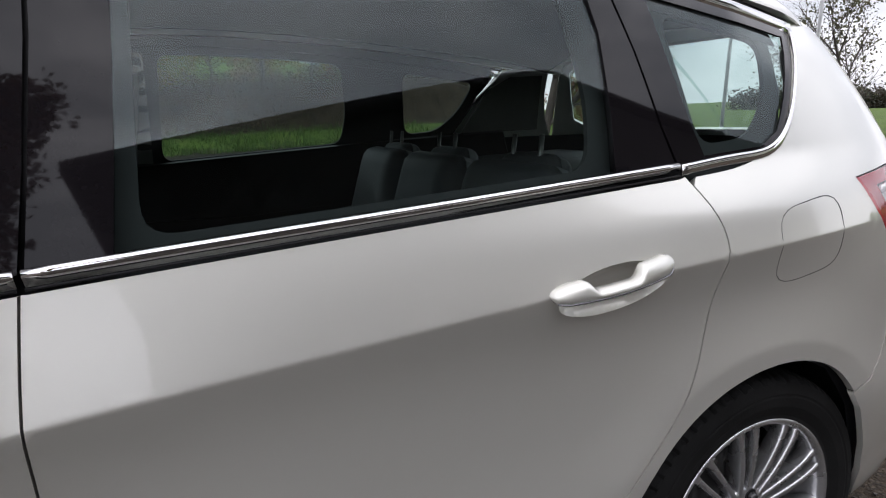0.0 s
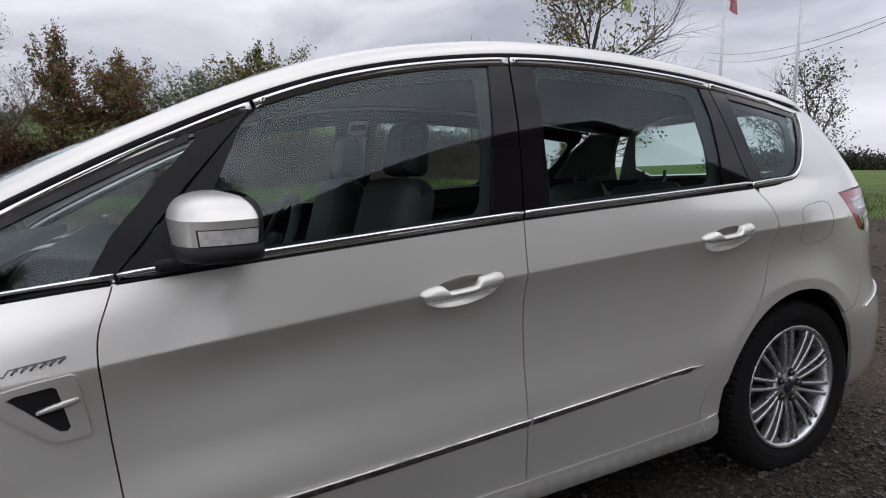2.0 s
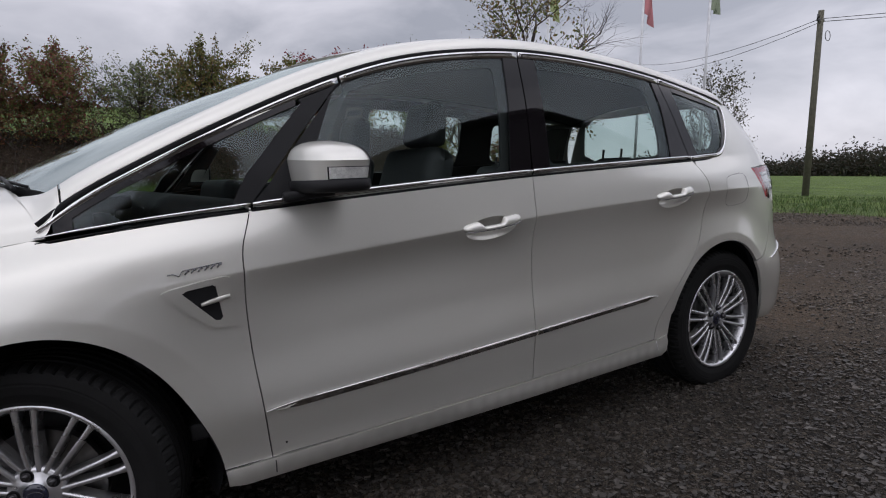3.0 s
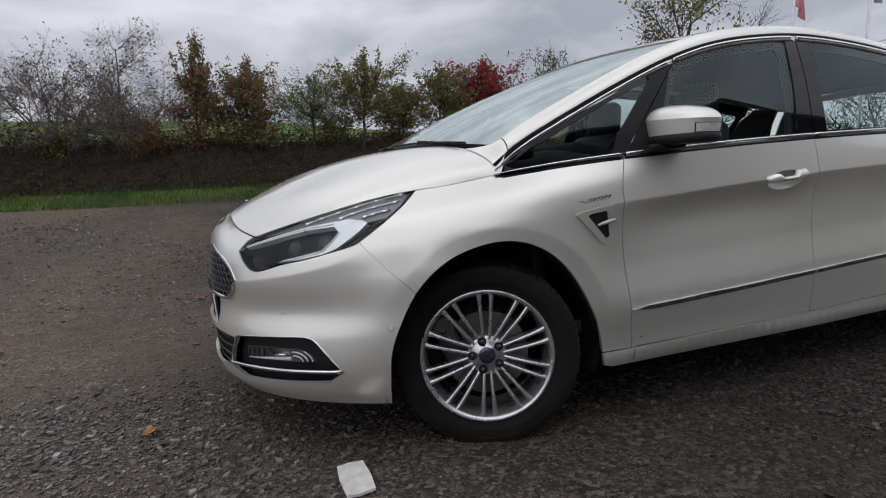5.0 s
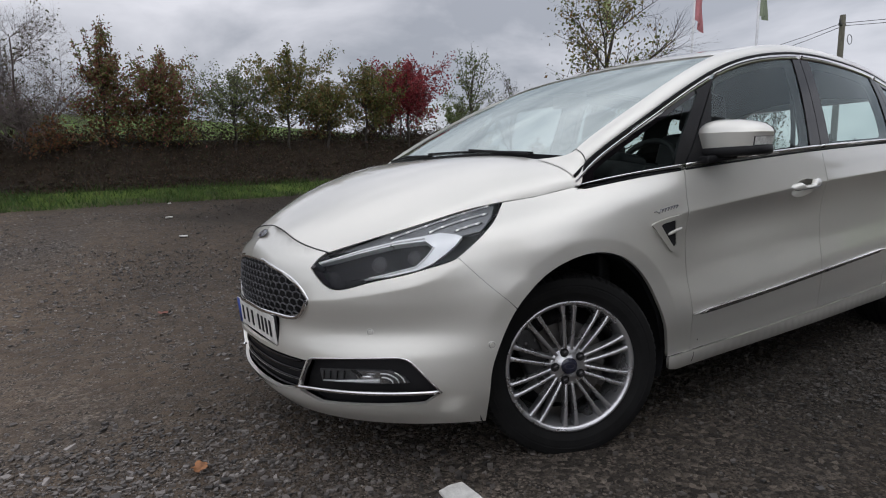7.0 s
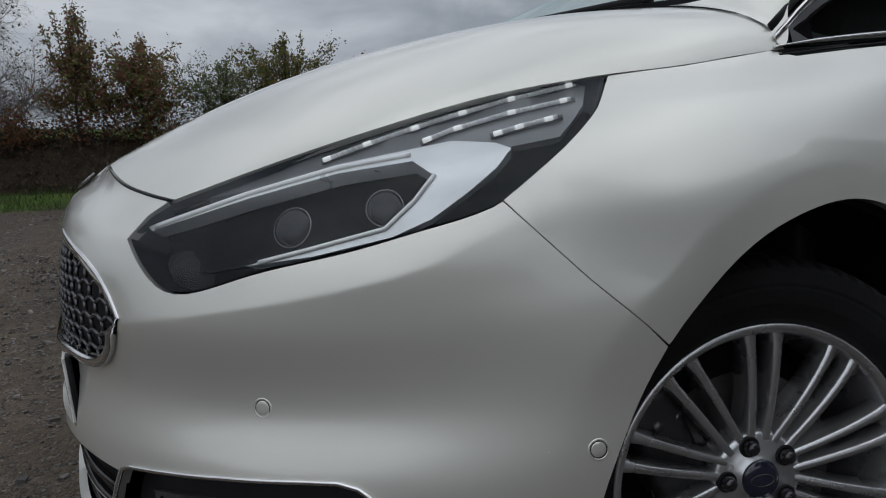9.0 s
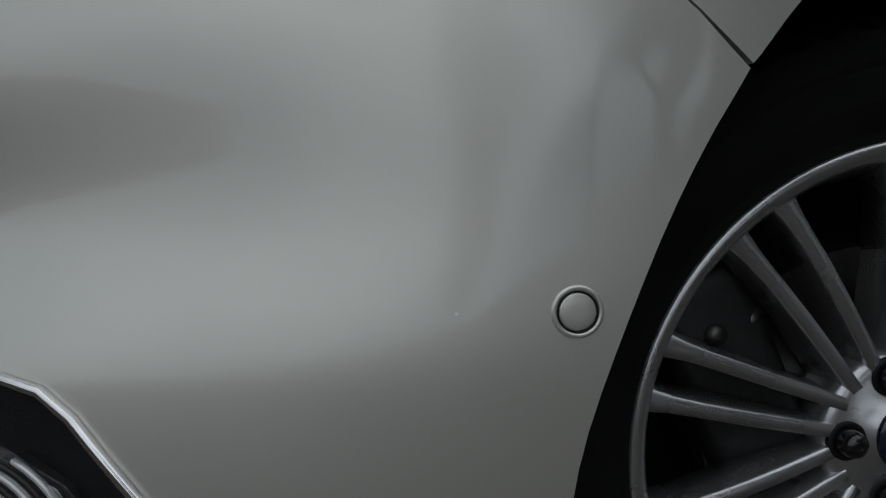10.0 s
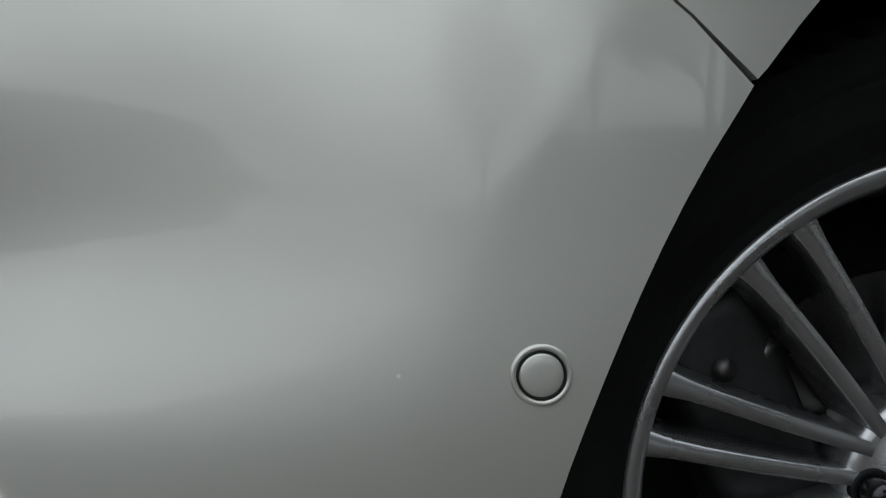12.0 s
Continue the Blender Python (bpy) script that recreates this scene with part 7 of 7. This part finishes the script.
lower = panel("lower_intake", lambda u, z: side(u, z, -0.05), INTAKE, BLACK, car, step=0.03, flange=-0.05, both=True, label="black lower air intake with slats")
for z in (0.395, 0.36, 0.325, 0.29):
    p = run3([(float(u), z) for u in np.linspace(U_NOSE, -1.075, 14)], -0.02)
    strip("intake_slat", np.concatenate([(p * (1, -1, 1))[::-1], p[1:]])[::-1], 0.008, 0.012, BLACK_GLOSS, lower)
plate_x = -0.869
plate = part("number_plate", box_bm((0.006, 0.52, 0.106), (plate_x, 0, 0.495), (0, -4, 0), 0.002), PAPER, car, "white number plate with dark characters")
part("plate_holder", box_bm((0.009, 0.528, 0.114), (plate_x + 0.006, 0, 0.495), (0, -4, 0), 0.004), BLACK, car)
part("plate_band", box_bm((0.002, 0.04, 0.106), (plate_x - 0.0035, 0.236, 0.495), (0, -4, 0)), surface("blue_band", (0.02, 0.05, 0.25), 0.4), plate)
for k, y in enumerate((0.17, 0.10, 0.03, -0.06, -0.11, -0.16, -0.21)):
    part("plate_bar", box_bm((0.002, 0.022, 0.062), (plate_x - 0.0045, y, 0.495), (0, -4, 0)), BLACK, plate)
out_n, along, upw = np.array((-0.68, 0, 0.733)), np.array((0, 1.0, 0)), np.array((0.733, 0, 0.68))
em_c = np.array((-0.812, 0, 0.834))
for name, mat, prof, label in (("emblem", DARK_CHROME, [(0.0001, 0.0), (0.0001, 0.001), (0.040, 0.001), (0.0415, 0.003), (0.044, 0.003), (0.047, 0.0)], "oval bonnet emblem"), ("emblem_field", bpy.data.materials["dark_blue_enamel"], [(0.0001, 0.0), (0.0001, 0.0025), (0.0005, 0.0025), (0.038, 0.0022), (0.040, 0.0012)], "")):
    v, f = revolve(prof, 40)
    ob = mesh_object(name, [tuple(em_c + along * p * 0.85 + upw * s_ * 0.45 + out_n * q) for p, q, s_ in v], f, mat, car if name == "emblem" else em, label=label)
    bm = bmesh.new()
    bm.from_mesh(ob.data)
    bmesh.ops.recalc_face_normals(bm, faces=bm.faces)
    bm.to_mesh(ob.data)
    bm.free()
    em = ob

# ---- door mirrors ----
def mirror(hand):
    """A door mirror: a creased white cap with a clear indicator over a black foot and frame."""
    cx_, cy_, cz_ = 0.806, -0.988, 1.122
    a, b = 0.094, 0.130
    ob = new("door_mirror")
    ob.parent = car
    ob["label"] = "white door mirror with black base and clear indicator"
    pw = lambda q, k: math.copysign(abs(q) ** k, q)

    def patch(name, mat, prof, w0, w1, grow=0.0, label="", sharp=()):
        v, f = [], []
        nu, nv = 36, len(prof) - 1
        for i in range(nu + 1):
            w = w0 + (w1 - w0) * i / nu
            for dz, sc in prof:
                x = min(-a * sc * pw(math.cos(w), 0.72), 0.064) - grow * math.cos(w)
                y = (b * sc + grow) * pw(math.sin(w), 0.78)
                z = dz + (0.10 * y * (dz + 0.02) / 0.1 if dz > -0.02 else 0.0)
                v.append((cx_ + x - 0.16 * y + 0.004, (cy_ + y) * hand, cz_ + z))
        for i in range(nu):
            for j in range(nv):
                k = i * (nv + 1) + j
                q = (k, k + 1, k + nv + 2, k + nv + 1)
                f.append(q if hand < 0 else q[::-1])
        me = mesh_object(name, v, f, mat, ob, label=label)
        for e in me.data.edges:
            if all(q % (nv + 1) in sharp for q in e.vertices):
                e.use_edge_sharp = True
        return me
    cap = [(-0.031, 0.925), (-0.016, 0.948), (0.002, 0.972), (0.020, 0.992), (0.0265, 1.0), (0.0282, 0.990), (0.040, 0.955), (0.052, 0.885), (0.062, 0.78), (0.070, 0.63), (0.0755, 0.44), (0.0785, 0.22), (0.080, 0.0)]
    patch("mirror_cap", PAINT, cap, -2.15, 2.15, 0.0, "white mirror cap", (4,))
    patch("mirror_base", BLACK, [(-0.067, 0.0), (-0.067, 0.76), (-0.064, 0.90), (-0.056, 0.965), (-0.048, 0.975), (-0.0315, 0.96), (-0.0305, 0.91)], -math.pi, math.pi, 0.001, "black mirror base")
    patch("mirror_frame", BLACK, [(-0.06, 0.86)] + [(z, s_ * 1.012) for z, s_ in cap[:-3]], 2.05, math.tau - 2.05, 0.001, "black mirror frame")
    lens = [(-0.0285, 0.929), (-0.018, 0.945), (-0.006, 0.962), (0.005, 0.976)]
    patch("indicator_gap", BLACK, [(-0.031, 0.925), (-0.016, 0.948), (0.0072, 0.979)], -2.08, -0.92, 0.0006)
    patch("indicator_inner", surface("indicator_grey", (0.78, 0.76, 0.73), 0.3, 0.15, vary=0.3, scale=40) if hand > 0 else bpy.data.materials["indicator_grey"], lens, -2.05, -0.97, 0.0012)
    patch("indicator", LENS, lens, -2.05, -0.97, 0.0022, "clear indicator lens")
    bm = box_bm((0.15, 0.11, 0.030), (0.765, -0.925, 1.052), (0, -6, -14), 0.012, 3)
    if hand < 0:
        bm.transform(Matrix.Diagonal((1, -1, 1, 1)))
        bmesh.ops.reverse_faces(bm, faces=bm.faces)
    part("mirror_arm", bm, BLACK, ob)


for hand in (1, -1):
    mirror(hand)

# ---- small marks ----
def mark(name, u, z, r, mat, off=0.0006, who="front_door"):
    """A small round blemish on the skin."""
    ring = [(u + r * math.cos(q) * (1 + 0.2 * math.sin(3 * q)), z + r * math.sin(q)) for q in np.linspace(0, math.tau, 12, endpoint=False)]
    panel(name, lambda a, b: side(a, b, off), ring, mat, bpy.data.objects[who], step=r, flange=0)


mark("paint_chip", 0.644, 0.322, 0.0035, BLACK)
mark("paint_chip", -0.412, 0.4765, 0.0009, LAMP_BAR, 0.0004, "front_bumper")
strip("sill_joint", run3([(2.322, 0.318), (2.33, 0.30), (2.345, 0.272), (2.35, 0.262)], 0.008), 0.004, 0.0015, SILVER_INNER, car)
strip("trim_blemish", run3([(1.640, 0.487), (1.668, 0.489)], 0.009), 0.012, 0.003, BLACK, bpy.data.objects["rear_door"])

# ---- wipers ----
for y0, y1 in ((-0.62, 0.02), (-0.05, 0.55)):
    pts = [screen_at(np.array([-(y0 + (y1 - y0) * k / 8) / 0.748]), np.array([0.003 + 0.022 * k / 8]))[0] + (-0.002, 0, 0.004) for k in range(9)]
    w = strip("wiper", pts, 0.006, 0.006, BLACK, car)
    part("wiper_arm", rod_bm(tuple(pts[0] + (-0.03, 0, -0.004)), tuple(pts[4] + (0, 0, 0.007)), 0.006, 0.004), BLACK, w)
